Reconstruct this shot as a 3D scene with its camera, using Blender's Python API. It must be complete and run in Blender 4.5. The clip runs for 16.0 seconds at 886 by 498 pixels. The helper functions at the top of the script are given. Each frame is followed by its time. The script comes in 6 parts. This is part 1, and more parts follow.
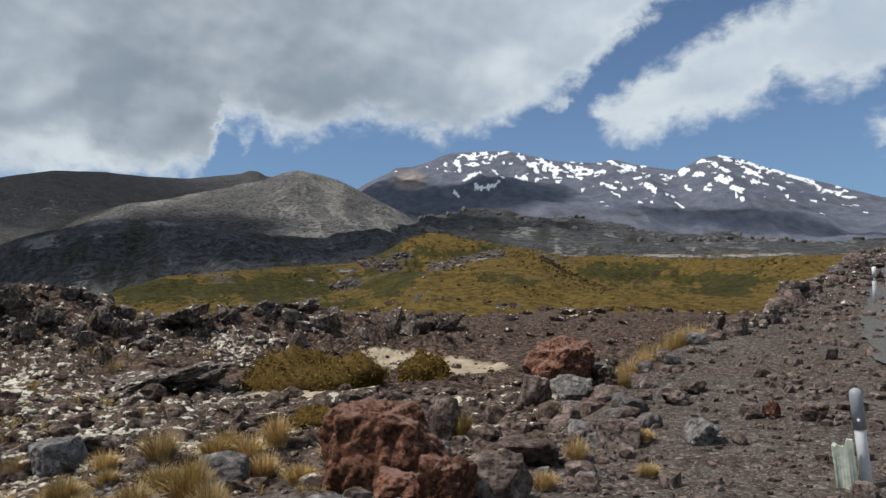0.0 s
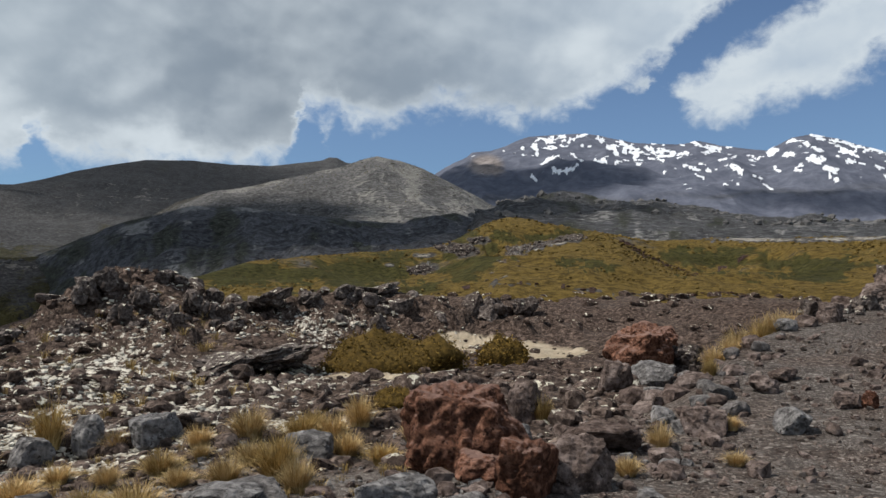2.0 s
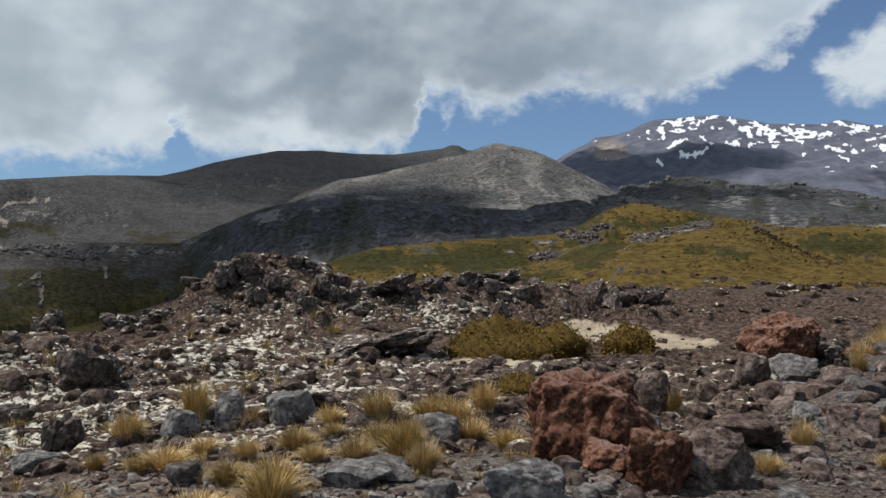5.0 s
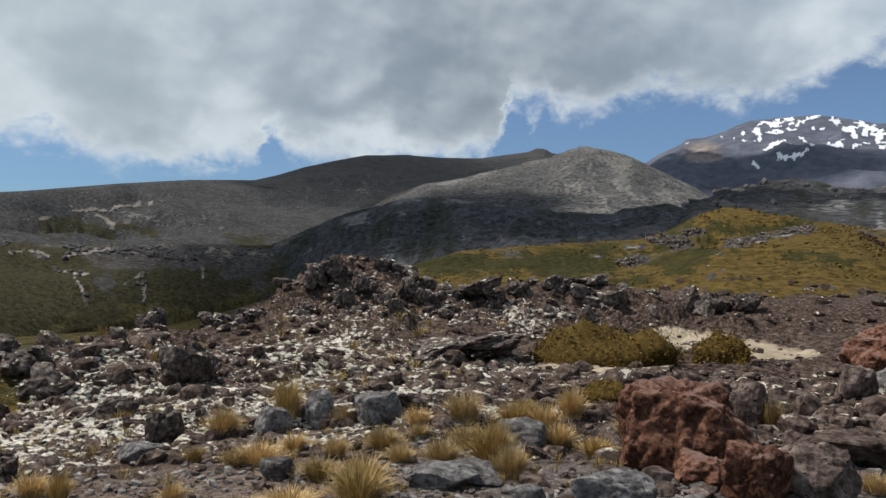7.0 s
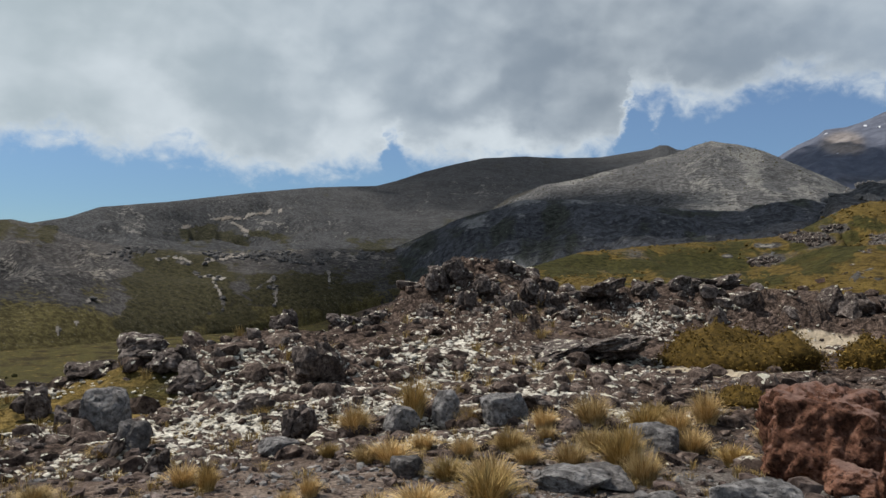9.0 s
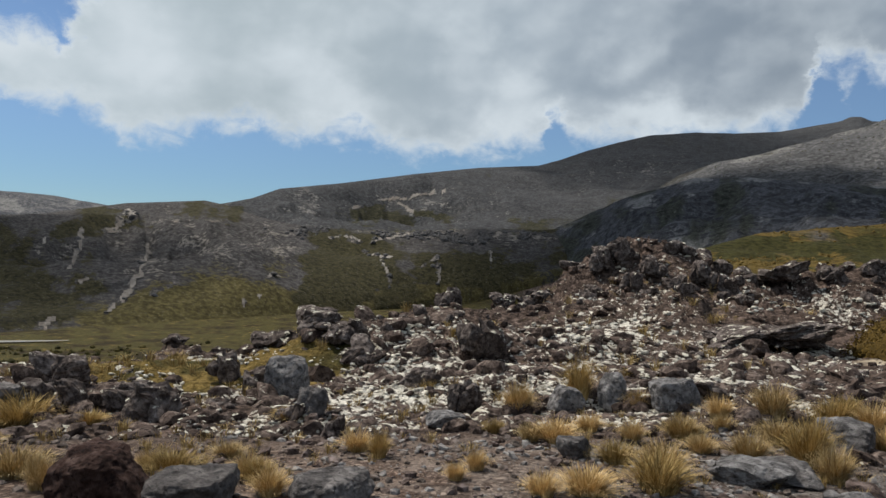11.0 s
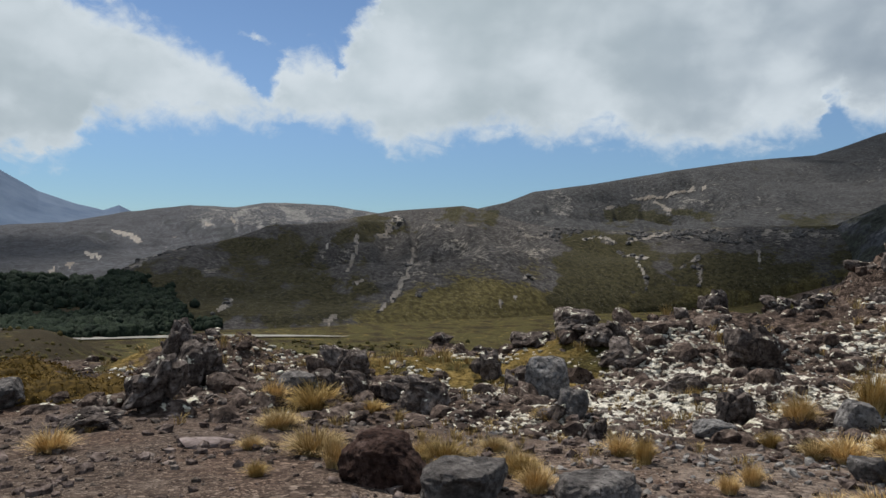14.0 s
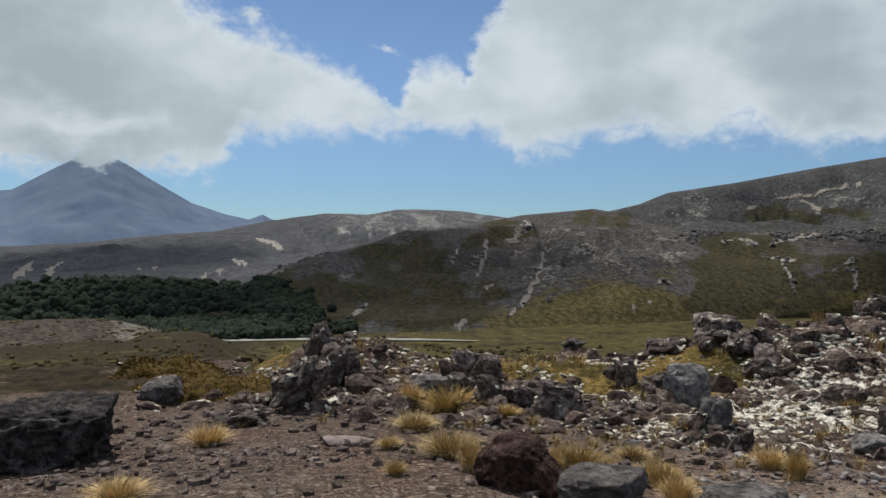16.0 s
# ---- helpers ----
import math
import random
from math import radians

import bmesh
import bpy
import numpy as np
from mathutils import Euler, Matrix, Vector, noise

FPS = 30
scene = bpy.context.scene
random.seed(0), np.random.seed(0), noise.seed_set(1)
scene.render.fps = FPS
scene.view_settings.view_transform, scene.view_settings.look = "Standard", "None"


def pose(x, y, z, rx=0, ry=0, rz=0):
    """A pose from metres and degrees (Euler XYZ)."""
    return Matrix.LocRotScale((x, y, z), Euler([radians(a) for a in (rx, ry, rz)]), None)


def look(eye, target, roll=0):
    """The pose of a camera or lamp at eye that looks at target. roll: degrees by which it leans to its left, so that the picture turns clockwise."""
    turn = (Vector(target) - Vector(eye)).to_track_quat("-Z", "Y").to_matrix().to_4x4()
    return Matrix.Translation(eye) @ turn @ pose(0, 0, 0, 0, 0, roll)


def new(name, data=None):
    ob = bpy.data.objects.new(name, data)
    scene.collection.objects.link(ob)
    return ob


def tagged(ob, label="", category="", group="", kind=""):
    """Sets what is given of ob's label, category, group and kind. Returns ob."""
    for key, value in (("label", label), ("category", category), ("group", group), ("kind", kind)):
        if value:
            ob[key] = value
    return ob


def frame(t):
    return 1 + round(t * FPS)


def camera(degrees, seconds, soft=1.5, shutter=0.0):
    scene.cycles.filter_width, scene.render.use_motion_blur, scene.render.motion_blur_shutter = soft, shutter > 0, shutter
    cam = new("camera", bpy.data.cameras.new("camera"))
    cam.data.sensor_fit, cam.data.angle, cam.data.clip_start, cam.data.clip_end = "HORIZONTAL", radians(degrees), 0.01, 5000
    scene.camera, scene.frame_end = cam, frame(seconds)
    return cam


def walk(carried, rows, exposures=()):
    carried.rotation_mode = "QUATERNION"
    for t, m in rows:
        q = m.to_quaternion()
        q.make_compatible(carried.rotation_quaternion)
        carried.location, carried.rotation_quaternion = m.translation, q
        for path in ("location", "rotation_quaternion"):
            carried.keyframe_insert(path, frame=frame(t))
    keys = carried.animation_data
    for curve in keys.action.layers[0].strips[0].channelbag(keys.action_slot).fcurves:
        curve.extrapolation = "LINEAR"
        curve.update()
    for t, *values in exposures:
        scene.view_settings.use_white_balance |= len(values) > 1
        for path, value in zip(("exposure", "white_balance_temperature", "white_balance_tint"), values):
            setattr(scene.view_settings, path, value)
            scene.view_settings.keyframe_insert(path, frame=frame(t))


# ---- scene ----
cam = camera(61.2, 16.0, soft=1.5)
EYE_ROWS = [
    (0.0, -0.000, 0.000, -0.000, 94.00, 0.00, 0.00),
    (0.5, -0.010, 0.008, -0.003, 93.69, -0.58, 1.23),
    (1.0, -0.017, 0.004, -0.005, 93.47, -0.22, 2.82),
    (1.5, -0.023, -0.001, -0.009, 93.21, -0.11, 4.59),
    (2.0, -0.029, -0.008, -0.012, 92.82, -0.19, 5.90),
    (2.5, -0.043, 0.001, -0.014, 92.49, -0.37, 7.63),
    (3.0, -0.061, 0.015, -0.021, 92.35, -0.61, 9.22),
    (3.5, -0.073, 0.025, -0.022, 92.34, -0.96, 10.65),
    (4.0, -0.081, 0.023, -0.025, 92.13, -0.75, 12.30),
    (6.5, -0.121, 0.027, -0.031, 91.65, -1.28, 19.54),
    (7.0, -0.128, 0.017, -0.032, 91.92, -1.35, 21.54),
    (7.5, -0.134, 0.013, -0.035, 91.88, -1.24, 23.33),
    (8.0, -0.146, 0.003, -0.037, 91.94, -0.96, 25.76),
    (10.5, -0.248, 0.026, -0.071, 90.73, -1.37, 39.46),
    (11.0, -0.256, 0.015, -0.073, 90.14, -1.53, 42.96),
    (11.5, -0.251, -0.000, -0.070, 90.08, -1.79, 45.48),
    (12.0, -0.249, -0.021, -0.071, 89.97, -1.36, 48.89),
    (12.5, -0.254, -0.022, -0.075, 89.85, -1.19, 51.50),
    (13.0, -0.251, -0.042, -0.072, 89.72, -0.91, 56.70),
    (13.5, -0.254, -0.057, -0.070, 89.91, -0.86, 60.39),
    (14.0, -0.250, -0.068, -0.070, 89.89, -0.74, 62.18),
    (14.5, -0.249, -0.083, -0.070, 89.90, -0.96, 64.77),
    (15.0, -0.250, -0.092, -0.072, 90.23, -0.79, 67.84),
    (15.5, -0.247, -0.099, -0.072, 90.37, -0.17, 70.27),
    (16.0, -0.243, -0.109, -0.072, 90.17, -0.15, 72.04),
]
walk(cam, [(t, pose(x, y, z, rx, ry, rz)) for t, x, y, z, rx, ry, rz in EYE_ROWS],
     exposures=[(0.0, 0.0, 6350, 10), (16.0, 0.0, 6350, 10)])

# ---------------------------------------------------------------- sun and sky
# Bearings are degrees to the left of the first view (the +y axis); the eye is the origin.
SUN_BEARING, SUN_HEIGHT = 100.0, 58.0


def heading(bearing, height=0.0):
    b, h = radians(bearing), radians(height)
    return Vector((-math.sin(b) * math.cos(h), math.cos(b) * math.cos(h), math.sin(h)))


sun = new("sun", bpy.data.lights.new("sun", "SUN"))
sun.data.energy, sun.data.angle, sun.data.color = 4.9, radians(0.6), (1.0, 0.94, 0.84)
sun.matrix_world = look(heading(SUN_BEARING, SUN_HEIGHT) * 50, (0, 0, 0))

# edges of the cloud banks: bearing, height
BANK_LOW = [
    (-60, 10), (-40, 17), (-26, 24), (-17.4, 21.5), (-14.1, 19.5), (-11.6, 16.9), (-7.7, 14.6), (-2.5, 12.8), (0.2, 12.4), (3.7, 13.2), (6.3, 13.6), (9.7, 12.3),
    (13.1, 12.1), (14.0, 13.2), (16.6, 13.3), (17.6, 9.3), (22.5, 8.6), (30, 8.0), (33.4, 8.4), (34.5, 10.3), (35.6, 8.2), (42, 7.1), (46.3, 7.3), (50, 8.6),
    (54.8, 7.7), (57.2, 8.9), (60.5, 8.3), (66, 7.1), (69.5, 9.2), (87.2, 8.4), (89, 5.6), (102, 5.5),
]
BANK_HIGH = [
    (-60, 60), (66, 60), (67.2, 19), (69.2, 16.4), (70.2, 14.0), (72.2, 14.4), (74.2, 13.9), (75.2, 11.2), (78.3, 12.9), (81.7, 14.4), (85, 15.8), (87.4, 16.2), (91, 17.8),
    (94, 21), (99, 34), (102, 60),
]
SECOND_LOW = [(-60, 20), (-37, 17), (-31.1, 14.5), (-27.8, 14.1), (-24.6, 14.9), (-21.6, 13), (-17.3, 12.8), (-14.8, 11.3), (-12.3, 12.5), (-11.2, 14.3), (-8, 20), (102, 20)]
SECOND_HIGH = [(-60, 30), (-31, 23), (-25.5, 20.5), (-21.7, 19.7), (-19, 18.3), (-14.9, 16.3), (-11.2, 14.4), (-9, 10), (102, 10)]
# wisps and gaps apart from them: bearing, height, half width, half height, lean, weight
WISPS = [
    (-31.8, 11.0, 2.4, 1.6, 0.2, 2.2), (-9.4, 14.7, 0.9, 0.5, 0.0, 1.9), (76.6, 14.9, 1.5, 0.5, 0.35, 1.7), (86.3, 17.3, 0.9, 0.7, 0.0, 1.6), (15.0, 11.3, 0.5, 1.2, -0.4, 1.2),
    (70.3, 13.2, 0.4, 1.0, 0.0, -0.9), (76.2, 11.8, 0.8, 0.7, 0.8, -1.0), (35.0, 9.7, 0.6, 1.0, 0.0, -1.0), (-12.3, 16.6, 1.4, 0.8, -0.8, -1.2), (69.0, 13.6, 0.6, 0.7, 0.0, -0.8),
    (73.5, 8.7, 1.4, 0.5, 0.0, -0.6),
]
# where the banks are brighter and where greyer: bearing, height, half width, half height, amount
LIT = [
    (-5, 17.5, 3.0, 2.0, 0.45), (-11.5, 20, 3.2, 1.6, 0.45), (26.5, 10.0, 3.8, 1.2, 0.55), (-17, 13.8, 4.0, 2.0, 0.4), (-25, 16.8, 5.0, 2.4, 0.3), (30, 14.2, 2.2, 2.2, 0.22), (22, 13, 1.6, 1.6, 0.2),
    (51.3, 10.9, 2.8, 2.2, 0.42), (38.2, 11.0, 2.6, 2.2, 0.48), (41.6, 15.6, 2.4, 3.0, 0.25), (55, 14.4, 3.2, 2.2, 0.35), (65, 12, 3.0, 2.6, 0.42), (66.5, 16, 2.2, 1.6, 0.35), (72.6, 13, 2.0, 1.4, 0.35),
    (81.5, 10.9, 3.5, 1.6, 0.42), (88.5, 14, 4.0, 2.4, 0.40), (95, 15.5, 4.0, 2.0, 0.25), (97, 8.9, 5.0, 0.9, 0.45),
]
DIM = [
    (22.5, 16.6, 4.2, 1.8, 0.28), (6.5, 15.4, 5.0, 1.6, 0.34), (14, 18, 4.0, 2.2, 0.16), (-0.7, 13.6, 2.6, 0.8, 0.28), (30, 12.0, 2.8, 1.2, 0.24), (46, 14.2, 3.2, 3.2, 0.22), (33.5, 14.4, 2.4, 2.8, 0.22),
    (24, 13.2, 4.0, 2.0, 0.30), (45, 9.2, 2.6, 1.1, 0.26), (59.5, 10.4, 2.6, 1.3, 0.24), (49.4, 14, 2.0, 1.6, 0.15), (89, 10.0, 3.2, 1.4, 0.32), (97.5, 11, 3.5, 1.6, 0.36), (101, 14, 4.0, 2.4, 0.40),
    (39, 16.8, 2.2, 2.0, 0.2), (97.5, 6.3, 4.0, 1.1, 0.75), (60, 17.5, 3.2, 1.6, 0.2), (-20, 15.2, 3.0, 0.6, 0.15),
]
# how grey the bank is within: bearing, tone
GREYS = [(-60, 0.50), (-14, 0.50), (-4, 0.40), (6, 0.33), (18, 0.28), (26, 0.31), (38, 0.40), (48, 0.45), (62, 0.50), (72, 0.54), (90, 0.48), (102, 0.42)]


class Heaven:
    """Cloud banks as nodes in a tree, laid out by the bearing and height of a direction."""

    def __init__(self, nt, way):
        self.nt = nt
        split = self.node("ShaderNodeSeparateXYZ")
        self.put(split.inputs[0], way)
        x, y, z = split.outputs
        self.bearing = self.calc("DEGREES", self.calc("ARCTAN2", self.calc("MULTIPLY", x, -1.0), y))
        self.height = self.calc("DEGREES", self.calc("ARCSINE", z))
        flat = self.node("ShaderNodeCombineXYZ")
        self.put(flat.inputs[0], self.bearing), self.put(flat.inputs[1], self.height)
        self.clouds(way, flat.outputs[0])

    def node(self, kind, operation=""):
        n = self.nt.nodes.new(kind)
        if operation:
            n.operation = operation
        return n

    def put(self, socket, v):
        if isinstance(v, bpy.types.NodeSocket):
            self.nt.links.new(v, socket)
        else:
            socket.default_value = v

    def calc(self, op, a, b=0.0, c=0.0):
        n = self.node("ShaderNodeMath", operation=op)
        for s, v in zip(n.inputs, (a, b, c)):
            self.put(s, v)
        return n.outputs[0]

    def vec(self, op, a, b=(0, 0, 0)):
        n = self.node("ShaderNodeVectorMath", operation=op)
        self.put(n.inputs[0], a), self.put(n.inputs[1], b)
        return n.outputs[0]

    def fine(self, scale, detail, rough, at, distortion=0.0, out=0):
        n = self.node("ShaderNodeTexNoise")
        self.put(n.inputs["Vector"], at)
        self.put(n.inputs["Scale"], scale), self.put(n.inputs["Detail"], detail), self.put(n.inputs["Roughness"], rough)
        self.put(n.inputs["Distortion"], distortion)
        return n.outputs[out]

    def span(self, v, a, b, lo=0.0, hi=1.0):
        n = self.node("ShaderNodeMapRange")
        n.interpolation_type = "SMOOTHSTEP"
        for s, q in zip(n.inputs, (v, a, b, lo, hi)):
            self.put(s, q)
        return n.outputs[0]

    def profile(self, turn, rows, scale):
        n = self.node("ShaderNodeValToRGB")
        self.put(n.inputs[0], turn)
        els = n.color_ramp.elements
        for k, (b, v) in enumerate(rows):
            e = els[k] if k < 2 else els.new(1.0)
            e.position = (b + 60) / 162
        for e, (b, v) in zip(els, rows):
            e.color = (v / scale, v / scale, v / scale, 1)
        return self.calc("MULTIPLY", n.outputs[0], scale)

    def lobe(self, at, b, h, wb, wh, lean=0.0):
        split = self.node("ShaderNodeSeparateXYZ")
        self.put(split.inputs[0], self.vec("SUBTRACT", at, (b, h, 0)))
        u = self.calc("DIVIDE", split.outputs[0], wb)
        v = self.calc("DIVIDE", self.calc("SUBTRACT", split.outputs[1], self.calc("MULTIPLY", split.outputs[0], lean)), wh)
        reach = self.calc("ADD", self.calc("MULTIPLY", u, u), self.calc("MULTIPLY", v, v))
        return self.calc("EXPONENT", self.calc("MULTIPLY", reach, -1.0))

    def clouds(self, way, flat):
        calc, span = self.calc, self.span
        # ragged edges: the place is pushed about by noise before the banks are laid down
        stretch = self.vec("MULTIPLY", flat, (0.10, 0.13, 0.1))
        puffs = self.fine(6.0, 6.0, 0.6, stretch, 0.0, 1)
        at = self.vec("ADD", flat, self.vec("MULTIPLY", self.vec("SUBTRACT", puffs, (0.5, 0.5, 0.5)), (2.6, 2.2, 0)))
        moved = self.node("ShaderNodeSeparateXYZ")
        self.put(moved.inputs[0], at)
        turn, up = calc("DIVIDE", calc("ADD", moved.outputs[0], 60.0), 162.0), moved.outputs[1]

        def bank(low, high):
            return calc("MINIMUM", calc("SUBTRACT", up, self.profile(turn, low, 60.0)), calc("SUBTRACT", self.profile(turn, high, 60.0), up))

        total = calc("MAXIMUM", bank(BANK_LOW, BANK_HIGH), bank(SECOND_LOW, SECOND_HIGH))
        total = calc("MINIMUM", calc("MAXIMUM", calc("MULTIPLY", total, 0.7), -1.5), 1.7)
        for b, h, wb, wh, lean, weight in WISPS:
            total = calc("ADD", calc("MULTIPLY", self.lobe(at, b, h, wb, wh, lean), weight), total)
        # broken cloud higher up and all round, away from the banks
        wide = self.fine(2.2, 6.0, 0.6, way)
        inside = span(calc("ABSOLUTE", calc("SUBTRACT", self.bearing, 22.0)), 84.0, 100.0)
        around = calc("SUBTRACT", calc("MULTIPLY", span(wide, 0.42, 0.6), span(self.height, 3.0, 10.0)), 0.2)
        mixed = calc("MAXIMUM", inside, span(self.height, 24.0, 36.0))
        total = calc("ADD", calc("MULTIPLY", total, calc("SUBTRACT", 1.0, mixed)), calc("MULTIPLY", around, mixed))
        wisps = self.fine(5.0, 10.0, 0.60, stretch, 0.4)
        body = calc("ADD", total, calc("MULTIPLY", calc("SUBTRACT", wisps, 0.5), 2.6))
        self.cover = span(body, -0.6, 1.0)
        # billows are lit from above: each is brighter where the cloud thins upwards
        shifted = self.vec("ADD", stretch, (0.05, 0.11, 0.0))
        heads = calc("SUBTRACT", self.fine(3.6, 4.0, 0.42, stretch, 0.3), self.fine(3.6, 4.0, 0.42, shifted, 0.3))
        thick = calc("ADD", span(calc("ADD", total, calc("MULTIPLY", calc("SUBTRACT", wisps, 0.5), 0.5)), -0.2, 1.7, 0.02, 0.62), calc("MULTIPLY", calc("SUBTRACT", self.fine(1.5, 3.0, 0.45, stretch, 0.2), 0.5), 0.7))
        thick = calc("SUBTRACT", thick, calc("MULTIPLY", heads, 0.42))
        soft = self.vec("ADD", flat, self.vec("MULTIPLY", self.vec("SUBTRACT", self.fine(2.4, 5.0, 0.55, stretch, 0.0, 1), (0.5, 0.5, 0.5)), (6.0, 4.5, 0)))
        for rows, sign in ((LIT, -1.0), (DIM, 0.8)):
            for b, h, wb, wh, amount in rows:
                thick = calc("ADD", calc("MULTIPLY", self.lobe(soft, b, h, wb, wh), sign * amount), thick)
        inner = self.profile(turn, GREYS, 1.0)
        grey = self.node("ShaderNodeCombineXYZ")
        self.put(grey.inputs[0], calc("MULTIPLY", inner, span(self.bearing, 20.0, 60.0, 0.83, 0.86))), self.put(grey.inputs[1], inner), self.put(grey.inputs[2], calc("MULTIPLY", inner, span(self.bearing, 20.0, 60.0, 1.19, 1.07)))
        tone = self.node("ShaderNodeMixRGB")
        self.put(tone.inputs[0], span(thick, -0.1, 1.0)), self.put(tone.inputs[1], (0.65, 0.71, 0.745, 1)), self.put(tone.inputs[2], grey.outputs[0])
        self.tone = tone.outputs[0]


def sky():
    world = bpy.data.worlds.new("sky")
    scene.world = world
    world.use_nodes = True
    nt = world.node_tree
    nt.nodes.clear()
    h = Heaven(nt, nt.nodes.new("ShaderNodeTexCoord").outputs["Generated"])
    air = h.node("ShaderNodeTexSky")
    air.sky_type, air.sun_disc = "NISHITA", False
    air.sun_elevation, air.sun_rotation = radians(SUN_HEIGHT), radians(-SUN_BEARING)
    air.altitude, air.air_density, air.dust_density, air.ozone_density = 1600, 1.0, 0.3, 1.5
    blue = h.vec("SCALE", air.outputs[0])
    blue.node.inputs["Scale"].default_value = 0.088
    low_air = h.node("ShaderNodeMixRGB")
    low_air.blend_type = "MULTIPLY"
    h.put(low_air.inputs[0], h.span(h.height, 14.0, 0.0)), h.put(low_air.inputs[1], blue), h.put(low_air.inputs[2], (0.59, 0.71, 0.775, 1))
    away = h.vec("SCALE", h.vec("MULTIPLY", low_air.outputs[0], (0.93, 0.99, 1.04)))
    h.put(away.node.inputs["Scale"], h.span(h.bearing, 70.0, -15.0, 1.0, 1.03))
    mix = h.node("ShaderNodeMixRGB")
    h.put(mix.inputs[0], h.cover), h.put(mix.inputs[1], away), h.put(mix.inputs[2], h.tone)
    low = h.node("ShaderNodeMixRGB")
    h.put(low.inputs[0], h.span(h.height, -3.0, 0.0)), h.put(low.inputs[1], (0.1, 0.1, 0.1, 1)), h.put(low.inputs[2], mix.outputs[0])
    back = h.node("ShaderNodeBackground")
    h.put(back.inputs["Color"], low.outputs[0]), h.put(back.inputs["Strength"], 1.0)
    nt.links.new(back.outputs[0], h.node("ShaderNodeOutputWorld").inputs[0])


sky()


def cap_cloud():
    """The low end of the cloud bank, hanging before the summit of the far cone."""
    m = bpy.data.materials.new("cap_cloud")
    m.use_nodes = True
    nt = m.node_tree
    nt.nodes.clear()
    at = nt.nodes.new("ShaderNodeNewGeometry").outputs["Position"]
    unit = nt.nodes.new("ShaderNodeVectorMath")
    unit.operation = "NORMALIZE"
    nt.links.new(at, unit.inputs[0])
    h = Heaven(nt, unit.outputs[0])
    glow, clear, mix = h.node("ShaderNodeEmission"), h.node("ShaderNodeBsdfTransparent"), h.node("ShaderNodeMixShader")
    h.put(glow.inputs[0], h.tone)
    edge = h.calc("MULTIPLY", h.span(h.bearing, 87.5, 89.5), h.span(h.height, 9.6, 8.4))
    h.put(mix.inputs[0], h.calc("MULTIPLY", h.span(h.cover, 0.45, 0.95), edge))
    nt.links.new(clear.outputs[0], mix.inputs[1]), nt.links.new(glow.outputs[0], mix.inputs[2])
    nt.links.new(mix.outputs[0], h.node("ShaderNodeOutputMaterial").inputs[0])
    vs, fs = [], []
    for k in range(31):
        for e in (4.6, 7.0, 9.8):
            vs.append(heading(86 + k, 0) * 2900 + Vector((0, 0, 2900 * math.tan(radians(e)))))
    for k in range(30):
        for j in range(2):
            i = 3 * k + j
            fs.append((i, i + 3, i + 4, i + 1))
    me = bpy.data.meshes.new("backdrop")
    me.from_pydata(vs, [], fs)
    me.materials.append(m)
    tagged(new("backdrop", me), "white cloud base hiding the summit of the far cone", "cloud", kind="structure")


cap_cloud()

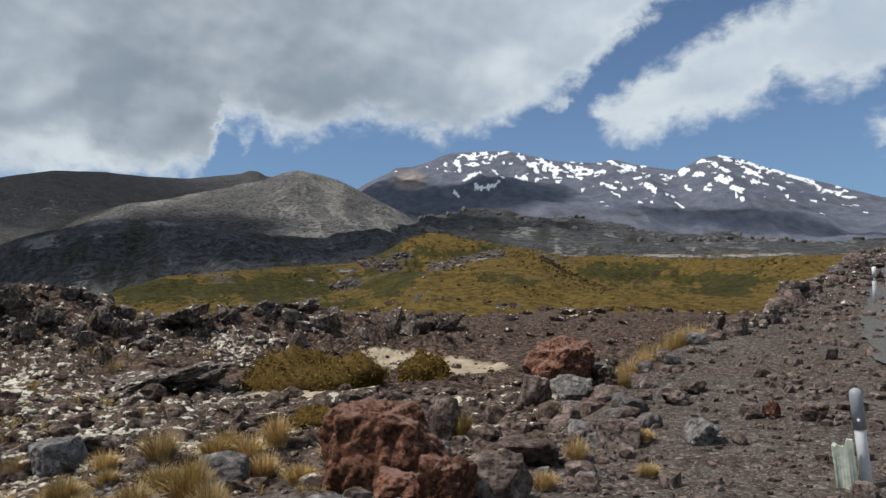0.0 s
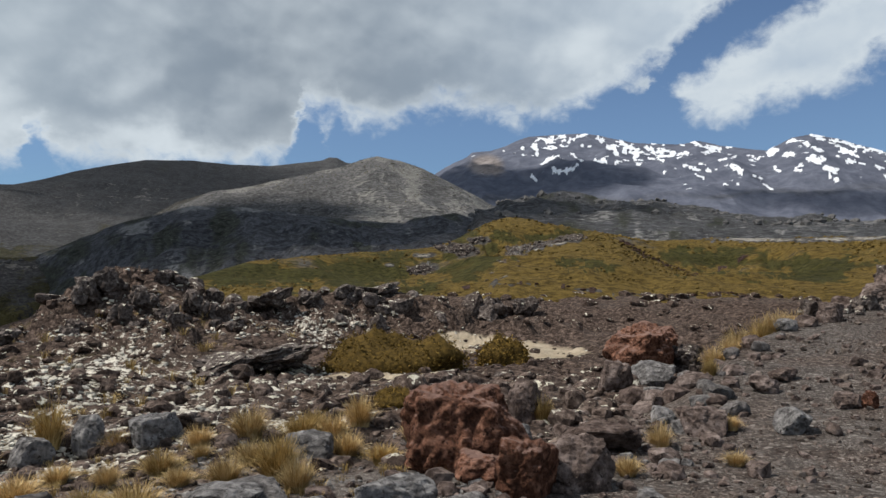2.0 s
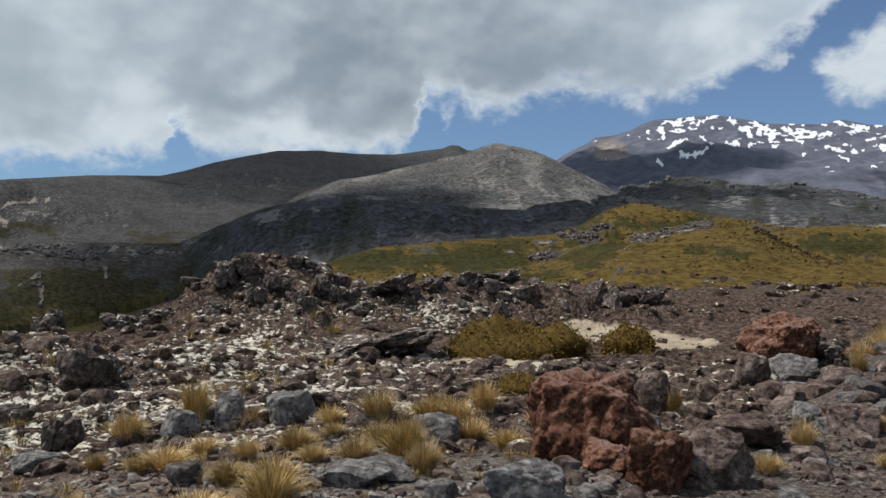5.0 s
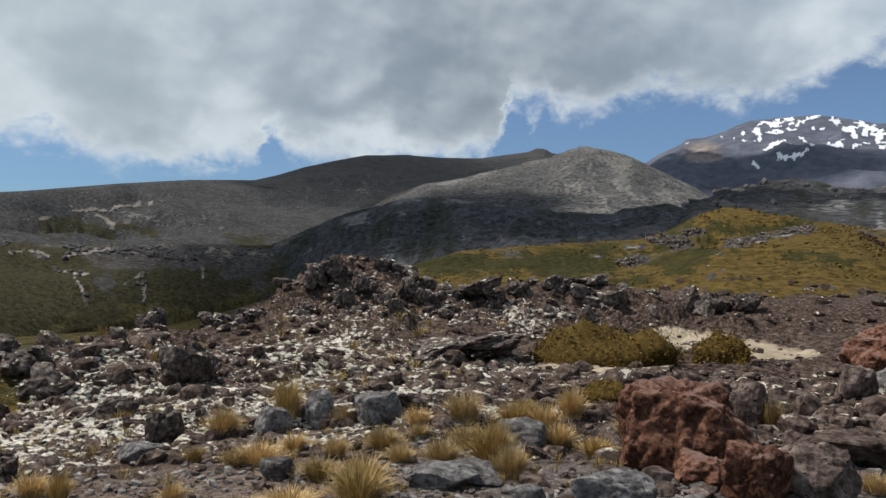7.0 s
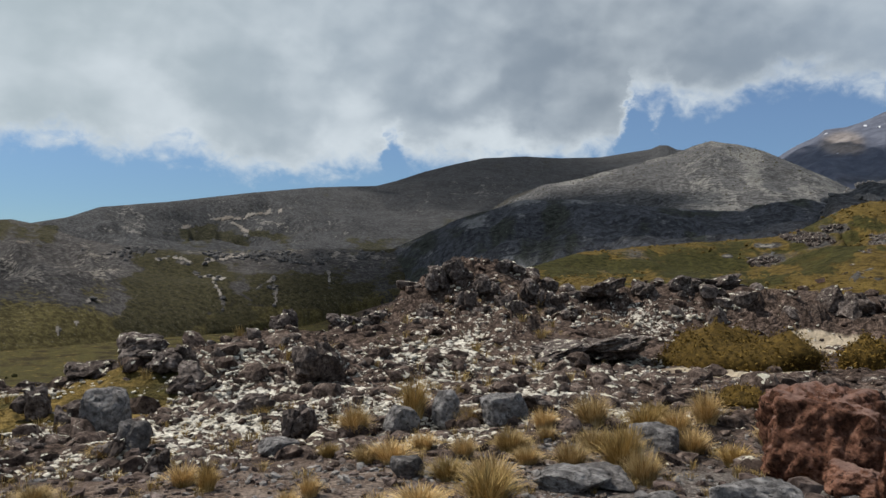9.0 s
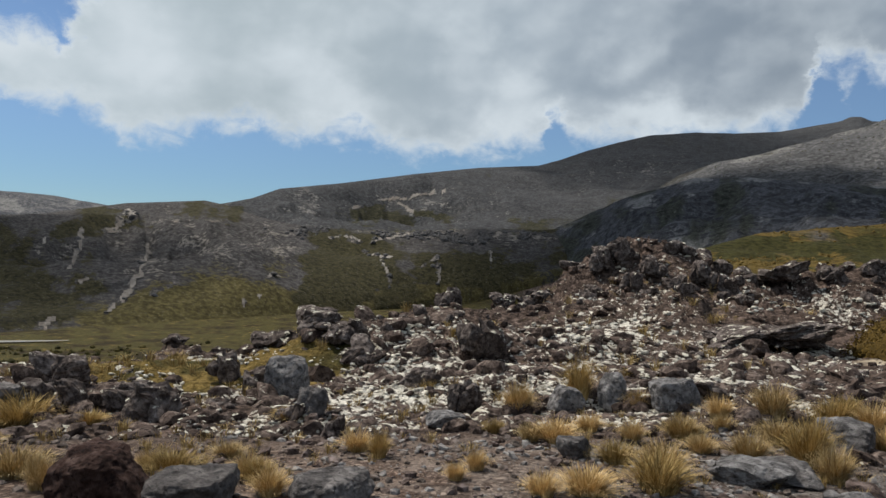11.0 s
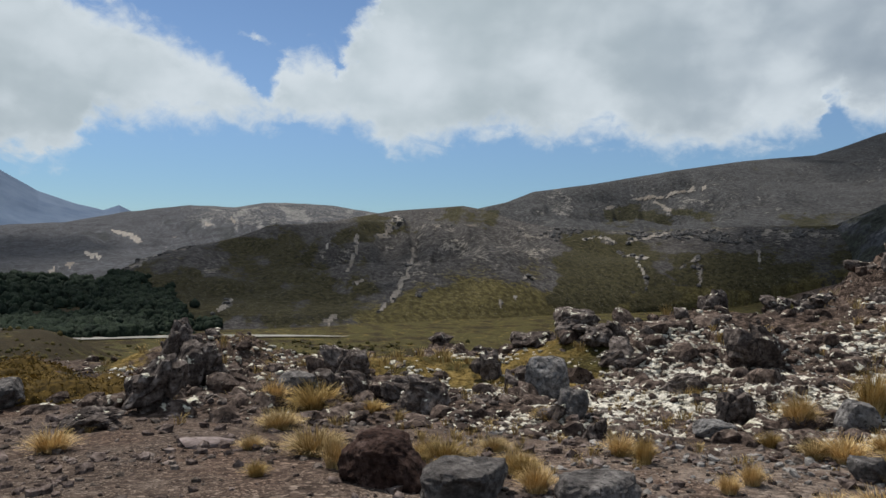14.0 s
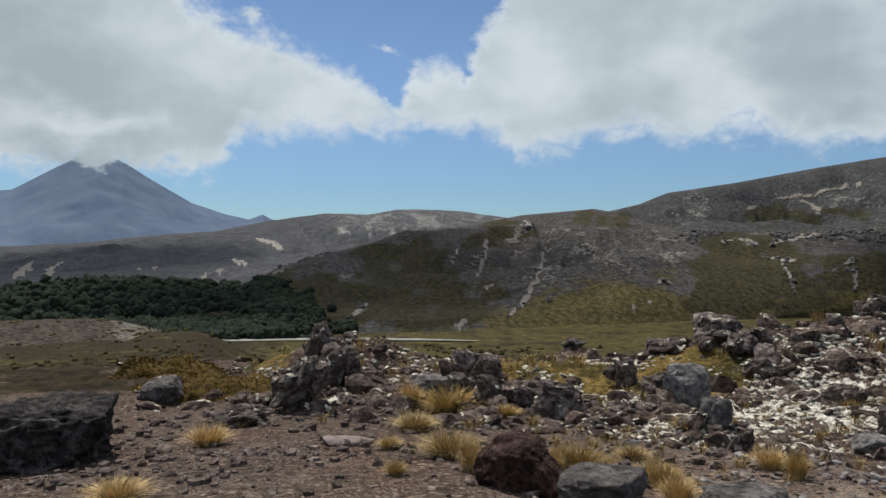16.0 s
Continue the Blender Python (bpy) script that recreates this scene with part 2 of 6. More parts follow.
# ---------------------------------------------------------------- materials
class Paint:
    """A node material: colours are mixed on a Principled surface."""

    def __init__(self, name, roughness=0.9, scale=1.0):
        self.m = bpy.data.materials.new(name)
        self.m.use_nodes = True
        self.nt = self.m.node_tree
        self.face = self.nt.nodes["Principled BSDF"]
        self.face.inputs["Roughness"].default_value = roughness
        self.face.inputs["Specular IOR Level"].default_value = 0.06
        self.at = self.nt.nodes.new("ShaderNodeNewGeometry").outputs["Position"]

    def put(self, socket, v):
        if isinstance(v, bpy.types.NodeSocket):
            self.nt.links.new(v, socket)
        elif isinstance(v, (tuple, list)) and len(v) == 3 and socket.type == "RGBA":
            socket.default_value = (*v, 1)
        else:
            socket.default_value = v

    def calc(self, op, a, b=0.0):
        n = self.nt.nodes.new("ShaderNodeMath")
        n.operation = op
        self.put(n.inputs[0], a), self.put(n.inputs[1], b)
        return n.outputs[0]

    def noise(self, scale, detail=5.0, rough=0.6, at=None, squash=None):
        n = self.nt.nodes.new("ShaderNodeTexNoise")
        at = at or self.at
        if squash:
            v = self.nt.nodes.new("ShaderNodeVectorMath")
            v.operation = "MULTIPLY"
            self.put(v.inputs[0], at)
            v.inputs[1].default_value = squash
            at = v.outputs[0]
        self.put(n.inputs["Vector"], at)
        n.inputs["Scale"].default_value, n.inputs["Detail"].default_value, n.inputs["Roughness"].default_value = scale, detail, rough
        return n.outputs[0]

    def cells(self, scale, feature="F1", out=0, at=None):
        n = self.nt.nodes.new("ShaderNodeTexVoronoi")
        n.feature = feature
        self.put(n.inputs["Vector"], at or self.at)
        n.inputs["Scale"].default_value = scale
        return n.outputs[out]

    def span(self, v, a, b, lo=0.0, hi=1.0):
        n = self.nt.nodes.new("ShaderNodeMapRange")
        n.interpolation_type = "SMOOTHSTEP"
        for s, q in zip(n.inputs, (v, a, b, lo, hi)):
            self.put(s, q)
        return n.outputs[0]

    def mix(self, f, a, b, how="MIX"):
        n = self.nt.nodes.new("ShaderNodeMixRGB")
        n.blend_type = how
        self.put(n.inputs[0], f), self.put(n.inputs[1], a), self.put(n.inputs[2], b)
        return n.outputs[0]

    def ramp(self, v, *stops):
        n = self.nt.nodes.new("ShaderNodeValToRGB")
        self.put(n.inputs[0], v)
        els = n.color_ramp.elements
        els[0].position, els[0].color = stops[0][0], (*stops[0][1], 1)
        els[1].position, els[1].color = stops[-1][0], (*stops[-1][1], 1)
        for p, c in stops[1:-1]:
            els.new(p).color = (*c, 1)
        return n.outputs[0]

    def layer(self, name="cover"):
        n = self.nt.nodes.new("ShaderNodeAttribute")
        n.attribute_name = name
        s = self.nt.nodes.new("ShaderNodeSeparateColor")
        self.nt.links.new(n.outputs["Color"], s.inputs[0])
        return s.outputs

    def local(self):
        return self.nt.nodes.new("ShaderNodeTexCoord").outputs["Object"]

    def random(self):
        return self.nt.nodes.new("ShaderNodeObjectInfo").outputs["Random"]

    def island(self):
        return self.nt.nodes.new("ShaderNodeNewGeometry").outputs["Random Per Island"]

    def up(self):
        s = self.nt.nodes.new("ShaderNodeSeparateXYZ")
        self.nt.links.new(self.nt.nodes.new("ShaderNodeNewGeometry").outputs["Normal"], s.inputs[0])
        return s.outputs[2]

    def done(self, colour, height=None, depth=0.02, strength=0.6):
        self.put(self.face.inputs["Base Color"], colour)
        if height is not None:
            b = self.nt.nodes.new("ShaderNodeBump")
            b.inputs["Strength"].default_value, b.inputs["Distance"].default_value = strength, depth
            self.put(b.inputs["Height"], height)
            self.nt.links.new(b.outputs[0], self.face.inputs["Normal"])
        return self.m


def ground_paint():
    p = Paint("volcanic_gravel_ground")
    sand, grass, lava = p.layer()[:3]
    grit = p.noise(9, 8, 0.7)
    blotch = p.noise(0.62, 4, 0.6)
    pebbles = []
    for size in (48, 20):
        n = p.nt.nodes.new("ShaderNodeSeparateColor")
        p.put(n.inputs[0], p.cells(size, out=1))
        pebbles.append(p.ramp(n.outputs[0], (0.0, (0.016, 0.013, 0.012)), (0.45, (0.050, 0.041, 0.037)), (0.8, (0.115, 0.098, 0.089)), (1.0, (0.34, 0.315, 0.29))))
    fine_mix = p.mix(p.span(p.noise(3.0, 4), 0.4, 0.6), pebbles[0], pebbles[1])
    fine_mix = p.mix(0.35, fine_mix, p.ramp(grit, (0.38, (0.034, 0.027, 0.023)), (0.5, (0.082, 0.066, 0.057)), (0.63, (0.17, 0.145, 0.128))))
    colour = p.mix(p.span(blotch, 0.4, 0.7, 0.0, 0.6), fine_mix, p.mix(1.0, fine_mix, (1.0, 0.82, 0.72), "MULTIPLY"))
    colour = p.mix(1.0, colour, (0.90, 0.90, 0.90), "MULTIPLY")
    speck = p.span(p.noise(38, 3, 0.6), 0.63, 0.70)
    colour = p.mix(p.calc("MULTIPLY", speck, 0.55), colour, (0.38, 0.36, 0.32))
    dark = p.ramp(p.noise(5, 8, 0.7), (0.39, (0.024, 0.018, 0.015)), (0.5, (0.068, 0.050, 0.041)), (0.62, (0.135, 0.104, 0.088)))
    chunk, fleck = p.nt.nodes.new("ShaderNodeSeparateColor"), p.nt.nodes.new("ShaderNodeSeparateColor")
    p.put(chunk.inputs[0], p.cells(5.0, out=1)), p.put(fleck.inputs[0], p.cells(14.0, out=1))
    broken = p.mix(0.5, p.ramp(chunk.outputs[0], (0.0, (0.35, 0.33, 0.32)), (0.6, (1.0, 0.95, 0.92)), (1.0, (1.7, 1.65, 1.65))), p.ramp(fleck.outputs[0], (0.0, (0.3, 0.28, 0.27)), (0.6, (1.0, 0.94, 0.9)), (1.0, (2.0, 1.95, 1.9))))
    dark = p.mix(1.0, dark, broken, "MULTIPLY")
    where = p.nt.nodes.new("ShaderNodeSeparateXYZ")
    p.put(where.inputs[0], p.at)
    dust = p.calc("ADD", p.calc("MULTIPLY", p.span(p.noise(1.4, 6, 0.65), 0.57, 0.66), 0.3), p.calc("MULTIPLY", p.calc("MULTIPLY", p.layer("growth")[1], p.span(p.noise(2.6, 7, 0.7), 0.42, 0.62)), 0.6))
    colour = p.mix(dust, colour, p.ramp(p.noise(25, 5, 0.7), (0.38, (0.11, 0.098, 0.09)), (0.62, (0.25, 0.235, 0.22))))
    pad = p.span(where.outputs[0], -0.8, -5.0)
    colour = p.mix(pad, colour, p.mix(1.0, colour, (1.25, 1.08, 0.96), "MULTIPLY"))
    colour = p.mix(p.span(where.outputs[0], -4.5, -7.5), colour, p.mix(1.0, colour, (0.82, 0.82, 0.82), "MULTIPLY"))
    colour = p.mix(lava, colour, dark)
    spread = p.layer("growth")[0]
    sheet = p.span(p.calc("ADD", p.calc("MULTIPLY", spread, 0.20), p.calc("MULTIPLY", p.noise(5.2, 9, 0.70), 0.95)), 0.652, 0.685)
    sheet = p.calc("MULTIPLY", sheet, p.calc("MULTIPLY", p.span(p.up(), 0.55, 0.85), p.span(spread, 0.05, 0.2)))
    cream = p.ramp(p.noise(24, 5, 0.7), (0.38, (0.40, 0.365, 0.30)), (0.5, (0.60, 0.56, 0.48)), (0.62, (0.74, 0.70, 0.62)))
    colour = p.mix(sheet, colour, cream)
    tuft = p.ramp(p.noise(6, 8, 0.75), (0.38, (0.055, 0.040, 0.014)), (0.5, (0.145, 0.098, 0.028)), (0.62, (0.235, 0.165, 0.06)))
    broad = p.noise(0.13, 6, 0.7)
    wet = p.nt.nodes.new("ShaderNodeAttribute")
    wet.attribute_name = "cover"
    tuft = p.mix(p.span(p.calc("ADD", p.noise(0.35, 4), p.calc("MULTIPLY", wet.outputs["Alpha"], 0.16)), 0.45, 0.62), tuft, p.ramp(p.noise(5, 8, 0.75), (0.38, (0.026, 0.024, 0.009)), (0.62, (0.078, 0.066, 0.022))))
    far_scrub = p.calc("MULTIPLY", wet.outputs["Alpha"], p.span(p.calc("ADD", broad, p.calc("MULTIPLY", p.span(where.outputs[1], 20.0, 4.0), 0.12)), 0.49, 0.60))
    tuft = p.mix(far_scrub, tuft, p.ramp(p.noise(1.1, 7, 0.75), (0.38, (0.010, 0.008, 0.004)), (0.62, (0.040, 0.029, 0.013))))
    colour = p.mix(p.span(p.calc("ADD", grass, p.calc("MULTIPLY", p.calc("SUBTRACT", p.noise(2.3, 6, 0.7), 0.5), 0.9)), 0.4, 0.6), colour, tuft)
    dune = p.ramp(p.noise(1.5, 7, 0.6), (0.38, (0.29, 0.235, 0.165)), (0.62, (0.42, 0.352, 0.26)))
    colour = p.mix(p.span(p.calc("ADD", sand, p.calc("MULTIPLY", p.calc("SUBTRACT", p.noise(0.9, 6, 0.7), 0.5), 0.5)), 0.42, 0.58), colour, dune)
    relief = p.calc("ADD", p.calc("MULTIPLY", grit, 0.7), p.calc("MULTIPLY", p.cells(22), -0.5))
    relief = p.calc("ADD", relief, p.calc("MULTIPLY", lava, p.calc("ADD", p.calc("MULTIPLY", p.cells(5.0), -1.6), p.calc("MULTIPLY", p.cells(14.0), -0.8))))
    relief = p.calc("ADD", relief, p.calc("MULTIPLY", sheet, 0.6))
    return p.done(colour, relief, 0.06, 0.9)


def rock_paint(name, low, mid, high, lichen=0.0, size=1.0, pit=0.04, tops=None):
    """Stone with grain, stains and, on upward faces, lichen."""
    p = Paint(name, 0.88)
    at = p.local()
    g = p.noise(7 * size, 9, 0.72)
    s = p.noise(1.6 * size, 4, 0.6)
    colour = p.ramp(g, (0.37, low), (0.5, mid), (0.63, high))
    colour = p.mix(p.span(s, 0.42, 0.68, 0.0, 0.65), colour, p.ramp(g, (0.38, tuple(0.7 * c for c in low)), (0.62, tuple(0.9 * c for c in mid))))
    tint = p.mix(1.0, colour, p.ramp(p.random(), (0.0, (0.78, 0.74, 0.72)), (1.0, (1.2, 1.2, 1.2))), "MULTIPLY")
    # dark specks painted as the shade of small pits, without relief
    pit_shade = p.span(p.noise(15 * size, 4, 0.6), 0.36, 0.44)
    tint = p.mix(p.calc("SUBTRACT", 1.0, pit_shade), tint, tuple(1.0 * c for c in low))
    up = p.up()
    if tops:
        tint = p.mix(p.calc("MULTIPLY", p.span(up, 0.45, 0.85), p.span(p.noise(2.5, 5), 0.35, 0.6)), tint, tops)
    if lichen:
        spot = p.span(p.calc("ADD", p.noise(4.5, 6, 0.65), p.calc("MULTIPLY", up, 0.10)), 0.70 - lichen, 0.735 - lichen)
        spot = p.calc("MULTIPLY", spot, p.span(up, 0.05, 0.45))
        tint = p.mix(spot, tint, p.ramp(p.noise(20, 4), (0.38, (0.42, 0.39, 0.30)), (0.62, (0.62, 0.59, 0.50))))
    relief = p.calc("ADD", g, p.calc("MULTIPLY", p.cells(9 * size, "SMOOTH_F1"), 0.8))
    return p.done(tint, relief, pit, 0.9)


def hill_paint(name, rock, scrub, pale, gold, size=1.0, depth=2.0, fleck=0.0, jit=1.0, k0=0.55):
    """A hillside far off: weights scrub, pale scree and golden grass over bare rock."""
    p = Paint(name, 0.95)
    a, b, c = p.layer()[:3]
    g = p.noise(0.35 * size, 9, 0.75)
    h = p.noise(0.06 * size, 6, 0.65)
    spots_fine = p.ramp(p.noise(2.0 * size, 5, 0.7), (0.36, (0.62, 0.62, 0.62)), (0.5, (0.97, 0.97, 0.97)), (0.64, (1.4, 1.4, 1.4)))

    def shades(col, k=0.55):
        k = k * k0 / 0.55
        return p.mix(1.0, p.mix(p.span(g, 0.37, 0.63), tuple(v * (1 - k) for v in col), tuple(v * (1 + k) for v in col)), spots_fine, "MULTIPLY")

    def blend(w, jitter=0.8):
        j = p.calc("MULTIPLY", p.calc("SUBTRACT", p.calc("ADD", p.calc("MULTIPLY", g, 0.5), p.calc("MULTIPLY", h, 0.5)), 0.5), jitter * jit)
        return p.span(p.calc("ADD", w, j), 0.38, 0.62)

    colour = p.mix(p.span(h, 0.4, 0.62), shades(rock), shades(tuple(0.72 * v for v in rock), 0.5))
    colour = p.mix(blend(b, 2.6), colour, shades(pale, 0.35))
    colour = p.mix(blend(c, 1.8), colour, shades(gold, 0.5))
    colour = p.mix(blend(a, 1.8), colour, shades(scrub, 0.55))
    if fleck:
        spots = p.span(p.noise(1.1 * size, 4, 0.6), 0.60, 0.68)
        colour = p.mix(p.calc("MULTIPLY", spots, fleck), colour, shades(tuple(1.9 * v for v in pale), 0.2))
        shrubs = p.calc("MULTIPLY", p.span(p.cells(0.26 * size), 0.30, 0.16), p.span(p.noise(0.05 * size, 4), 0.42, 0.58, 0.15, 1.0))
        colour = p.mix(p.calc("MULTIPLY", shrubs, min(1.0, 1.6 * fleck)), colour, shades(scrub, 0.5))
    relief = p.calc("ADD", g, p.calc("MULTIPLY", p.noise(2.0 * size, 5, 0.7), 0.35))
    return p.done(colour, relief, depth, 0.8)


def plain_paint(name, low, high, scale=8.0, roughness=0.8, depth=0.01, tint=0.0, spec=0.06):
    p = Paint(name, roughness)
    g = p.noise(scale, 7, 0.65, at=p.local())
    colour = p.ramp(g, (0.38, low), (0.62, high))
    if tint:
        colour = p.mix(1.0, colour, p.ramp(p.random(), (0.0, (1 - tint,) * 3), (1.0, (1 + tint,) * 3)), "MULTIPLY")
    p.face.inputs["Specular IOR Level"].default_value = spec
    return p.done(colour, g, depth, 0.5)


def leaf_paint(name, low, mid, high):
    """Blades and leaves: each one its own shade."""
    p = Paint(name, 0.75)
    colour = p.ramp(p.island(), (0.0, low), (0.5, mid), (1.0, high))
    colour = p.mix(1.0, colour, p.ramp(p.random(), (0.0, (0.75, 0.75, 0.72)), (1.0, (1.2, 1.15, 1.05))), "MULTIPLY")
    p.face.inputs["Subsurface Weight"].default_value = 0.0
    return p.done(colour)


GROUND = ground_paint()
LAVA = rock_paint("dark_lava_rock", (0.028, 0.022, 0.020), (0.092, 0.075, 0.067), (0.22, 0.19, 0.173), lichen=0.03)
LICHEN_LAVA = rock_paint("lichen_lava_rock", (0.026, 0.019, 0.016), (0.082, 0.060, 0.050), (0.19, 0.150, 0.127), lichen=0.04)
RED = rock_paint("red_scoria_rock", (0.042, 0.021, 0.014), (0.132, 0.062, 0.040), (0.27, 0.145, 0.10), size=1.4, pit=0.06, tops=(0.20, 0.125, 0.102))
BROWN = rock_paint("brown_scoria_rock", (0.036, 0.026, 0.022), (0.118, 0.090, 0.079), (0.24, 0.195, 0.176))
GREY = rock_paint("grey_andesite_rock", (0.060, 0.056, 0.055), (0.155, 0.147, 0.144), (0.29, 0.278, 0.27), size=1.2, pit=0.08)
SLAB = rock_paint("pale_pinkish_slab_rock", (0.11, 0.085, 0.08), (0.19, 0.155, 0.147), (0.27, 0.23, 0.22), size=0.8, pit=0.02)

CHAR = rock_paint("charcoal_lava_boulder", (0.010, 0.009, 0.009), (0.028, 0.025, 0.024), (0.085, 0.077, 0.074), size=1.0, pit=0.05)
MAROON = rock_paint("dark_maroon_basalt", (0.012, 0.007, 0.006), (0.042, 0.024, 0.019), (0.10, 0.07, 0.06), size=1.2, pit=0.05)
PEBBLE = rock_paint("grey_brown_pebbles", (0.04, 0.032, 0.027), (0.115, 0.094, 0.081), (0.24, 0.20, 0.175))
PALE = rock_paint("pale_grey_chips", (0.13, 0.125, 0.12), (0.26, 0.25, 0.24), (0.42, 0.41, 0.39))


def lichen_paint():
    p = Paint("cream_lichen", 0.95)
    g = p.noise(16, 7, 0.7)
    c = p.ramp(p.island(), (0.0, (0.50, 0.46, 0.385)), (0.35, (0.66, 0.615, 0.53)), (1.0, (0.76, 0.72, 0.64)))
    return p.done(p.mix(1.0, c, p.ramp(g, (0.38, (0.55, 0.53, 0.48)), (0.6, (1.0, 1.0, 1.0))), "MULTIPLY"), g, 0.05, 0.9)


LICHEN = lichen_paint()
STRAW = leaf_paint("golden_tussock_blades", (0.25, 0.165, 0.068), (0.43, 0.305, 0.145), (0.62, 0.49, 0.28))
STRAW_GREEN = leaf_paint("olive_tussock_blades", (0.17, 0.117, 0.042), (0.32, 0.22, 0.085), (0.49, 0.375, 0.18))
BUSH = leaf_paint("olive_brown_heath_leaves", (0.055, 0.037, 0.010), (0.14, 0.088, 0.020), (0.24, 0.16, 0.042))
WHITE = plain_paint("white_post_plastic", (0.55, 0.57, 0.58), (0.72, 0.74, 0.75), 5, 0.45, 0.002, spec=0.4)
GREYBAND = plain_paint("grey_post_plastic", (0.20, 0.215, 0.24), (0.28, 0.295, 0.32), 5, 0.5, 0.002, spec=0.4)
PALEWOOD = plain_paint("weathered_pale_board", (0.34, 0.37, 0.30), (0.55, 0.58, 0.50), 12, 0.8, 0.006)
ASPHALT = plain_paint("grey_chip_seal_road", (0.045, 0.044, 0.043), (0.13, 0.128, 0.126), 22, 0.85, 0.01)
TARMAC = plain_paint("pale_distant_road", (0.19, 0.185, 0.165), (0.27, 0.26, 0.235), 0.3, 0.9, 0.01)
HUT = plain_paint("pale_hut_wall", (0.55, 0.56, 0.57), (0.62, 0.7, 0.7), 0.5, 0.6, 0.01)

def volcano_paint():
    p = Paint("snow_patched_volcano_rock", 0.95)
    snow, dark, brown = p.layer()[:3]
    g = p.noise(0.02, 9, 0.72)
    h = p.noise(0.005, 6, 0.6)
    rock = p.ramp(g, (0.36, (0.070, 0.077, 0.104)), (0.5, (0.095, 0.103, 0.134)), (0.64, (0.126, 0.134, 0.168)))
    rock = p.mix(p.span(brown, 0.3, 0.7), rock, p.ramp(g, (0.38, (0.12, 0.104, 0.10)), (0.62, (0.24, 0.214, 0.205))))
    # dark: the painted shadow band, and darker rock at random
    rock = p.mix(p.span(dark, 0.3, 0.7), rock, p.ramp(g, (0.38, (0.05, 0.054, 0.068)), (0.62, (0.105, 0.11, 0.13))))
    thin = p.calc("MULTIPLY", p.span(p.noise(0.03, 8, 0.75), 0.60, 0.68), p.span(snow, 0.08, 0.3))
    colour = p.mix(p.calc("MULTIPLY", thin, 0.8), rock, p.ramp(h, (0.38, (0.72, 0.75, 0.80)), (0.62, (0.84, 0.86, 0.89))))
    return p.done(colour, g, 9.0, 0.6)


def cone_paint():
    p = Paint("haze_blue_cone_rock", 0.95)
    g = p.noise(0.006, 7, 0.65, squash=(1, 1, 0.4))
    # the blue is distance haze, mixed into the rock colour
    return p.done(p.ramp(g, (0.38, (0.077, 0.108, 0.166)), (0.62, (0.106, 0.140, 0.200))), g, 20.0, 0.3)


VOLCANO = volcano_paint()
SNOW = plain_paint("old_snow", (0.60, 0.62, 0.66), (0.76, 0.78, 0.81), 0.02, 0.7, 2.0)
SCREE = rock_paint("pale_scree", (0.13, 0.116, 0.102), (0.215, 0.196, 0.172), (0.31, 0.287, 0.255), size=0.12, pit=0.3)
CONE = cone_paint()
GULLY_STONES = rock_paint("grey_gully_stones", (0.040, 0.040, 0.042), (0.105, 0.103, 0.103), (0.24, 0.235, 0.225), size=0.6, pit=0.2)
GREY_HILL = hill_paint("grey_brown_scree_hill", (0.084, 0.082, 0.082), (0.036, 0.034, 0.030), (0.15, 0.144, 0.134), (0.13, 0.118, 0.075), 0.8, 0.5, 0.55)
# dark lava rock, its bluish tint standing for haze over the slope
DARK_HILL = hill_paint("dark_lava_flow_hill", (0.070, 0.071, 0.078), (0.040, 0.042, 0.034), (0.17, 0.165, 0.16), (0.08, 0.072, 0.03), 0.9, 1.2, 0.3, 0.8)
RIDGE_HILL = hill_paint("grey_ridge_with_scrub", (0.066, 0.061, 0.059), (0.037, 0.033, 0.016), (0.17, 0.153, 0.135), (0.072, 0.060, 0.024), 1.2, 0.9, 0.30, 1.5, 0.55)
# ridge colours darker and cooler than RIDGE_HILL: cloud shadow painted in
UPPER_RIDGE = hill_paint("cloud_shaded_grey_ridge", (0.056, 0.056, 0.058), (0.036, 0.034, 0.020), (0.155, 0.145, 0.135), (0.072, 0.062, 0.030), 1.0, 0.9, 0.30, 1.2, 0.5)
# bluish tint: haze over the far ridge, painted into its colours
FAR_RIDGE = hill_paint("hazy_grey_far_ridge", (0.062, 0.063, 0.070), (0.034, 0.036, 0.037), (0.16, 0.154, 0.148), (0.10, 0.095, 0.07), 0.6, 1.0, 0.3, 0.6, 0.4)
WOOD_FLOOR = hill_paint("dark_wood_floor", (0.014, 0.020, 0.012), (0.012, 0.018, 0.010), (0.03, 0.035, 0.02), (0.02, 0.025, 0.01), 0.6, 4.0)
GOLD_HILL = hill_paint("golden_tussock_hill", (0.075, 0.07, 0.066), (0.040, 0.037, 0.012), (0.26, 0.24, 0.21), (0.102, 0.070, 0.020), 4.0, 0.4, 0.0, 0.6)
MOUND = hill_paint("brown_gravel_mound", (0.080, 0.066, 0.053), (0.028, 0.026, 0.013), (0.17, 0.152, 0.13), (0.085, 0.066, 0.028), 2.5, 1.0, 0.4)
FLOW = hill_paint("rocky_lava_plain", (0.064, 0.064, 0.067), (0.031, 0.033, 0.025), (0.175, 0.17, 0.165), (0.12, 0.105, 0.04), 0.9, 1.5, 0.5)

# ---------------------------------------------------------------- noise and land shape
def hashed(i, j, seed):
    n = (i.astype(np.int64) * 374761393 + j.astype(np.int64) * 668265263 + seed * 1442695041) & 0xFFFFFFFF
    n = ((n ^ (n >> 13)) * 1274126177) & 0xFFFFFFFF
    return ((n ^ (n >> 16)) & 0xFFFF) / 65535.0


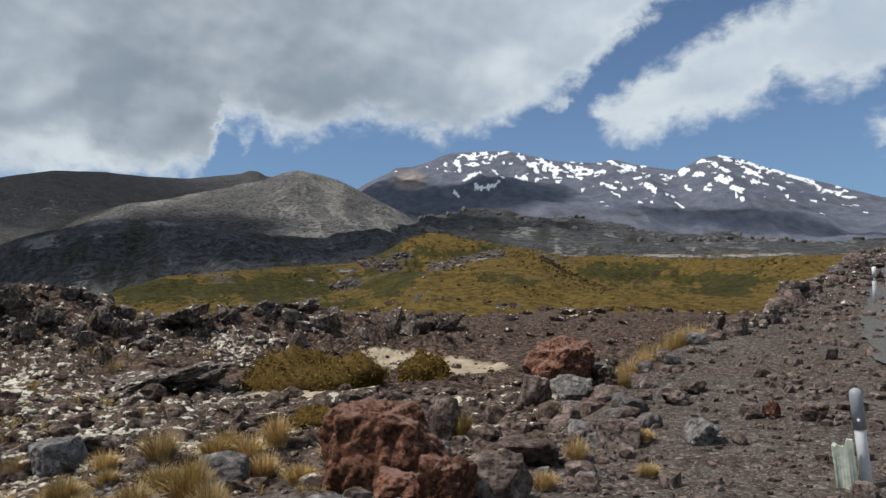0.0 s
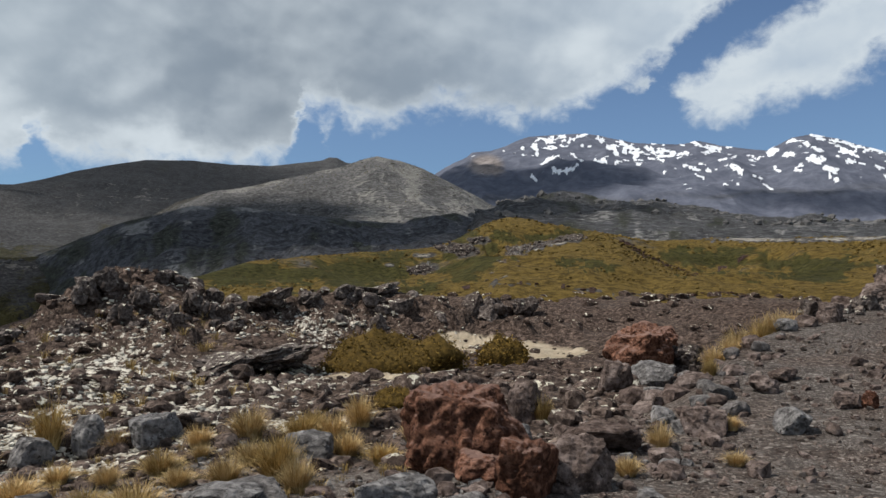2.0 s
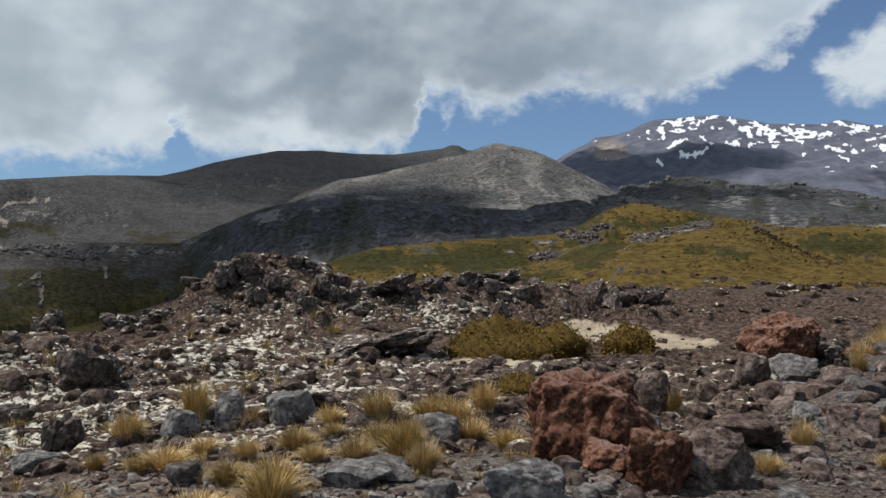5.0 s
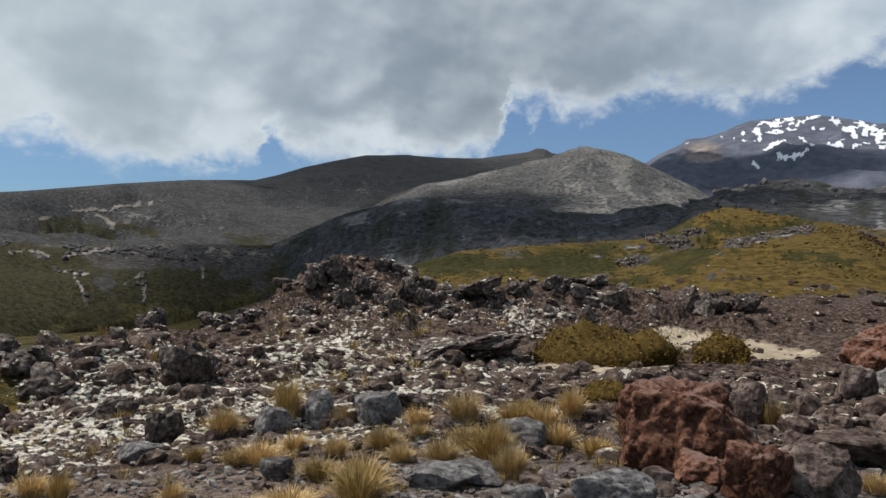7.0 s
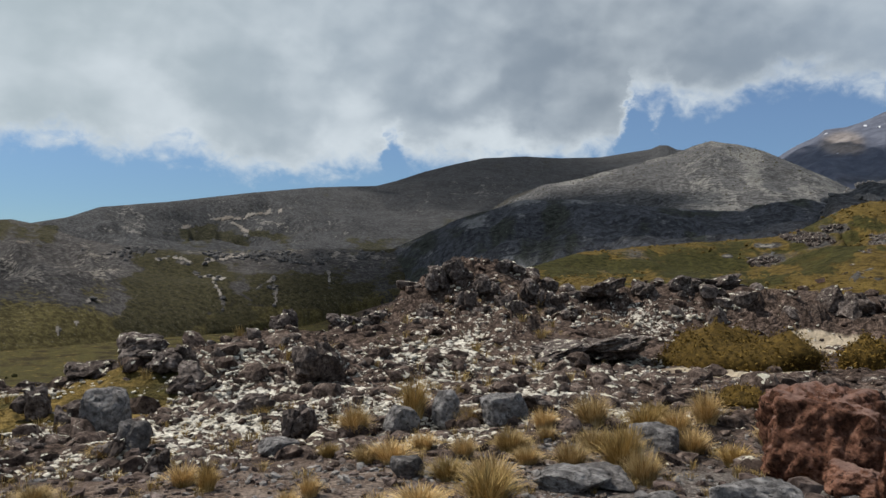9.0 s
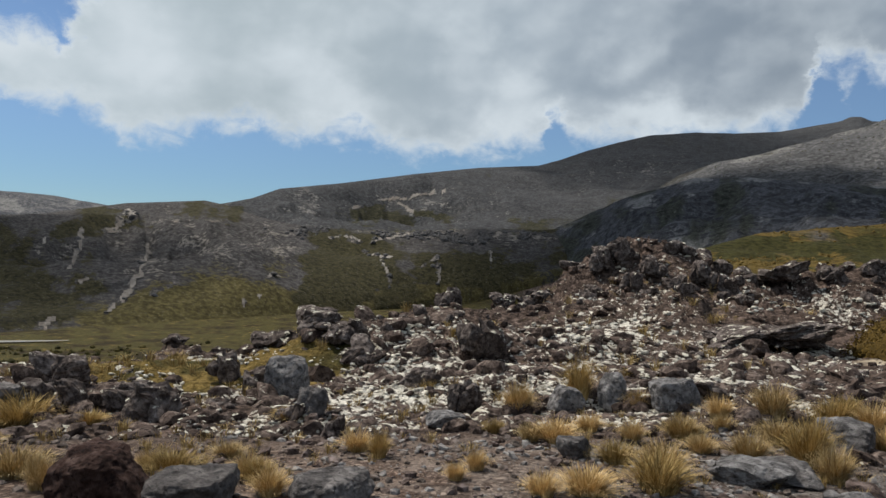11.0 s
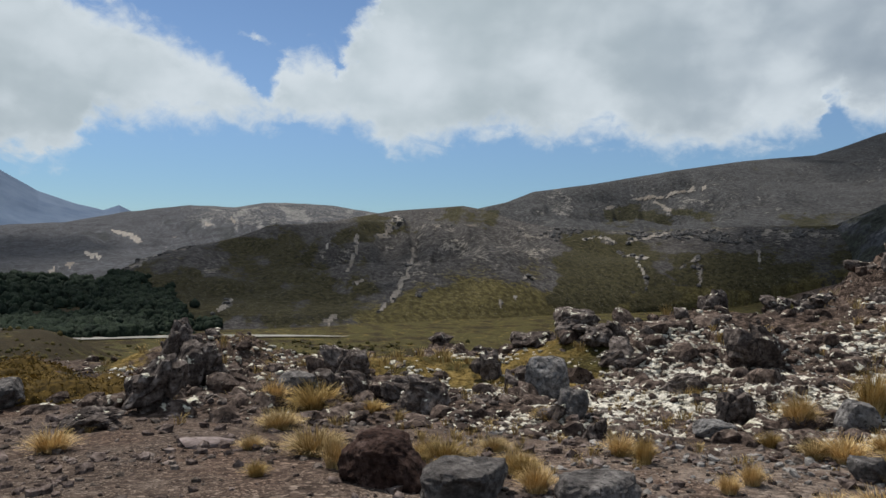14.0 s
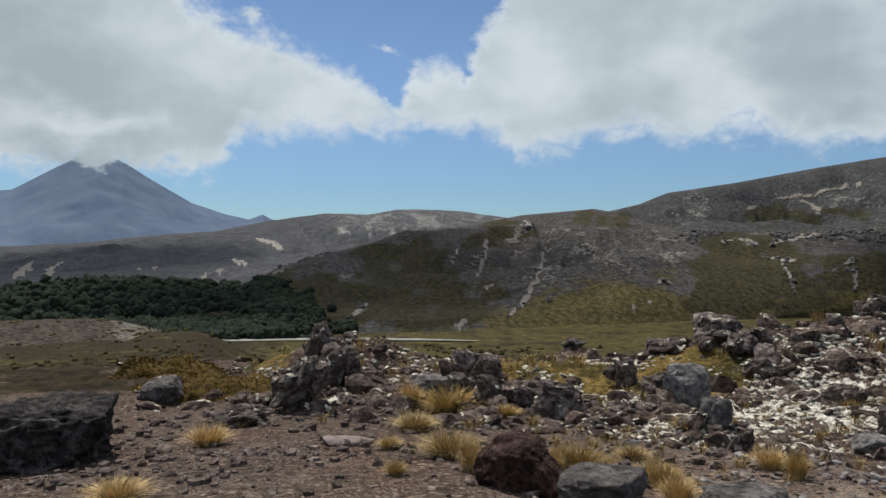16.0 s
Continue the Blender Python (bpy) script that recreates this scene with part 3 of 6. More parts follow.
def grain(x, y, seed=0):
    """Smooth value noise, -1 to 1."""
    x, y = np.asarray(x, float), np.asarray(y, float)
    i, j = np.floor(x), np.floor(y)
    u, v = x - i, y - j
    u, v = u * u * u * (u * (u * 6 - 15) + 10), v * v * v * (v * (v * 6 - 15) + 10)
    a, b = hashed(i, j, seed), hashed(i + 1, j, seed)
    c, d = hashed(i, j + 1, seed), hashed(i + 1, j + 1, seed)
    return 2 * ((a + (b - a) * u) * (1 - v) + (c + (d - c) * u) * v) - 1


def rough(x, y, octaves=5, seed=0, gain=0.5):
    total, amp = 0.0, 1.0
    for k in range(octaves):
        total = total + amp * grain(x * 2 ** k + 17.3 * k, y * 2 ** k - 9.1 * k, seed + k)
        amp *= gain
    return total


def ridged(x, y, octaves=4, seed=0):
    total, amp = 0.0, 1.0
    for k in range(octaves):
        total = total + amp * (1 - 2 * np.abs(grain(x * 2 ** k + 5.7 * k, y * 2 ** k + 3.3 * k, seed + k)))
        amp *= 0.5
    return total


def grain3(p, seed):
    """Smooth value noise at points in space, -1 to 1."""
    i = np.floor(p)
    u = p - i
    u = u * u * (3 - 2 * u)
    total = 0.0
    for dx in (0, 1):
        for dy in (0, 1):
            for dz in (0, 1):
                h = hashed(i[:, 0] + dx + 57 * (i[:, 2] + dz), i[:, 1] + dy + 131 * (i[:, 2] + dz), seed)
                w = (u[:, 0] if dx else 1 - u[:, 0]) * (u[:, 1] if dy else 1 - u[:, 1]) * (u[:, 2] if dz else 1 - u[:, 2])
                total = total + h * w
    return 2 * total - 1


def cracked(x, y, seed=0):
    """Ground broken into blocks: each block's own height, 0 to 1, and how far a place is from the nearest crack."""
    i, j = np.floor(x), np.floor(y)
    first, second, level = 9.0 + 0 * x, 9.0 + 0 * x, 0 * x
    for di in (-1, 0, 1):
        for dj in (-1, 0, 1):
            px, py = i + di + hashed(i + di, j + dj, seed), j + dj + hashed(i + di, j + dj, seed + 1)
            d = np.hypot(x - px, y - py)
            tilt = (hashed(i + di, j + dj, seed + 3) - 0.5) * (x - px) + (hashed(i + di, j + dj, seed + 4) - 0.5) * (y - py)
            nearer = d < first
            second = np.where(nearer, first, np.minimum(second, d))
            level = np.where(nearer, hashed(i + di, j + dj, seed + 2) + 0.9 * tilt, level)
            first = np.where(nearer, d, first)
    return level, second - first


def ease(v, a, b):
    q = np.clip((v - a) / (b - a), 0, 1)
    return q * q * (3 - 2 * q)


def edge_x(y):
    """The line along which the gravel verge of the road ends and the lava field begins."""
    return np.interp(y, [-30, 0, 4.5, 6, 8, 11, 15.5, 21.6, 32.6, 44, 60, 300], [-12, -12, -7.0, -1.2, 0.6, 1.9, 4.0, 9.3, 16.3, 24, 36, 180])


# lava hummocks: x, y, long half axis, short half axis, turn of the long axis, height
HUMMOCKS = [
    (-16.2, 28.0, 3.6, 3.0, 30, 2.95), (-12.2, 27.6, 2.8, 2.2, 0, 1.1), (-8.6, 33.5, 6.5, 2.8, 15, 2.3),
    (-20.5, 25.5, 4.0, 3.0, 0, 0.5), (-8.8, 21.5, 5.0, 2.2, 10, 0.5), (-13.4, 11.2, 2.6, 1.7, 40, 1.15),
    (-10.6, 13.8, 2.5, 1.6, 30, 0.45), (-20.5, 3.6, 2.4, 1.5, 80, 1.0), (-17.2, 16.6, 4.5, 2.4, 45, 1.1),
    (-15.4, 6.4, 2.0, 1.2, 60, 0.5), (-18.0, 9.4, 2.2, 1.2, 150, 0.6), (-12.5, 22.0, 6.0, 3.0, 25, 0.8),
    (0.0, 33.5, 6.0, 2.0, 0, 0.9), (6.5, 30.0, 4.0, 2.0, -20, 0.9),
]


def ground(x, y):
    x, y = np.asarray(x, float), np.asarray(y, float)
    r, b = np.hypot(x, y), np.degrees(np.arctan2(-x, y))
    left = ease(b, 22, 62)
    z = -1.72 - 0.03 * np.minimum(r, 40) - 0.075 * left * np.clip(r - 6, 0, 20)
    z = z - (24 - 9 * ease(b, 84, 91) * ease(r, 230, 190)) * ease(r, 22, 130) * ease(b, 27, 44) - 0.01 * np.clip(r - 40, 0, 300) * (1 - left)
    # scarp under the golden hill
    front = ease(b, 20, 8) * ease(b, -32, -20)
    z = z + front * 2.25 * ease(r, 38, 50)
    lift = 0 * x
    for hx, hy, la, sb, turn, h in HUMMOCKS:
        c, s = math.cos(radians(turn)), math.sin(radians(turn))
        u, v = (x - hx) * c + (y - hy) * s, -(x - hx) * s + (y - hy) * c
        lift = lift + h * np.exp(-(u / la) ** 2 - (v / sb) ** 2)
    z = z + lift
    lava = ease(edge_x(y) - x, 0.0, 1.5) * ease(r, 7, 10) * (1 - ease(r, 60, 120))
    z = z + lava * (0.13 * rough(x / 1.7, y / 1.7, 4, 11) + 0.05 * ridged(x / 0.6, y / 0.6, 2, 21) + 0.015 * ridged(x / 0.27, y / 0.27, 2, 25))
    mass = ease(lift, 0.25, 0.9) * ease(r, 8, 10) * (1 - ease(r, 40, 60)) * ease(rough(x / 2.6, y / 2.6, 3, 47), -0.45, 0.15)
    wx, wy = x + 0.25 * rough(x / 0.9, y / 0.9, 3, 48), y + 0.25 * rough(x / 0.9, y / 0.9, 3, 49)
    (big, gap), (small, slit) = cracked(wx / 1.15, wy / 1.15, 51), cracked(wx / 0.42, wy / 0.42, 55)
    z = z + mass * (0.48 * big * ease(gap, 0.0, 0.12) + 0.20 * small * ease(slit, 0.0, 0.15) - 0.24)
    road = -1.87 + 0.114 * ((x - 4.3) * 0.5 + (y - 7.6) * 0.86)
    road = np.where(y > 45, road - 0.05 * (y - 45), road) + 0.02 * rough(x / 0.9, y / 0.9, 3, 31)
    road = np.maximum(road, -1.9 + 0.0 * x)
    w = ease(x - edge_x(y), -0.9, 0.6) * ease(y, 3.5, 9) * (1 - ease(r, 70, 110))
    return z * (1 - w) + road * w

# ---------------------------------------------------------------- land
def grid_mesh(name, points, closed=False, weights=None):
    """A mesh from an array of points, rows by columns."""
    n, m = points.shape[:2]
    i, j = np.meshgrid(np.arange(n - 1), np.arange(m if closed else m - 1), indexing="ij")
    k = (j + 1) % m
    quads = np.stack([i * m + j, i * m + k, (i + 1) * m + k, (i + 1) * m + j], -1).reshape(-1, 4)
    me = bpy.data.meshes.new(name)
    me.vertices.add(n * m)
    me.vertices.foreach_set("co", points.reshape(-1).astype(np.float32))
    me.loops.add(quads.size)
    me.loops.foreach_set("vertex_index", quads.reshape(-1).astype(np.int32))
    me.polygons.add(len(quads))
    me.polygons.foreach_set("loop_start", np.arange(0, quads.size, 4, dtype=np.int32))
    me.polygons.foreach_set("use_smooth", np.ones(len(quads), bool))
    me.update(calc_edges=True)
    if weights is not None:
        layer = me.attributes.new("cover", "FLOAT_COLOR", "POINT")
        full = weights if weights.shape[-1] == 4 else np.concatenate([weights, np.ones((n, m, 1))], -1)
        layer.data.foreach_set("color", np.clip(full, 0, 1).reshape(-1).astype(np.float32))
    me.validate()
    return me


def mesh_of(name, v, f, paint, smooth=True):
    me = bpy.data.meshes.new(name)
    n = f.shape[1]
    me.vertices.add(len(v))
    me.vertices.foreach_set("co", np.ascontiguousarray(v, np.float32).reshape(-1))
    me.loops.add(f.size)
    me.loops.foreach_set("vertex_index", np.ascontiguousarray(f, np.int32).reshape(-1))
    me.polygons.add(len(f))
    me.polygons.foreach_set("loop_start", np.arange(0, f.size, n, dtype=np.int32))
    me.polygons.foreach_set("use_smooth", np.full(len(f), smooth))
    me.update(calc_edges=True)
    me.materials.append(paint)
    return me


def place(bearing, distance):
    b = np.radians(bearing)
    return -np.sin(b) * distance, np.cos(b) * distance


def lichen_spread(b, r):
    """How much lichen grows at a bearing and distance, 0 to about 1."""
    zone = np.exp(-((b - 38) / 14) ** 2) * ease(r, 8.2, 9.5) * (1 - ease(r, 17, 25))
    zone += 0.8 * np.exp(-((b - 15) / 7) ** 2) * ease(r, 22, 25) * (1 - ease(r, 32, 35))
    zone += 0.7 * np.exp(-((b - 29) / 6) ** 2) * ease(r, 17, 20) * (1 - ease(r, 29, 33))
    zone += 0.78 * np.exp(-((b - 53) / 7) ** 2) * ease(r, 8.5, 9.5) * (1 - ease(r, 13, 19))
    zone += 0.6 * np.exp(-((b - 20) / 6) ** 2) * ease(r, 9.5, 11.5) * (1 - ease(r, 19, 24))
    zone += 0.35 * ease(b, 56, 62) * ease(b, 90, 84) * ease(r, 11, 13) * (1 - ease(r, 20, 24))
    return np.clip(zone, 0, 1.15)


def build_ground():
    fine = np.concatenate([np.arange(-46, 4, 0.32), np.arange(4, 92, 0.22), np.arange(92, 118, 0.32)])
    bearings = np.concatenate([np.arange(-180, -46, 3.0), fine, np.arange(118.5, 180, 3.0)])
    radii = np.concatenate([[0.01, 0.3], 0.6 * 1.10 ** np.arange(0, 19), 3.7 * 1.009 ** np.arange(0, 297), 53 * 1.075 ** np.arange(0, 61)])
    radii = np.unique(radii[radii < 4900])
    b, r = np.meshgrid(bearings, radii)
    x, y = place(b, r)
    z = ground(x, y)
    out = x - edge_x(y)
    sand = np.exp(-((x - 0.3 - 0.05 * (y - 29)) / 2.6) ** 2 - ((y - 28.5) / 3.0) ** 2) + 0.8 * np.exp(-((x + 2.4) / 1.6) ** 2 - ((y - 31.0) / 1.6) ** 2)
    sand += 0.75 * np.exp(-((x + 3.0) / 2.8) ** 2 - ((y - 18.4) / 0.8) ** 2)
    sand = sand * ease(z, -1.5, -2.1)
    gap = np.clip(0.5 + rough(x / 2.2, y / 2.2, 4, 5) * 0.6, 0, 1)
    lava = ease(-out, -0.1, 1.2) * ease(r, 7.6, 9.2) * (1 - ease(r, 45, 60)) * ease(b, 96, 84)
    lava = np.clip(lava * (0.75 + 0.5 * gap), 0, 1)
    grass = 0.95 * ease(r, 28, 36) * ease(b, 34, 40)
    grass += 0.8 * np.exp(-((x + 14.6) / 2.4) ** 2 - ((y - 7.6) / 1.8) ** 2)
    grass += 0.7 * np.exp(-((x + 21) / 3.5) ** 2 - ((y - 0.5) / 2.6) ** 2)
    grass += 0.95 * np.exp(-((x + 22.5) / 5.0) ** 2 - ((y + 4.0) / 2.0) ** 2) + 0.9 * np.exp(-((x + 13.0) / 1.9) ** 2 - ((y - 8.9) / 1.7) ** 2)
    grass += 0.42 * ease(r, 6, 7) * (1 - ease(r, 9.4, 10.6)) * ease(b, 2, 8) * (1 - ease(b, 44, 58)) * gap
    grass += 0.7 * np.exp(-((out + 0.9) / 1.3) ** 2) * ease(y, 13, 16) * (1 - ease(y, 24, 32))
    grass += 0.40 * ease(r, 8.5, 11) * (1 - ease(r, 30, 40)) * ease(b, 14, 24) * np.clip(0.6 + rough(x / 3.1, y / 3.1, 3, 19), 0, 1)
    grass += 0.9 * (1 - ease(b, 20, 28)) * ease(r, 48, 52) * (out < 0)
    olive = ease(r, 22, 40) * ease(b, 30, 36)
    brush = ease(b, 84, 92) * ease(r, 24, 34) * np.clip(0.45 + 1.2 * rough(x / 16, y / 16, 4, 37), 0, 1)
    olive = np.maximum(olive, ease(b, 85, 90) * ease(r, 11, 14))
    grass, olive = grass + brush, np.clip(olive + brush, 0, 1)
    me = grid_mesh("ground", np.stack([x, y, z], -1), True, np.stack([sand, grass, lava, olive], -1))
    layer = me.attributes.new("growth", "FLOAT_COLOR", "POINT")
    grow = lichen_spread(b, r) * ease(-out, 0.1, 1.4) * (0.72 + 0.35 * ease(rough(x / 1.6, y / 1.6, 3, 8, 0.6), -0.4, 0.5)) * (1 - np.clip(2 * sand, 0, 1))
    pale = ease(b, 2, 10) * ease(b, 74, 52) * (1 - ease(r, 8.2, 10)) + 0.25 * ease(b, 2, -4) * (1 - ease(r, 9, 14))
    layer.data.foreach_set("color", np.clip(np.stack([grow, pale, 0 * r, 0 * r + 1], -1), 0, 1).reshape(-1).astype(np.float32))
    me.materials.append(GROUND)
    return tagged(new("ground", me), "brown volcanic gravel ground with dark lava rubble and golden grass", "ground", kind="structure")


def rise(bearing, table, column):
    t = np.array(table)
    order = np.argsort(t[:, 0])
    return np.interp(bearing, t[order, 0], t[order, column])


LAND = {}


def hill(name, label, crest, foot, paint, step=0.12, rows=70, swell=1.0, bumps=0.03, crag=0.02, grainy=0.01, seed=0, cover=None, back=0.35, category="hill", wide=30.0, calm=None, gully=0.0):
    """A hill between its foot and its crest line, each given as bearing, distance, height in degrees over the eye's level."""
    lo, hi = min(c[0] for c in crest), max(c[0] for c in crest)
    bearings = np.arange(lo, hi + step, step)
    s = np.concatenate([[-0.12, -0.05], np.linspace(0, 1, rows), 1 + back * np.linspace(0.06, 1, 10)])
    b, q = np.meshgrid(bearings, s)
    rc, hc = rise(b, crest, 1), rise(b, crest, 2)
    rf, hf = rise(b, foot, 1), rise(b, foot, 2)
    zc, zf = rc * np.tan(np.radians(hc)), rf * np.tan(np.radians(hf))
    up = np.clip(q, 0, 1)
    r = rf + (rc - rf) * q
    z = zf + (zc - zf) * up ** swell
    z = np.where(q < 0, zf + (zc - zf) * q * 1.5 - 0.03 * rf * (q < -0.1), z)
    z = np.where(q > 1, zc - (zc - zf) * (np.clip(q - 1, 0, 9) / back) ** 1.3 * 0.8, z)
    x, y = place(b, r)
    span = np.abs(zc - zf) + 0.02 * rc
    ends = ease(b, lo, lo + 2) * ease(b, hi, hi - 2)
    hold = np.sin(np.pi * np.clip(up, 0, 1)) * ease(up, 1.0, 0.8)
    if calm:
        hold = hold * calm(b)
    z = z + span * hold * bumps * rough(x / wide, y / wide, 3, seed + 3) * 2
    z = z + span * hold * crag * ridged(x / wide * 1.9, y / wide * 1.9, 2, seed + 7)
    if gully:
        line = b - 5 * up + 0.9 * rough(b * 0.5, up * 3, 3, seed + 21)
        z = z - span * np.sin(np.pi * np.clip(up, 0, 1)) * ease(up, 0.98, 0.6) * ease(up, 0.02, 0.5) * gully * (calm(b) if calm else 1) * (2.2 - ridged(line * 0.16, up * 0.4, 3, seed + 17) - 0.3 * ridged(line * 0.8, up * 1.2, 2, seed + 19))
    z = z + rc * grainy * 0.1 * rough(x / wide * 5, y / wide * 5, 1, seed + 13)
    z = z - (1 - ends) * span * 0.15
    elev = np.degrees(np.arctan2(z, r))
    w = cover(b, up, x, y, elev) if cover else (0 * b, 0 * b, 0 * b)
    LAND[name] = np.stack([x, y, z], -1), w[0]
    me = grid_mesh(name, LAND[name][0], False, np.stack(w, -1))
    me.materials.append(paint)
    return tagged(new(name, me), label, category)


build_ground()


def strips(b, elev, rows, stray=1.0, wider=1.0):
    """How near each place is to one of the strips, 1 on it."""
    b = b + stray * 0.5 * rough(b * 1.1, elev * 1.1, 4, 301, 0.6)
    elev = elev + stray * 0.28 * rough(b * 1.3, elev * 1.3, 4, 303, 0.6)
    best = 0 * b
    vary = 1.05 + 0.6 * rough(b * 1.5, elev * 1.5, 3, 307)
    for b1, e1, b2, e2, w in rows:
        d2 = (b2 - b1) ** 2 + (e2 - e1) ** 2
        t = np.clip(((b - b1) * (b2 - b1) + (elev - e1) * (e2 - e1)) / d2, 0, 1)
        d = np.hypot(b - b1 - t * (b2 - b1), elev - e1 - t * (e2 - e1))
        best = np.maximum(best, np.exp(-(d / (0.62 * w * vary * wider)) ** 2))
    return best


def patches(b, elev, rows, stray=1.0):
    best = 0 * b
    b = b + 0.9 * rough(b * 0.7, elev * 1.2, 5, 311, 0.6) * stray
    elev = elev + 0.5 * rough(b * 0.9, elev * 1.5, 5, 313, 0.6) * stray
    for pb, pe, wb, we in rows:
        best = np.maximum(best, np.exp(-((b - pb) / wb) ** 2 - ((elev - pe) / we) ** 2))
    return best


# --- the snow-streaked volcano
# snow streaks: bearing and height of both ends, half width
SNOW_WEST = [
    (-0.90, 10.87, -3.23, 11.23, 0.23), (-1.03, 10.74, -1.55, 9.85, 0.23), (-2.19, 10.23, -2.97, 10.35, 0.28), (-1.55, 9.22, -2.32, 9.60, 0.28),
    (-3.36, 10.85, -5.03, 11.20, 0.31), (-3.74, 9.96, -4.63, 9.32, 0.36), (-2.19, 8.71, -3.35, 8.57, 0.23), (-2.96, 8.45, -4.38, 9.07, 0.23),
    (-0.64, 8.33, -1.16, 7.95, 0.15), (-6.05, 11.06, -7.19, 9.78, 0.26), (-5.53, 9.31, -6.93, 9.66, 0.26), (-7.45, 10.65, -8.71, 9.87, 0.26),
    (-7.95, 10.01, -8.95, 8.86, 0.26), (-9.47, 10.10, -11.22, 9.92, 0.36), (-9.46, 9.35, -12.08, 9.64, 0.26), (-12.46, 10.37, -13.56, 9.96, 0.18),
    (-13.43, 9.72, -15.14, 10.01, 0.23), (-12.56, 8.63, -13.29, 8.36, 0.15), (-14.87, 8.67, -15.94, 8.19, 0.20), (-14.48, 7.26, -14.96, 7.24, 0.20),
]
SNOW_EAST = [
    (-16.32, 9.35, -17.03, 9.07, 0.18), (-17.74, 9.45, -18.32, 9.49, 0.26), (-18.56, 9.71, -19.50, 10.21, 0.18), (-18.78, 9.22, -19.24, 9.15, 0.18),
    (-20.53, 10.43, -26.34, 8.21, 0.23), (-19.95, 9.87, -22.50, 8.53, 0.20), (-22.50, 8.65, -23.80, 8.10, 0.18), (-20.98, 10.04, -23.38, 8.71, 0.15),
    (-20.49, 8.77, -21.82, 7.86, 0.31), (-24.33, 7.95, -25.17, 7.67, 0.15), (-26.54, 7.92, -26.74, 7.57, 0.13), (-27.66, 7.85, -28.85, 7.36, 0.18),
    (-27.14, 7.54, -28.93, 6.90, 0.15), (-18.18, 8.29, -18.41, 8.03, 0.18), (-21.47, 7.53, -22.02, 7.14, 0.18), (-26.30, 6.91, -26.61, 6.82, 0.15),
    (-14.15, 9.07, -15.36, 9.14, 0.15), (-13.77, 8.22, -14.01, 8.04, 0.18), (-11.07, 8.56, -11.20, 8.43, 0.18), (-17.23, 7.60, -17.92, 6.84, 0.10),
]


def snow_cover(b, up, x, y, elev):
    top = np.interp(b, [-31, -21, -17, -13, -4, 1], [7.2, 10.4, 9.7, 10.4, 11.4, 10.7])
    drop = top - elev
    n = 0.5 * rough(b * 2.2 + elev, elev * 2.4 - 0.5 * b, 4, 41, 0.6) + 0.6 * rough(b * 4.5, elev * 6, 3, 45, 0.7)
    lines = np.maximum(strips(b, elev, SNOW_WEST, 0.55, 1.0), strips(b, elev, SNOW_EAST, 0.28, 0.95))
    small = 0.33 * ease(drop, 3.6, 1.6) * ease(drop, -0.2, 0.5) * ease(b, 1.4, 0.4) * ease(b, -30, -27)
    snow = np.clip(0.88 * lines + 0.62 * n * (0.2 + lines) + small * (0.25 + 0.9 * n), 0, 1)
    # the band near 6.6 degrees is cloud shadow put into the colour
    dark = 0.5 * np.exp(-((elev - 6.6 - 0.2 * np.sin(b)) / 0.4) ** 2) + 0.2 * ease(rough(b * 0.5, elev * 2.2, 4, 51), 0.1, 0.7)
    brown = 0.9 * np.exp(-((b - 2.6) / 1.6) ** 2 - ((elev - 9.2) / 1.0) ** 2) + 0.12 * ease(rough(b * 0.6, elev * 1.4, 4, 57), 0.2, 0.8)
    return snow, dark, brown


hill("snowy_volcano", "grey volcanic mountain with streaks of white snow", [
    (8.5, 3500, 7.2), (6.3, 3500, 8.7), (4.6, 3500, 9.6), (4.1, 3500, 9.85), (3.7, 3500, 10.2), (2.4, 3500, 10.25), (1.0, 3500, 10.7),
    (-0.7, 3500, 11.27), (-2.9, 3500, 11.42), (-4.4, 3500, 11.46), (-5.9, 3500, 11.2), (-7.6, 3500, 10.83), (-9.4, 3500, 10.45),
    (-11.5, 3500, 10.3), (-12.9, 3500, 10.53), (-14.4, 3500, 10.1), (-17.6, 3500, 9.6), (-19.2, 3500, 10.3), (-20.5, 3500, 10.45),
    (-21.9, 3500, 10.04), (-24.1, 3500, 9.2), (-26.2, 3500, 8.4), (-28.6, 3500, 7.6), (-31, 3500, 6.8), (-38, 3500, 5.2), (-46, 3500, 3.6)],
    [(9, 1900, 4.0), (-46, 1900, 2.5)], VOLCANO, 0.06, 150, 1.15, 0.035, 0.035, 0.012, 100, snow_cover, category="mountain", wide=420.0)


def draped(land, name, weight, paint, least=6, near=0.9995, lift=1.2):
    """Each patch where the weight is over a half is a sheet of its own, laid on the slope."""
    parent = bpy.data.objects[land]
    at = LAND[land][0]
    full = (weight[:-1, :-1] + weight[1:, :-1] + weight[:-1, 1:] + weight[1:, 1:]) / 4 > 0.5
    rows, cols = full.shape
    seen = np.zeros_like(full)
    for i0, j0 in np.argwhere(full):
        if seen[i0, j0]:
            continue
        seen[i0, j0] = True
        patch, edge = [], [(i0, j0)]
        while edge:
            i, j = edge.pop()
            patch.append((i, j))
            for p, q in ((i + 1, j), (i - 1, j), (i, j + 1), (i, j - 1)):
                if 0 <= p < rows and 0 <= q < cols and full[p, q] and not seen[p, q]:
                    seen[p, q] = True
                    edge.append((p, q))
        if len(patch) < least:
            continue
        c = np.array(patch)
        corners = np.stack([c, c + (0, 1), c + (1, 1), c + (1, 0)], 1).reshape(-1, 2)
        used, back = np.unique(corners, axis=0, return_inverse=True)
        v = at[used[:, 0], used[:, 1]].copy()
        v[:, :2] *= near
        v[:, 2] += lift
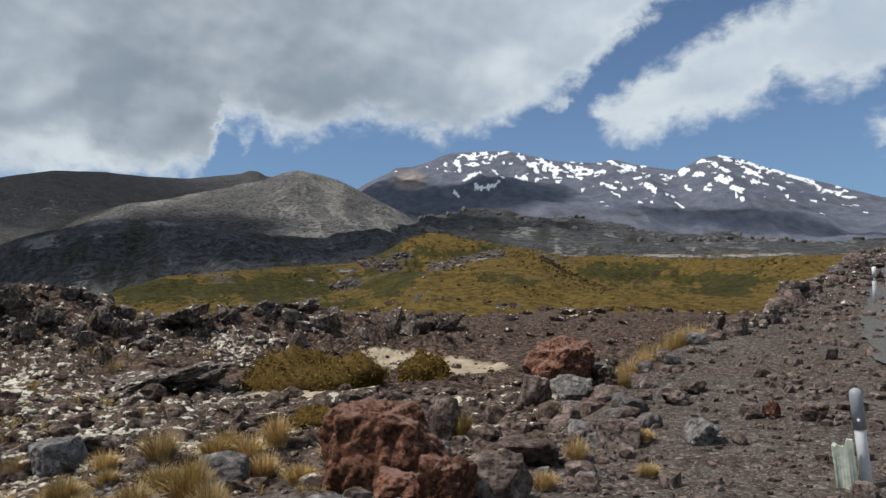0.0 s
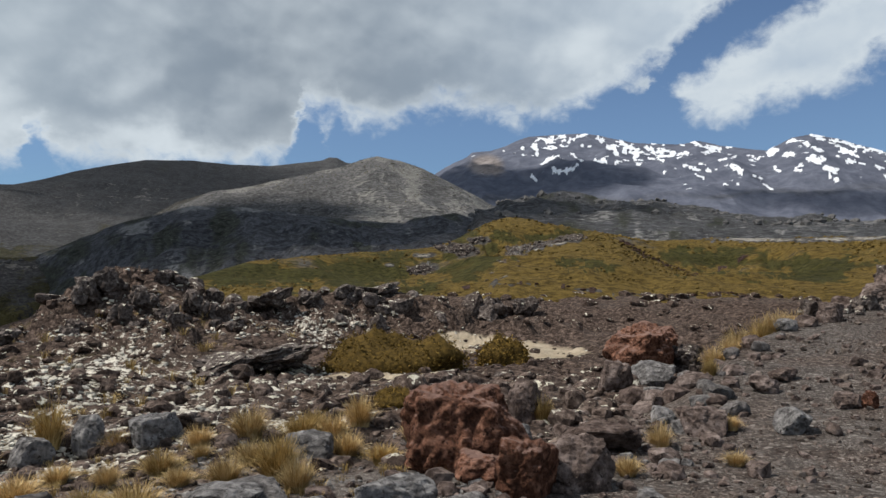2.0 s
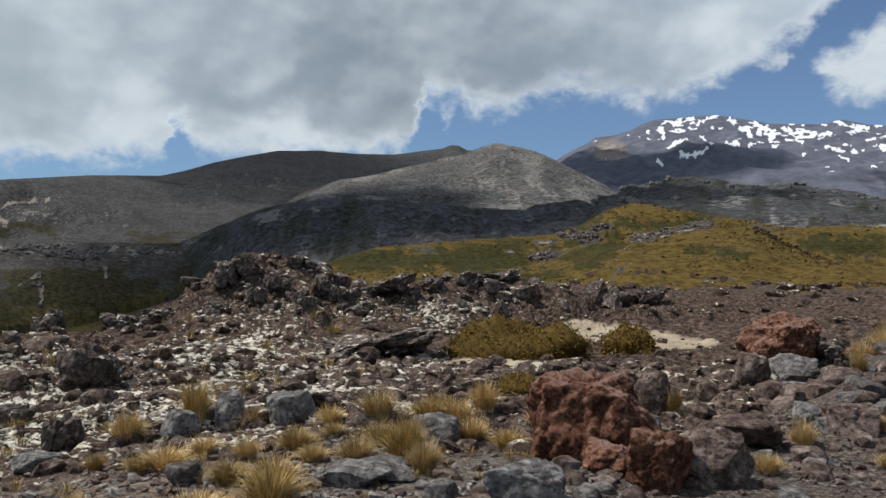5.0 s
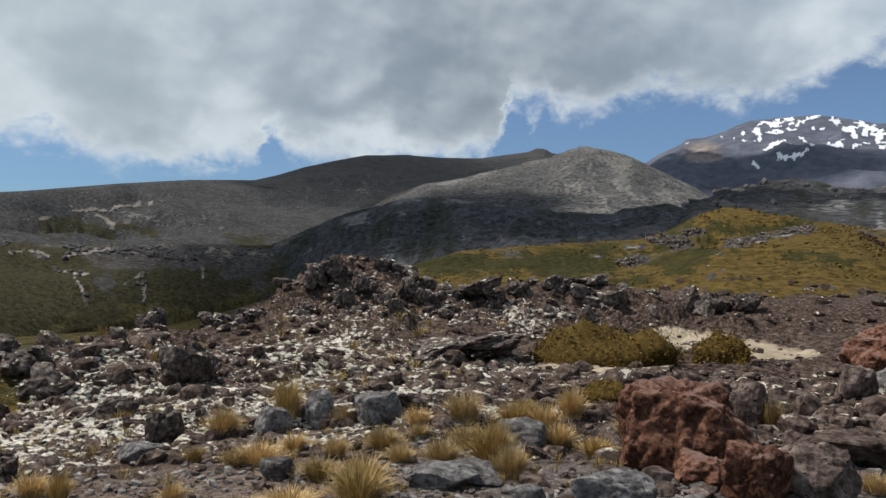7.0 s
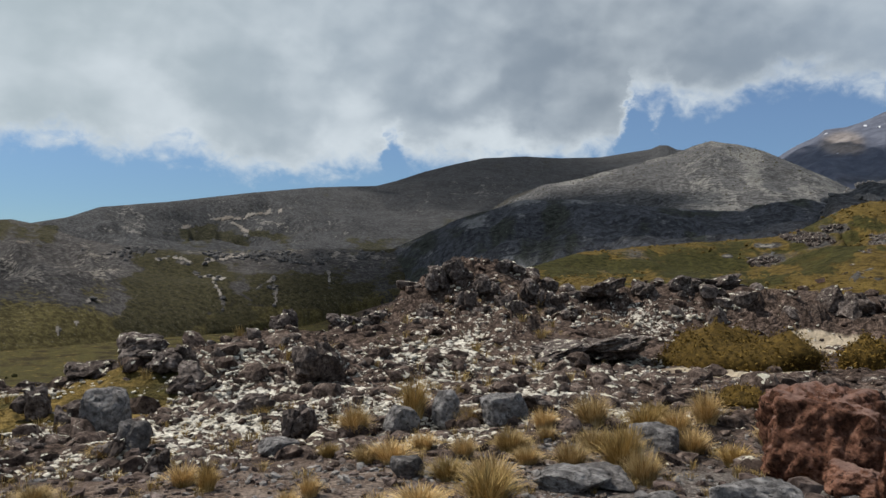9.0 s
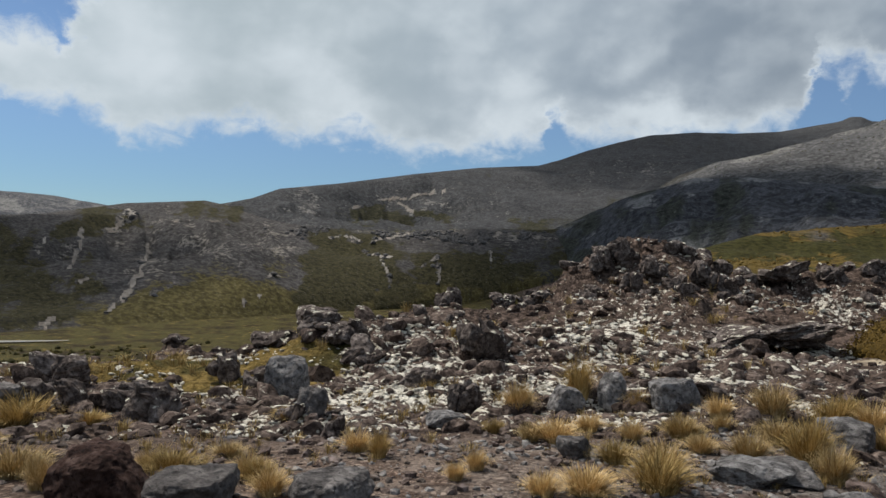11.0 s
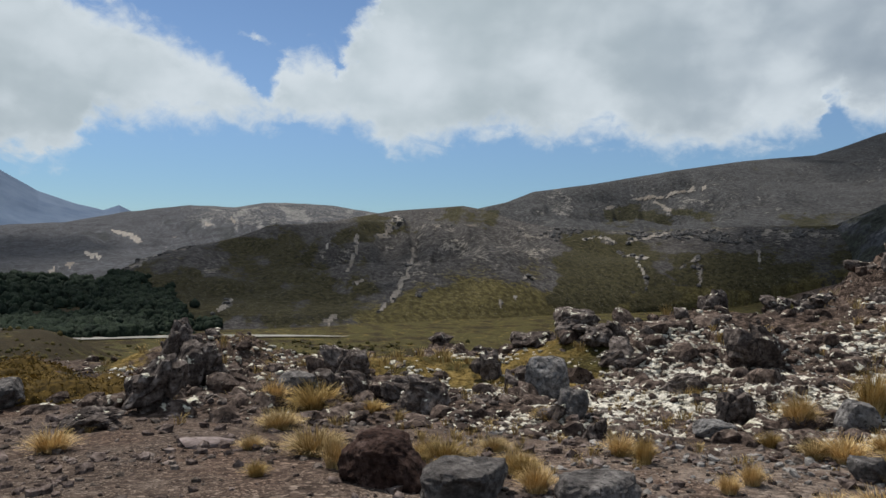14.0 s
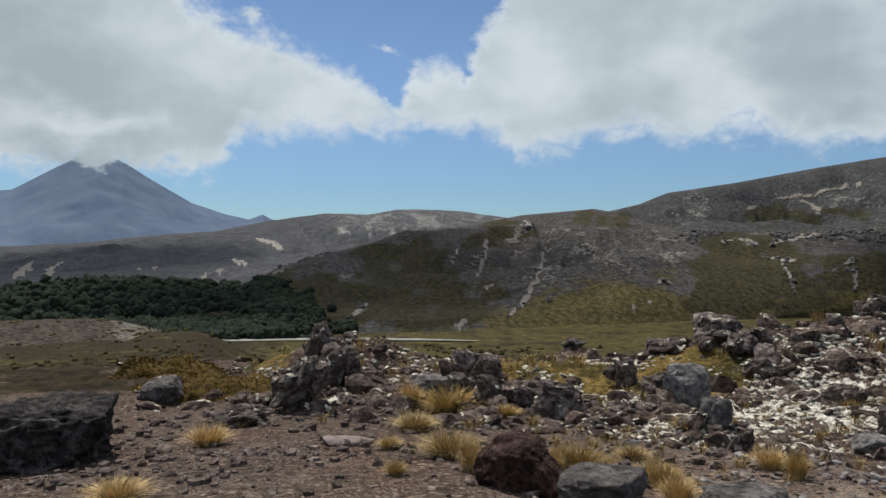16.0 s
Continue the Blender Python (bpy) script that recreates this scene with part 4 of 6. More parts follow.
        new(name, mesh_of(name, v, back.reshape(-1, 4), paint)).parent = parent


def snow_patches():
    at, snow = LAND["snowy_volcano"]
    draped("snowy_volcano", "snow_patch", snow + 0.34 * rough(at[..., 0] / 30 + at[..., 2] / 26, at[..., 2] / 15, 4, 431, 0.75), SNOW)


def bare_strips(land, name, rows, paint, wider, near=0.9985, lift=0.15):
    """Bare rock or earth along strips of a slope."""
    at = LAND[land][0]
    b, r = np.degrees(np.arctan2(-at[..., 0], at[..., 1])), np.hypot(at[..., 0], at[..., 1])
    e = np.degrees(np.arctan2(at[..., 2], r))
    n = rough(b * 3.0, e * 3.0, 3, 451, 0.7)
    draped(land, name, strips(b, e, rows, 0.45, wider) * (1 + 0.35 * n) - 0.10 + 0.25 * n, paint, 4, near, lift)


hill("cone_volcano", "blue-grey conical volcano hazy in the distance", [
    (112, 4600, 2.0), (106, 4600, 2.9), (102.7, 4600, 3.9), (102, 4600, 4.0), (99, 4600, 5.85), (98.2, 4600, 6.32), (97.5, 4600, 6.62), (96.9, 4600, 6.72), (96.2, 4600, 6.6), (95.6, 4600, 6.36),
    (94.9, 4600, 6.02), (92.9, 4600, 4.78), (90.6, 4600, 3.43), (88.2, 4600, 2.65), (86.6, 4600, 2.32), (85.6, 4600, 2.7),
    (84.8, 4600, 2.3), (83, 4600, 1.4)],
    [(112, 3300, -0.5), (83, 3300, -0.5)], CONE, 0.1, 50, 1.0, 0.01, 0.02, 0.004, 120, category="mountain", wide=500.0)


# --- the long ridge that closes the valley
# slips of pale scree on the ridge: bearing and height of both ends, half width
SLIPS = [
    (49.8, 3.0, 47.4, 3.85, 0.12), (47.0, 3.75, 45.4, 2.95, 0.20),
    (68.7, 0.87, 69.5, -1.94, 0.30), (64.3, 0.23, 64.9, -2.34, 0.26), (64.9, -2.34, 66.8, -5.01, 0.35), (70.0, -5.17, 71.8, -6.33, 0.26), (62.8, -2.75, 64.0, -3.62, 0.22),
    (65.8, 2.16, 66.8, 0.87, 0.35), (62.8, 1.60, 59.2, 1.76, 0.13), (56.2, -2.25, 55.0, -2.19, 0.13), (56.8, -3.42, 56.5, -4.41, 0.17), (58.2, -3.86, 57.8, -4.61, 0.17),
    (51.5, 0.86, 49.3, 0.57, 0.26), (48.2, 0.57, 45.7, 1.23, 0.26), (47.5, -0.73, 47.1, -2.88, 0.22), (44.7, -1.35, 43.3, -0.50, 0.22), (43.3, -0.50, 43.2, -2.46, 0.17),
    (86.0, -2.22, 84.1, -1.18, 0.13), (84.1, -1.18, 79.9, 0.06, 0.13), (77.8, -4.10, 79.1, -5.03, 0.26), (45.7, 3.35, 45.0, 2.49, 0.35), (67.9, -2.36, 69.2, -3.23, 0.17),
    (70.6, 0.7, 71.2, -1.1, 0.11), (49.2, -0.2, 46.9, -0.6, 0.11), (39.5, 0.2, 39.0, -1.3, 0.13), (79.4, -4.8, 78.3, -4.3, 0.19), (47.2, 3.7, 45.5, 4.1, 0.22), (45.5, 4.1, 43.0, 4.6, 0.24),
]
FAR_SLIPS = [
    (49.8, 3.0, 47.4, 3.85, 0.12), (47.0, 3.75, 45.4, 2.95, 0.20),
    (79.9, 1.69, 79.2, 1.22, 0.17), (78.2, 1.91, 77.8, 1.06, 0.17), (77.0, 0.85, 76.1, 1.41, 0.17), (76.1, 1.28, 74.7, 1.33, 0.17), (82.9, -0.24, 81.5, -0.75, 0.17),
    (88.0, -0.50, 86.9, -1.09, 0.22), (90.2, -1.90, 88.2, -1.41, 0.26), (80.8, -1.09, 79.9, 0.19, 0.17), (101.7, -1.77, 100.7, -0.64, 0.43), (100.0, -1.79, 99.3, -0.84, 0.35),
    (86.2, 1.01, 83.3, -0.24, 0.22), (83.3, 1.45, 80.8, -0.24, 0.17), (95, -1.5, 93, -1.2, 0.2),
]
# patches: bearing, height, half width, half height
SLABS = [
    (44.3, 3.89, 3.89, 1.21), (52.7, 3.10, 3.46, 0.78), (60.3, -0.18, 5.19, 1.95), (82.5, -1.52, 3.03, 0.86),
    (57.8, -2.27, 3.89, 1.30), (67.0, -1.07, 2.16, 2.16), (44.0, 4.21, 4.76, 0.86), (39.7, 1.08, 5.19, 0.78),
    (55.1, -0.13, 2.59, 2.59), (52.6, 3.80, 2.59, 0.86), (28.5, 6.14, 4.32, 0.78),
]
THICKETS = [
    (48.3, 2.75, 3.0, 0.62), (45.0, 2.3, 3.0, 0.4), (75.5, -1.5, 4.0, 2.6), (68.5, 0.8, 2.0, 0.7),
    (74.4, -0.44, 3.03, 1.95), (79.9, -4.30, 3.89, 1.95), (73.1, -4.32, 5.19, 1.95), (82.5, -2.37, 2.59, 1.73),
    (50.0, -1.15, 3.89, 2.38), (51.1, -3.18, 3.03, 1.95), (66.6, 1.73, 1.95, 0.95), (60.3, 2.35, 2.16, 0.61),
    (68.3, -2.36, 1.73, 1.95), (50.8, -1.33, 3.03, 2.59), (46.8, -2.96, 1.73, 1.73), (41.3, -1.52, 3.89, 1.73),
    (35.1, 2.02, 3.03, 0.69), (25.8, 2.53, 4.76, 1.73), (30.3, -0.37, 3.46, 1.30),
]
MEADOWS = [
    (59.0, -3.54, 5.62, 1.64), (55.0, -4.08, 1.73, 1.73), (78.2, -1.95, 1.73, 0.95),
    (55.4, -1.82, 1.08, 1.51), (39.6, -3.18, 6.05, 0.69), (55.0, -4.42, 7.78, 0.61),
    (33.1, 2.46, 2.16, 0.61), (60.1, -2.37, 3.03, 1.73),
]


def ridge_cover(b, up, x, y, elev):
    n = rough(b * 0.45, elev * 0.9, 5, 71)
    fall = rough(b * 1.6 + 0.8 * elev, elev * 0.35, 4, 73)
    slip = strips(b, elev, SLIPS, 0.7, 0.8) * np.clip(0.75 + 0.9 * rough(b * 2.2, elev * 2.2, 4, 79), 0.35, 1)
    slab = patches(b, elev, SLABS, 0.9)
    meadow = patches(b, elev, MEADOWS, 0.8)
    thicket = ease(patches(b, elev, THICKETS, 0.9), 0.1, 0.7)
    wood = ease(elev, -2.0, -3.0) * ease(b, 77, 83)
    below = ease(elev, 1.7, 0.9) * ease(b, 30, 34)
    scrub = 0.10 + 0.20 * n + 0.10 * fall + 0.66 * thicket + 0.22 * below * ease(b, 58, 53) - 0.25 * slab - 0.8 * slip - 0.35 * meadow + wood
    rim = np.exp(-((elev - 1.25 + 0.25 * n) / 0.28) ** 2) * ease(b, 56, 51) * ease(b, 32, 36)
    upper = ease(elev, 1.6, 2.2) * ease(b, 60, 54) * ease(b, 26, 38)
    pale = 0.12 - 0.07 * fall + 0.02 * upper + 0.24 * slab * (0.7 + 0.9 * n) + 0.45 * slip + 0.36 * rim * (0.6 + 1.2 * fall)
    gold = 0.04 - 0.12 * ease(b, 44, 38) + 0.42 * meadow + 0.7 * ease(up, 0.14, 0.03) * ease(b, 76, 66) - slip - wood
    return scrub, pale, gold


hill("valley_ridge", "long grey ridge with green hollows and pale slips", [
    (10, 1500, 9.0), (13.4, 1500, 9.3), (14.0, 1500, 9.62), (14.6, 1500, 9.66), (15.2, 1500, 9.4), (18.9, 1450, 8.88), (21.9, 1400, 8.85), (24.5, 1350, 9.0),
    (27.7, 1280, 8.86), (30, 1230, 8.36), (32.2, 1180, 7.78), (34.3, 1150, 7.05), (35.9, 1100, 6.62), (40.3, 1000, 6.4), (45.5, 900, 5.76),
    (51, 800, 4.88), (55.4, 750, 4.3), (57.4, 720, 3.5), (60, 700, 2.9), (63, 700, 1.6)],
    [(10, 700, 1.0), (30, 640, 0.6), (43, 560, 0.4), (52, 520, 0.6), (63, 500, 0.8)],
    UPPER_RIDGE, 0.14, 130, 0.9, 0.11, 0.03, 0.0015, 160, ridge_cover, wide=120.0, gully=0.10, calm=lambda b: 0.15 + 0.85 * ease(b, 34, 50))
hill("ridge_scarp", "steep dark green scarp with grey rock and pale slips", [
    (26, 520, 1.2), (30, 510, 1.7), (33.5, 500, 1.95), (35.3, 500, 1.8), (40.5, 490, 1.75), (46.6, 480, 1.3), (52.1, 480, 1.5), (54.5, 480, 1.7), (56.7, 500, 2.1),
    (59, 560, 2.9), (60.7, 600, 3.2), (63, 610, 3.0), (66, 610, 2.75), (71.4, 575, 1.75), (74.8, 550, 1.5),
    (76.5, 530, 0.85), (79.1, 500, 0.19), (81.6, 480, -0.33), (84.1, 450, -1.1), (86, 420, -2.15), (87.3, 380, -4.0), (88.4, 330, -6.4)],
    [(26, 440, -0.6), (34, 420, -1.4), (43, 390, -3.2), (50, 350, -4.25), (58, 310, -4.9), (67, 280, -5.6), (75, 265, -5.95), (89, 255, -6.5)],
    RIDGE_HILL, 0.1, 110, 0.8, 0.09, 0.03, 0.0015, 165, ridge_cover, wide=90.0, gully=0.06, back=0.1, calm=lambda b: 0.35 + 0.65 * ease(b, 44, 58))


# --- far pale ridge beyond the valley
def far_cover(b, up, x, y, elev):
    n = rough(b * 0.5, up * 5, 5, 61)
    scar = ease(ridged(b * 0.45 + up * 1.3, up * 3.0, 3, 63), 0.95, 1.35)
    slip = strips(b, elev, FAR_SLIPS)
    scrub = 0.26 + 0.35 * n - 0.2 * ease(elev, 1.2, 2.4) - slip
    pale = 0.10 + 0.34 * ease(elev, 0.6, 1.8) * ease(b, 86, 79) + 0.3 * slip + 0.2 * scar
    return scrub, pale, 0.1 + 0 * b


hill("far_ridge", "grey scree ridge with pale scars beyond the valley", [
    (120, 1900, 0.2), (110, 1900, 0.2), (102.6, 1900, 0.22), (97.6, 1900, 0.52), (95.1, 1900, 0.85), (92.1, 1900, 1.16), (89, 1900, 1.4),
    (85.4, 1900, 2.19), (83.3, 1900, 2.5), (80.8, 1900, 2.84), (77.8, 1900, 2.78), (75.7, 1900, 3.13), (74, 1900, 3.23), (70.5, 1900, 3.02),
    (68.3, 1900, 2.72), (64, 1900, 2.2), (58, 1900, 1.5)],
    [(120, 560, -3.4), (58, 560, -3.4)], FAR_RIDGE, 0.12, 70, 0.8, 0.03, 0.03, 0.006, 140, far_cover, wide=160.0, gully=0.09)


snow_patches()
bare_strips("valley_ridge", "scree_slip", SLIPS, SCREE, 1.0)
bare_strips("ridge_scarp", "scree_slip", SLIPS, SCREE, 1.0)
bare_strips("far_ridge", "scree_slip", FAR_SLIPS, SCREE, 0.85)


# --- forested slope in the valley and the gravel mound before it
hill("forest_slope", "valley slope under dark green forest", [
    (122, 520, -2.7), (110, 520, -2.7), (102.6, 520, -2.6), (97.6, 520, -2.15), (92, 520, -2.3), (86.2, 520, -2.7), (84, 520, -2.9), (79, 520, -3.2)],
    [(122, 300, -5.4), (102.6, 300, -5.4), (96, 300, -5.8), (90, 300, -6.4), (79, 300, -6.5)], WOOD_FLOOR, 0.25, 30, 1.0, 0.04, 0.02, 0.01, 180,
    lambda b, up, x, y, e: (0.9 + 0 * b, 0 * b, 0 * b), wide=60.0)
hill("gravel_mound", "low bare gravel mound beside the road", [
    (122, 200, -4.7), (105, 200, -4.65), (98, 200, -4.7), (95.8, 200, -4.85), (94, 200, -5.3), (92.1, 200, -5.95), (89.8, 200, -6.45), (88, 200, -7.2)],
    [(122, 172, -6.9), (95, 172, -6.6), (88, 172, -7.6)], MOUND, 0.2, 30, 0.7, 0.05, 0.02, 0.01, 190,
    lambda b, up, x, y, e: (0.35 * rough(b, up * 4, 4, 81), 0.2 + 0.45 * np.exp(-((b - 94.5) / 1.6) ** 2) + 0 * up, 0.15 + 0 * b), wide=18.0)


# --- grey cone hill with its long shoulder
def cone_cover(b, up, x, y, elev):
    n = rough(b * 0.6, up * 4, 5, 91)
    pale = 0.42 + 0.25 * n - 0.5 * ease(b, 12, 16) * ease(up, 0.9, 0.55) - 0.4 * ease(b, 21, 28)
    return 0.12 + 0.3 * n + 0.5 * ease(b, 22, 29), pale, 0.05 + 0.2 * ease(b, 9, 4)


hill("grey_hill", "smooth grey-brown scree hill with speckled scrub", [
    (-1, 850, 4.6), (1.0, 850, 5.56), (2.1, 850, 6.07), (3.6, 860, 6.97), (5.8, 880, 8.1), (7.5, 890, 8.93), (9.3, 900, 9.52), (11, 900, 9.8), (12.2, 900, 9.52),
    (13.4, 890, 9.05), (16.3, 850, 8.36), (20.2, 800, 7.37), (23.2, 760, 6.82), (25.5, 740, 6.0), (28, 720, 4.4), (31, 690, 2.0), (35, 660, -1.0)],
    [(-1, 500, 3.5), (24, 500, 1.0), (35, 500, -3.0)], GREY_HILL, 0.12, 110, 0.85, 0.02, 0.02, 0.006, 200, cone_cover, wide=110.0)


# --- dark lava flow under it
hill("lava_flow_hill", "dark rocky lava flow slope", [
    (42, 560, -1.0), (38, 545, 0.6), (35.6, 530, 1.5), (34.2, 505, 2.05), (31.4, 475, 3.4), (29.0, 460, 4.4), (26.3, 460, 5.2), (24.6, 460, 5.75), (20.8, 460, 5.7), (16.6, 460, 5.35),
    (12.4, 450, 4.95), (8.8, 440, 4.74), (7.6, 430, 5.1), (4.9, 420, 5.3), (3.4, 410, 5.0), (2, 400, 4.5), (-1, 400, 3.6)],
    [(42, 520, -4.0), (36, 500, -2.4), (33, 380, -2.2), (28, 270, -2.4), (15, 230, -0.5), (-1, 220, 1.0)], DARK_HILL, 0.1, 60, 0.8, 0.05, 0.06, 0.01, 220,
    lambda b, up, x, y, e: (0.3 + 0.4 * rough(b * 0.5, up * 4, 4, 93) + 0.3 * ease(b, 30, 34) * ease(e, -1.0, 0.0), 0.12 + 0.28 * ease(up, 0.6, 0.95) + 0.3 * rough(b * 0.8, up * 5, 4, 95), 0.5 * ease(b, 31, 34) * ease(up, 0.7, 0.9) + 0.35 * ease(e, -0.4, -1.6)), wide=45.0)

# --- stony plain below the snowy volcano
hill("lava_plain", "rough grey lava plain strewn with pale stones", [
    (5, 900, 5.2), (3, 900, 5.6), (1, 900, 5.75), (-0.7, 900, 5.98), (-5, 900, 5.85), (-9.3, 900, 5.7), (-13, 880, 5.1), (-17.5, 850, 4.5), (-25, 800, 3.7), (-31, 780, 3.5), (-46, 760, 3.0)],
    [(5, 220, 3.0), (-46, 220, 2.0)], FLOW, 0.12, 60, 0.75, 0.03, 0.02, 0.008, 240,
    lambda b, up, x, y, e: (0.22 + 0.4 * rough(b * 0.5, up * 6, 4, 97), 0.14 + 0.30 * rough(b * 0.8, up * 9, 4, 99), 0 * b), wide=40.0)


# --- the golden tussock hill
# patches on it: bearing, height, half width, half height
HOLLOWS = [
    (17.0, 0.9, 7.0, 0.9), (4.6, 2.0, 2.6, 1.6), (2.0, 3.6, 1.4, 0.6), (-20.5, 1.4, 3.0, 0.5), (10.0, 1.2, 4.0, 0.7), (-12.5, 2.2, 3.0, 0.8), (14.0, 0.4, 4.0, 0.6), (-17.0, 1.6, 1.6, 0.8),
    (6.2, 0.93, 2.16, 0.43), (9.6, 0.79, 2.59, 0.39), (2.8, 2.74, 1.51, 0.69), (4.1, 3.60, 1.30, 0.35),
    (-3.3, 3.52, 3.03, 0.43), (-16.6, 1.39, 2.59, 0.43), (-20.9, 0.95, 1.95, 0.61), (-12.6, 2.34, 1.30, 0.26),
    (-5.0, 1.88, 1.73, 0.30),
]
SPURS = [
    (5.1, 2.75, 1.3, 0.30), (3.2, 3.5, 0.9, 0.25), (7.4, 1.3, 0.7, 0.5),
]
SCARPS = [
    (10.1, 1.56, 0.4, 0.12), (-8.6, -1.03, 0.78, 0.26), (-15.4, -0.76, 1.73, 0.26), (-16.7, 3.38, 3.03, 0.13),
    (-22.4, 3.30, 4.76, 0.13), (7.5, 2.38, 0.7, 0.13),
]


def gold_cover(b, up, x, y, elev):
    n = rough(x / 9, y / 9, 5, 105)
    bare = np.clip(patches(b, elev, SPURS, 0.35) * 1.3, 0, 1)
    worn = np.clip(patches(b, elev, SCARPS, 0.2) * 1.3, 0, 1)
    green = ease(patches(b, elev, HOLLOWS, 1.4), 0.05, 0.6)
    scrub = 0.16 + 0.22 * n + 0.50 * green + 0.20 * ease(b, 3.5, 9)
    pale = 0.12 + 0.3 * bare * rough(x / 2, y / 2, 3, 109) + 0.45 * worn
    return scrub * (1 - bare) - worn, pale, 0.8 + 0.25 * n - 1.0 * bare - 1.0 * worn


hill("golden_hill", "rounded hill of golden tussock grass with rocky spurs", [
    (29, 75, -2.0), (26, 80, -0.3), (24.3, 85, 0.6), (22.7, 90, 1.14), (20.1, 95, 1.77), (16.2, 100, 2.1), (12.1, 108, 2.56), (9.6, 115, 2.7), (6.2, 122, 3.07), (4.5, 128, 3.82), (2.8, 130, 4.69),
    (1.0, 130, 5.2), (-0.7, 130, 5.06), (-2, 130, 4.69), (-3.7, 128, 4.38), (-7.2, 126, 3.8), (-9.3, 126, 3.37), (-11.8, 130, 3.45), (-17.5, 140, 3.44), (-25, 140, 3.3), (-34, 140, 2.8), (-44, 140, 2.2)],
    [(29, 52, -4.0), (21.9, 52, -1.2), (8, 52, -1.2), (3.6, 51, -0.45), (-2.8, 51, -0.6), (-9.2, 51, -0.7), (-16.6, 51, -0.7), (-21, 52, -0.4), (-27, 56, 0.2), (-44, 60, 0.4)],
    GOLD_HILL, 0.12, 95, 0.95, 0.10, 0.05, 0.02, 260, gold_cover, wide=20.0, gully=0.09)

# --- the lit dome that stands out before it, with a stony gully along one side
# stony gully: bearing and height of both ends, half width
GULLY = [(-4.2, 3.75, -1.8, 3.05, 0.22), (-1.8, 3.05, 0.3, 2.7, 0.35), (0.3, 2.7, 0.9, 1.6, 0.42), (0.9, 1.6, 2.2, 0.4, 0.5)]
# dark broken turf; the first two rows paint the shadow down the dome's right side
TURF_EDGE = [(-7.4, 3.25, -10.1, 1.8, 0.13), (-10.1, 1.8, -13.0, 0.72, 0.13), (-6.8, -0.42, -10.2, -0.74, 0.16), (-10.2, -0.74, -12.6, -0.70, 0.18), (-13.6, -0.42, -17.0, -0.75, 0.14), (1.5, 0.2, -6.0, -0.35, 0.10)]


def dome_cover(b, up, x, y, elev):
    n = rough(x / 7, y / 7, 5, 115)
    stones = np.clip(strips(b, elev, GULLY, 0.6, 1.5) * 1.6, 0, 1)
    edge = strips(b, elev, TURF_EDGE, 0.3)
    scrub = 0.06 + 0.2 * n + 0.30 * ease(up, 0.75, 0.98) * ease(b, -4, -8)
    return scrub * (1 - stones) + 0.2 * edge, 0.12 + 0.42 * stones * (0.4 + 0.9 * rough(x / 1.6, y / 1.6, 3, 119)), 0.92 + 0.15 * n - 1.1 * stones - 0.9 * edge


hill("tussock_dome", "smooth dome of golden tussock with a stony gully", [
    (6, 54, -1.2), (4.6, 58, -0.4), (3.2, 66, 0.6), (2.2, 80, 1.9), (1.2, 92, 3.0), (-1.6, 100, 3.4), (-3.7, 106, 3.85), (-5.5, 106, 3.7), (-7.2, 104, 3.35), (-8.7, 100, 2.65), (-10.1, 94, 1.9),
    (-11.6, 84, 1.2), (-12.8, 76, 0.8), (-15.2, 68, 0.5), (-16.8, 62, 0.15), (-19, 56, -0.6)],
    [(6, 50.5, -1.3), (1.0, 50.5, -0.2), (-2.8, 50.5, -0.45), (-6.8, 50.5, -0.6), (-10.4, 50.5, -0.95), (-14, 50.5, -0.55), (-16.8, 50.5, -0.85), (-19, 50.5, -1.0)],
    GOLD_HILL, 0.1, 80, 0.85, 0.03, 0.015, 0.006, 270, dome_cover, wide=14.0, back=0.25)

bare_strips("tussock_dome", "stony_gully", GULLY, GULLY_STONES, 0.8, 0.9985, 0.04)
bare_strips("tussock_dome", "peat_edge", TURF_EDGE, MAROON, 0.9, 0.9985, 0.04)
bare_strips("golden_hill", "rocky_spur", [(4.8, 2.7, 2.7, 3.7, 0.20), (7.4, 1.3, 6.6, 2.0, 0.16), (-13.8, 3.12, -22.9, 3.22, 0.09)], GULLY_STONES, 0.9, 0.9985, 0.04)
bare_strips("golden_hill", "peat_edge", [(-14.2, 1.1, -16.7, 2.4, 0.15), (-18.6, 1.2, -21.5, 1.7, 0.10), (5.2, -0.2, 2.4, -0.2, 0.13)], MAROON, 0.9, 0.9985, 0.04)

# --- unseen clouds added above the view to shade the hills
def cloud_paint(name, dense):
    """Cloud that thins out towards its rim and lets some sun through."""
    p = Paint(name, 1.0)
    p.put(p.face.inputs["Base Color"], (0.8, 0.81, 0.83))
    v = p.nt.nodes.new("ShaderNodeVectorMath")
    v.operation = "LENGTH"
    flat = p.nt.nodes.new("ShaderNodeVectorMath")
    flat.operation = "MULTIPLY_ADD"
    p.put(flat.inputs[0], p.nt.nodes.new("ShaderNodeTexCoord").outputs["Generated"])
    flat.inputs[1].default_value, flat.inputs[2].default_value = (2, 2, 0), (-1, -1, 0)
    p.put(v.inputs[0], flat.outputs[0])
    rim = p.calc("ADD", v.outputs["Value"], p.calc("MULTIPLY", p.calc("SUBTRACT", p.noise(2.6, 5, 0.6, at=p.nt.nodes.new("ShaderNodeTexCoord").outputs["Generated"]), 0.5), 0.9))
    mix, clear = p.nt.nodes.new("ShaderNodeMixShader"), p.nt.nodes.new("ShaderNodeBsdfTransparent")
    p.put(mix.inputs[0], p.span(rim, 0.95, 0.45, 0.0, dense))
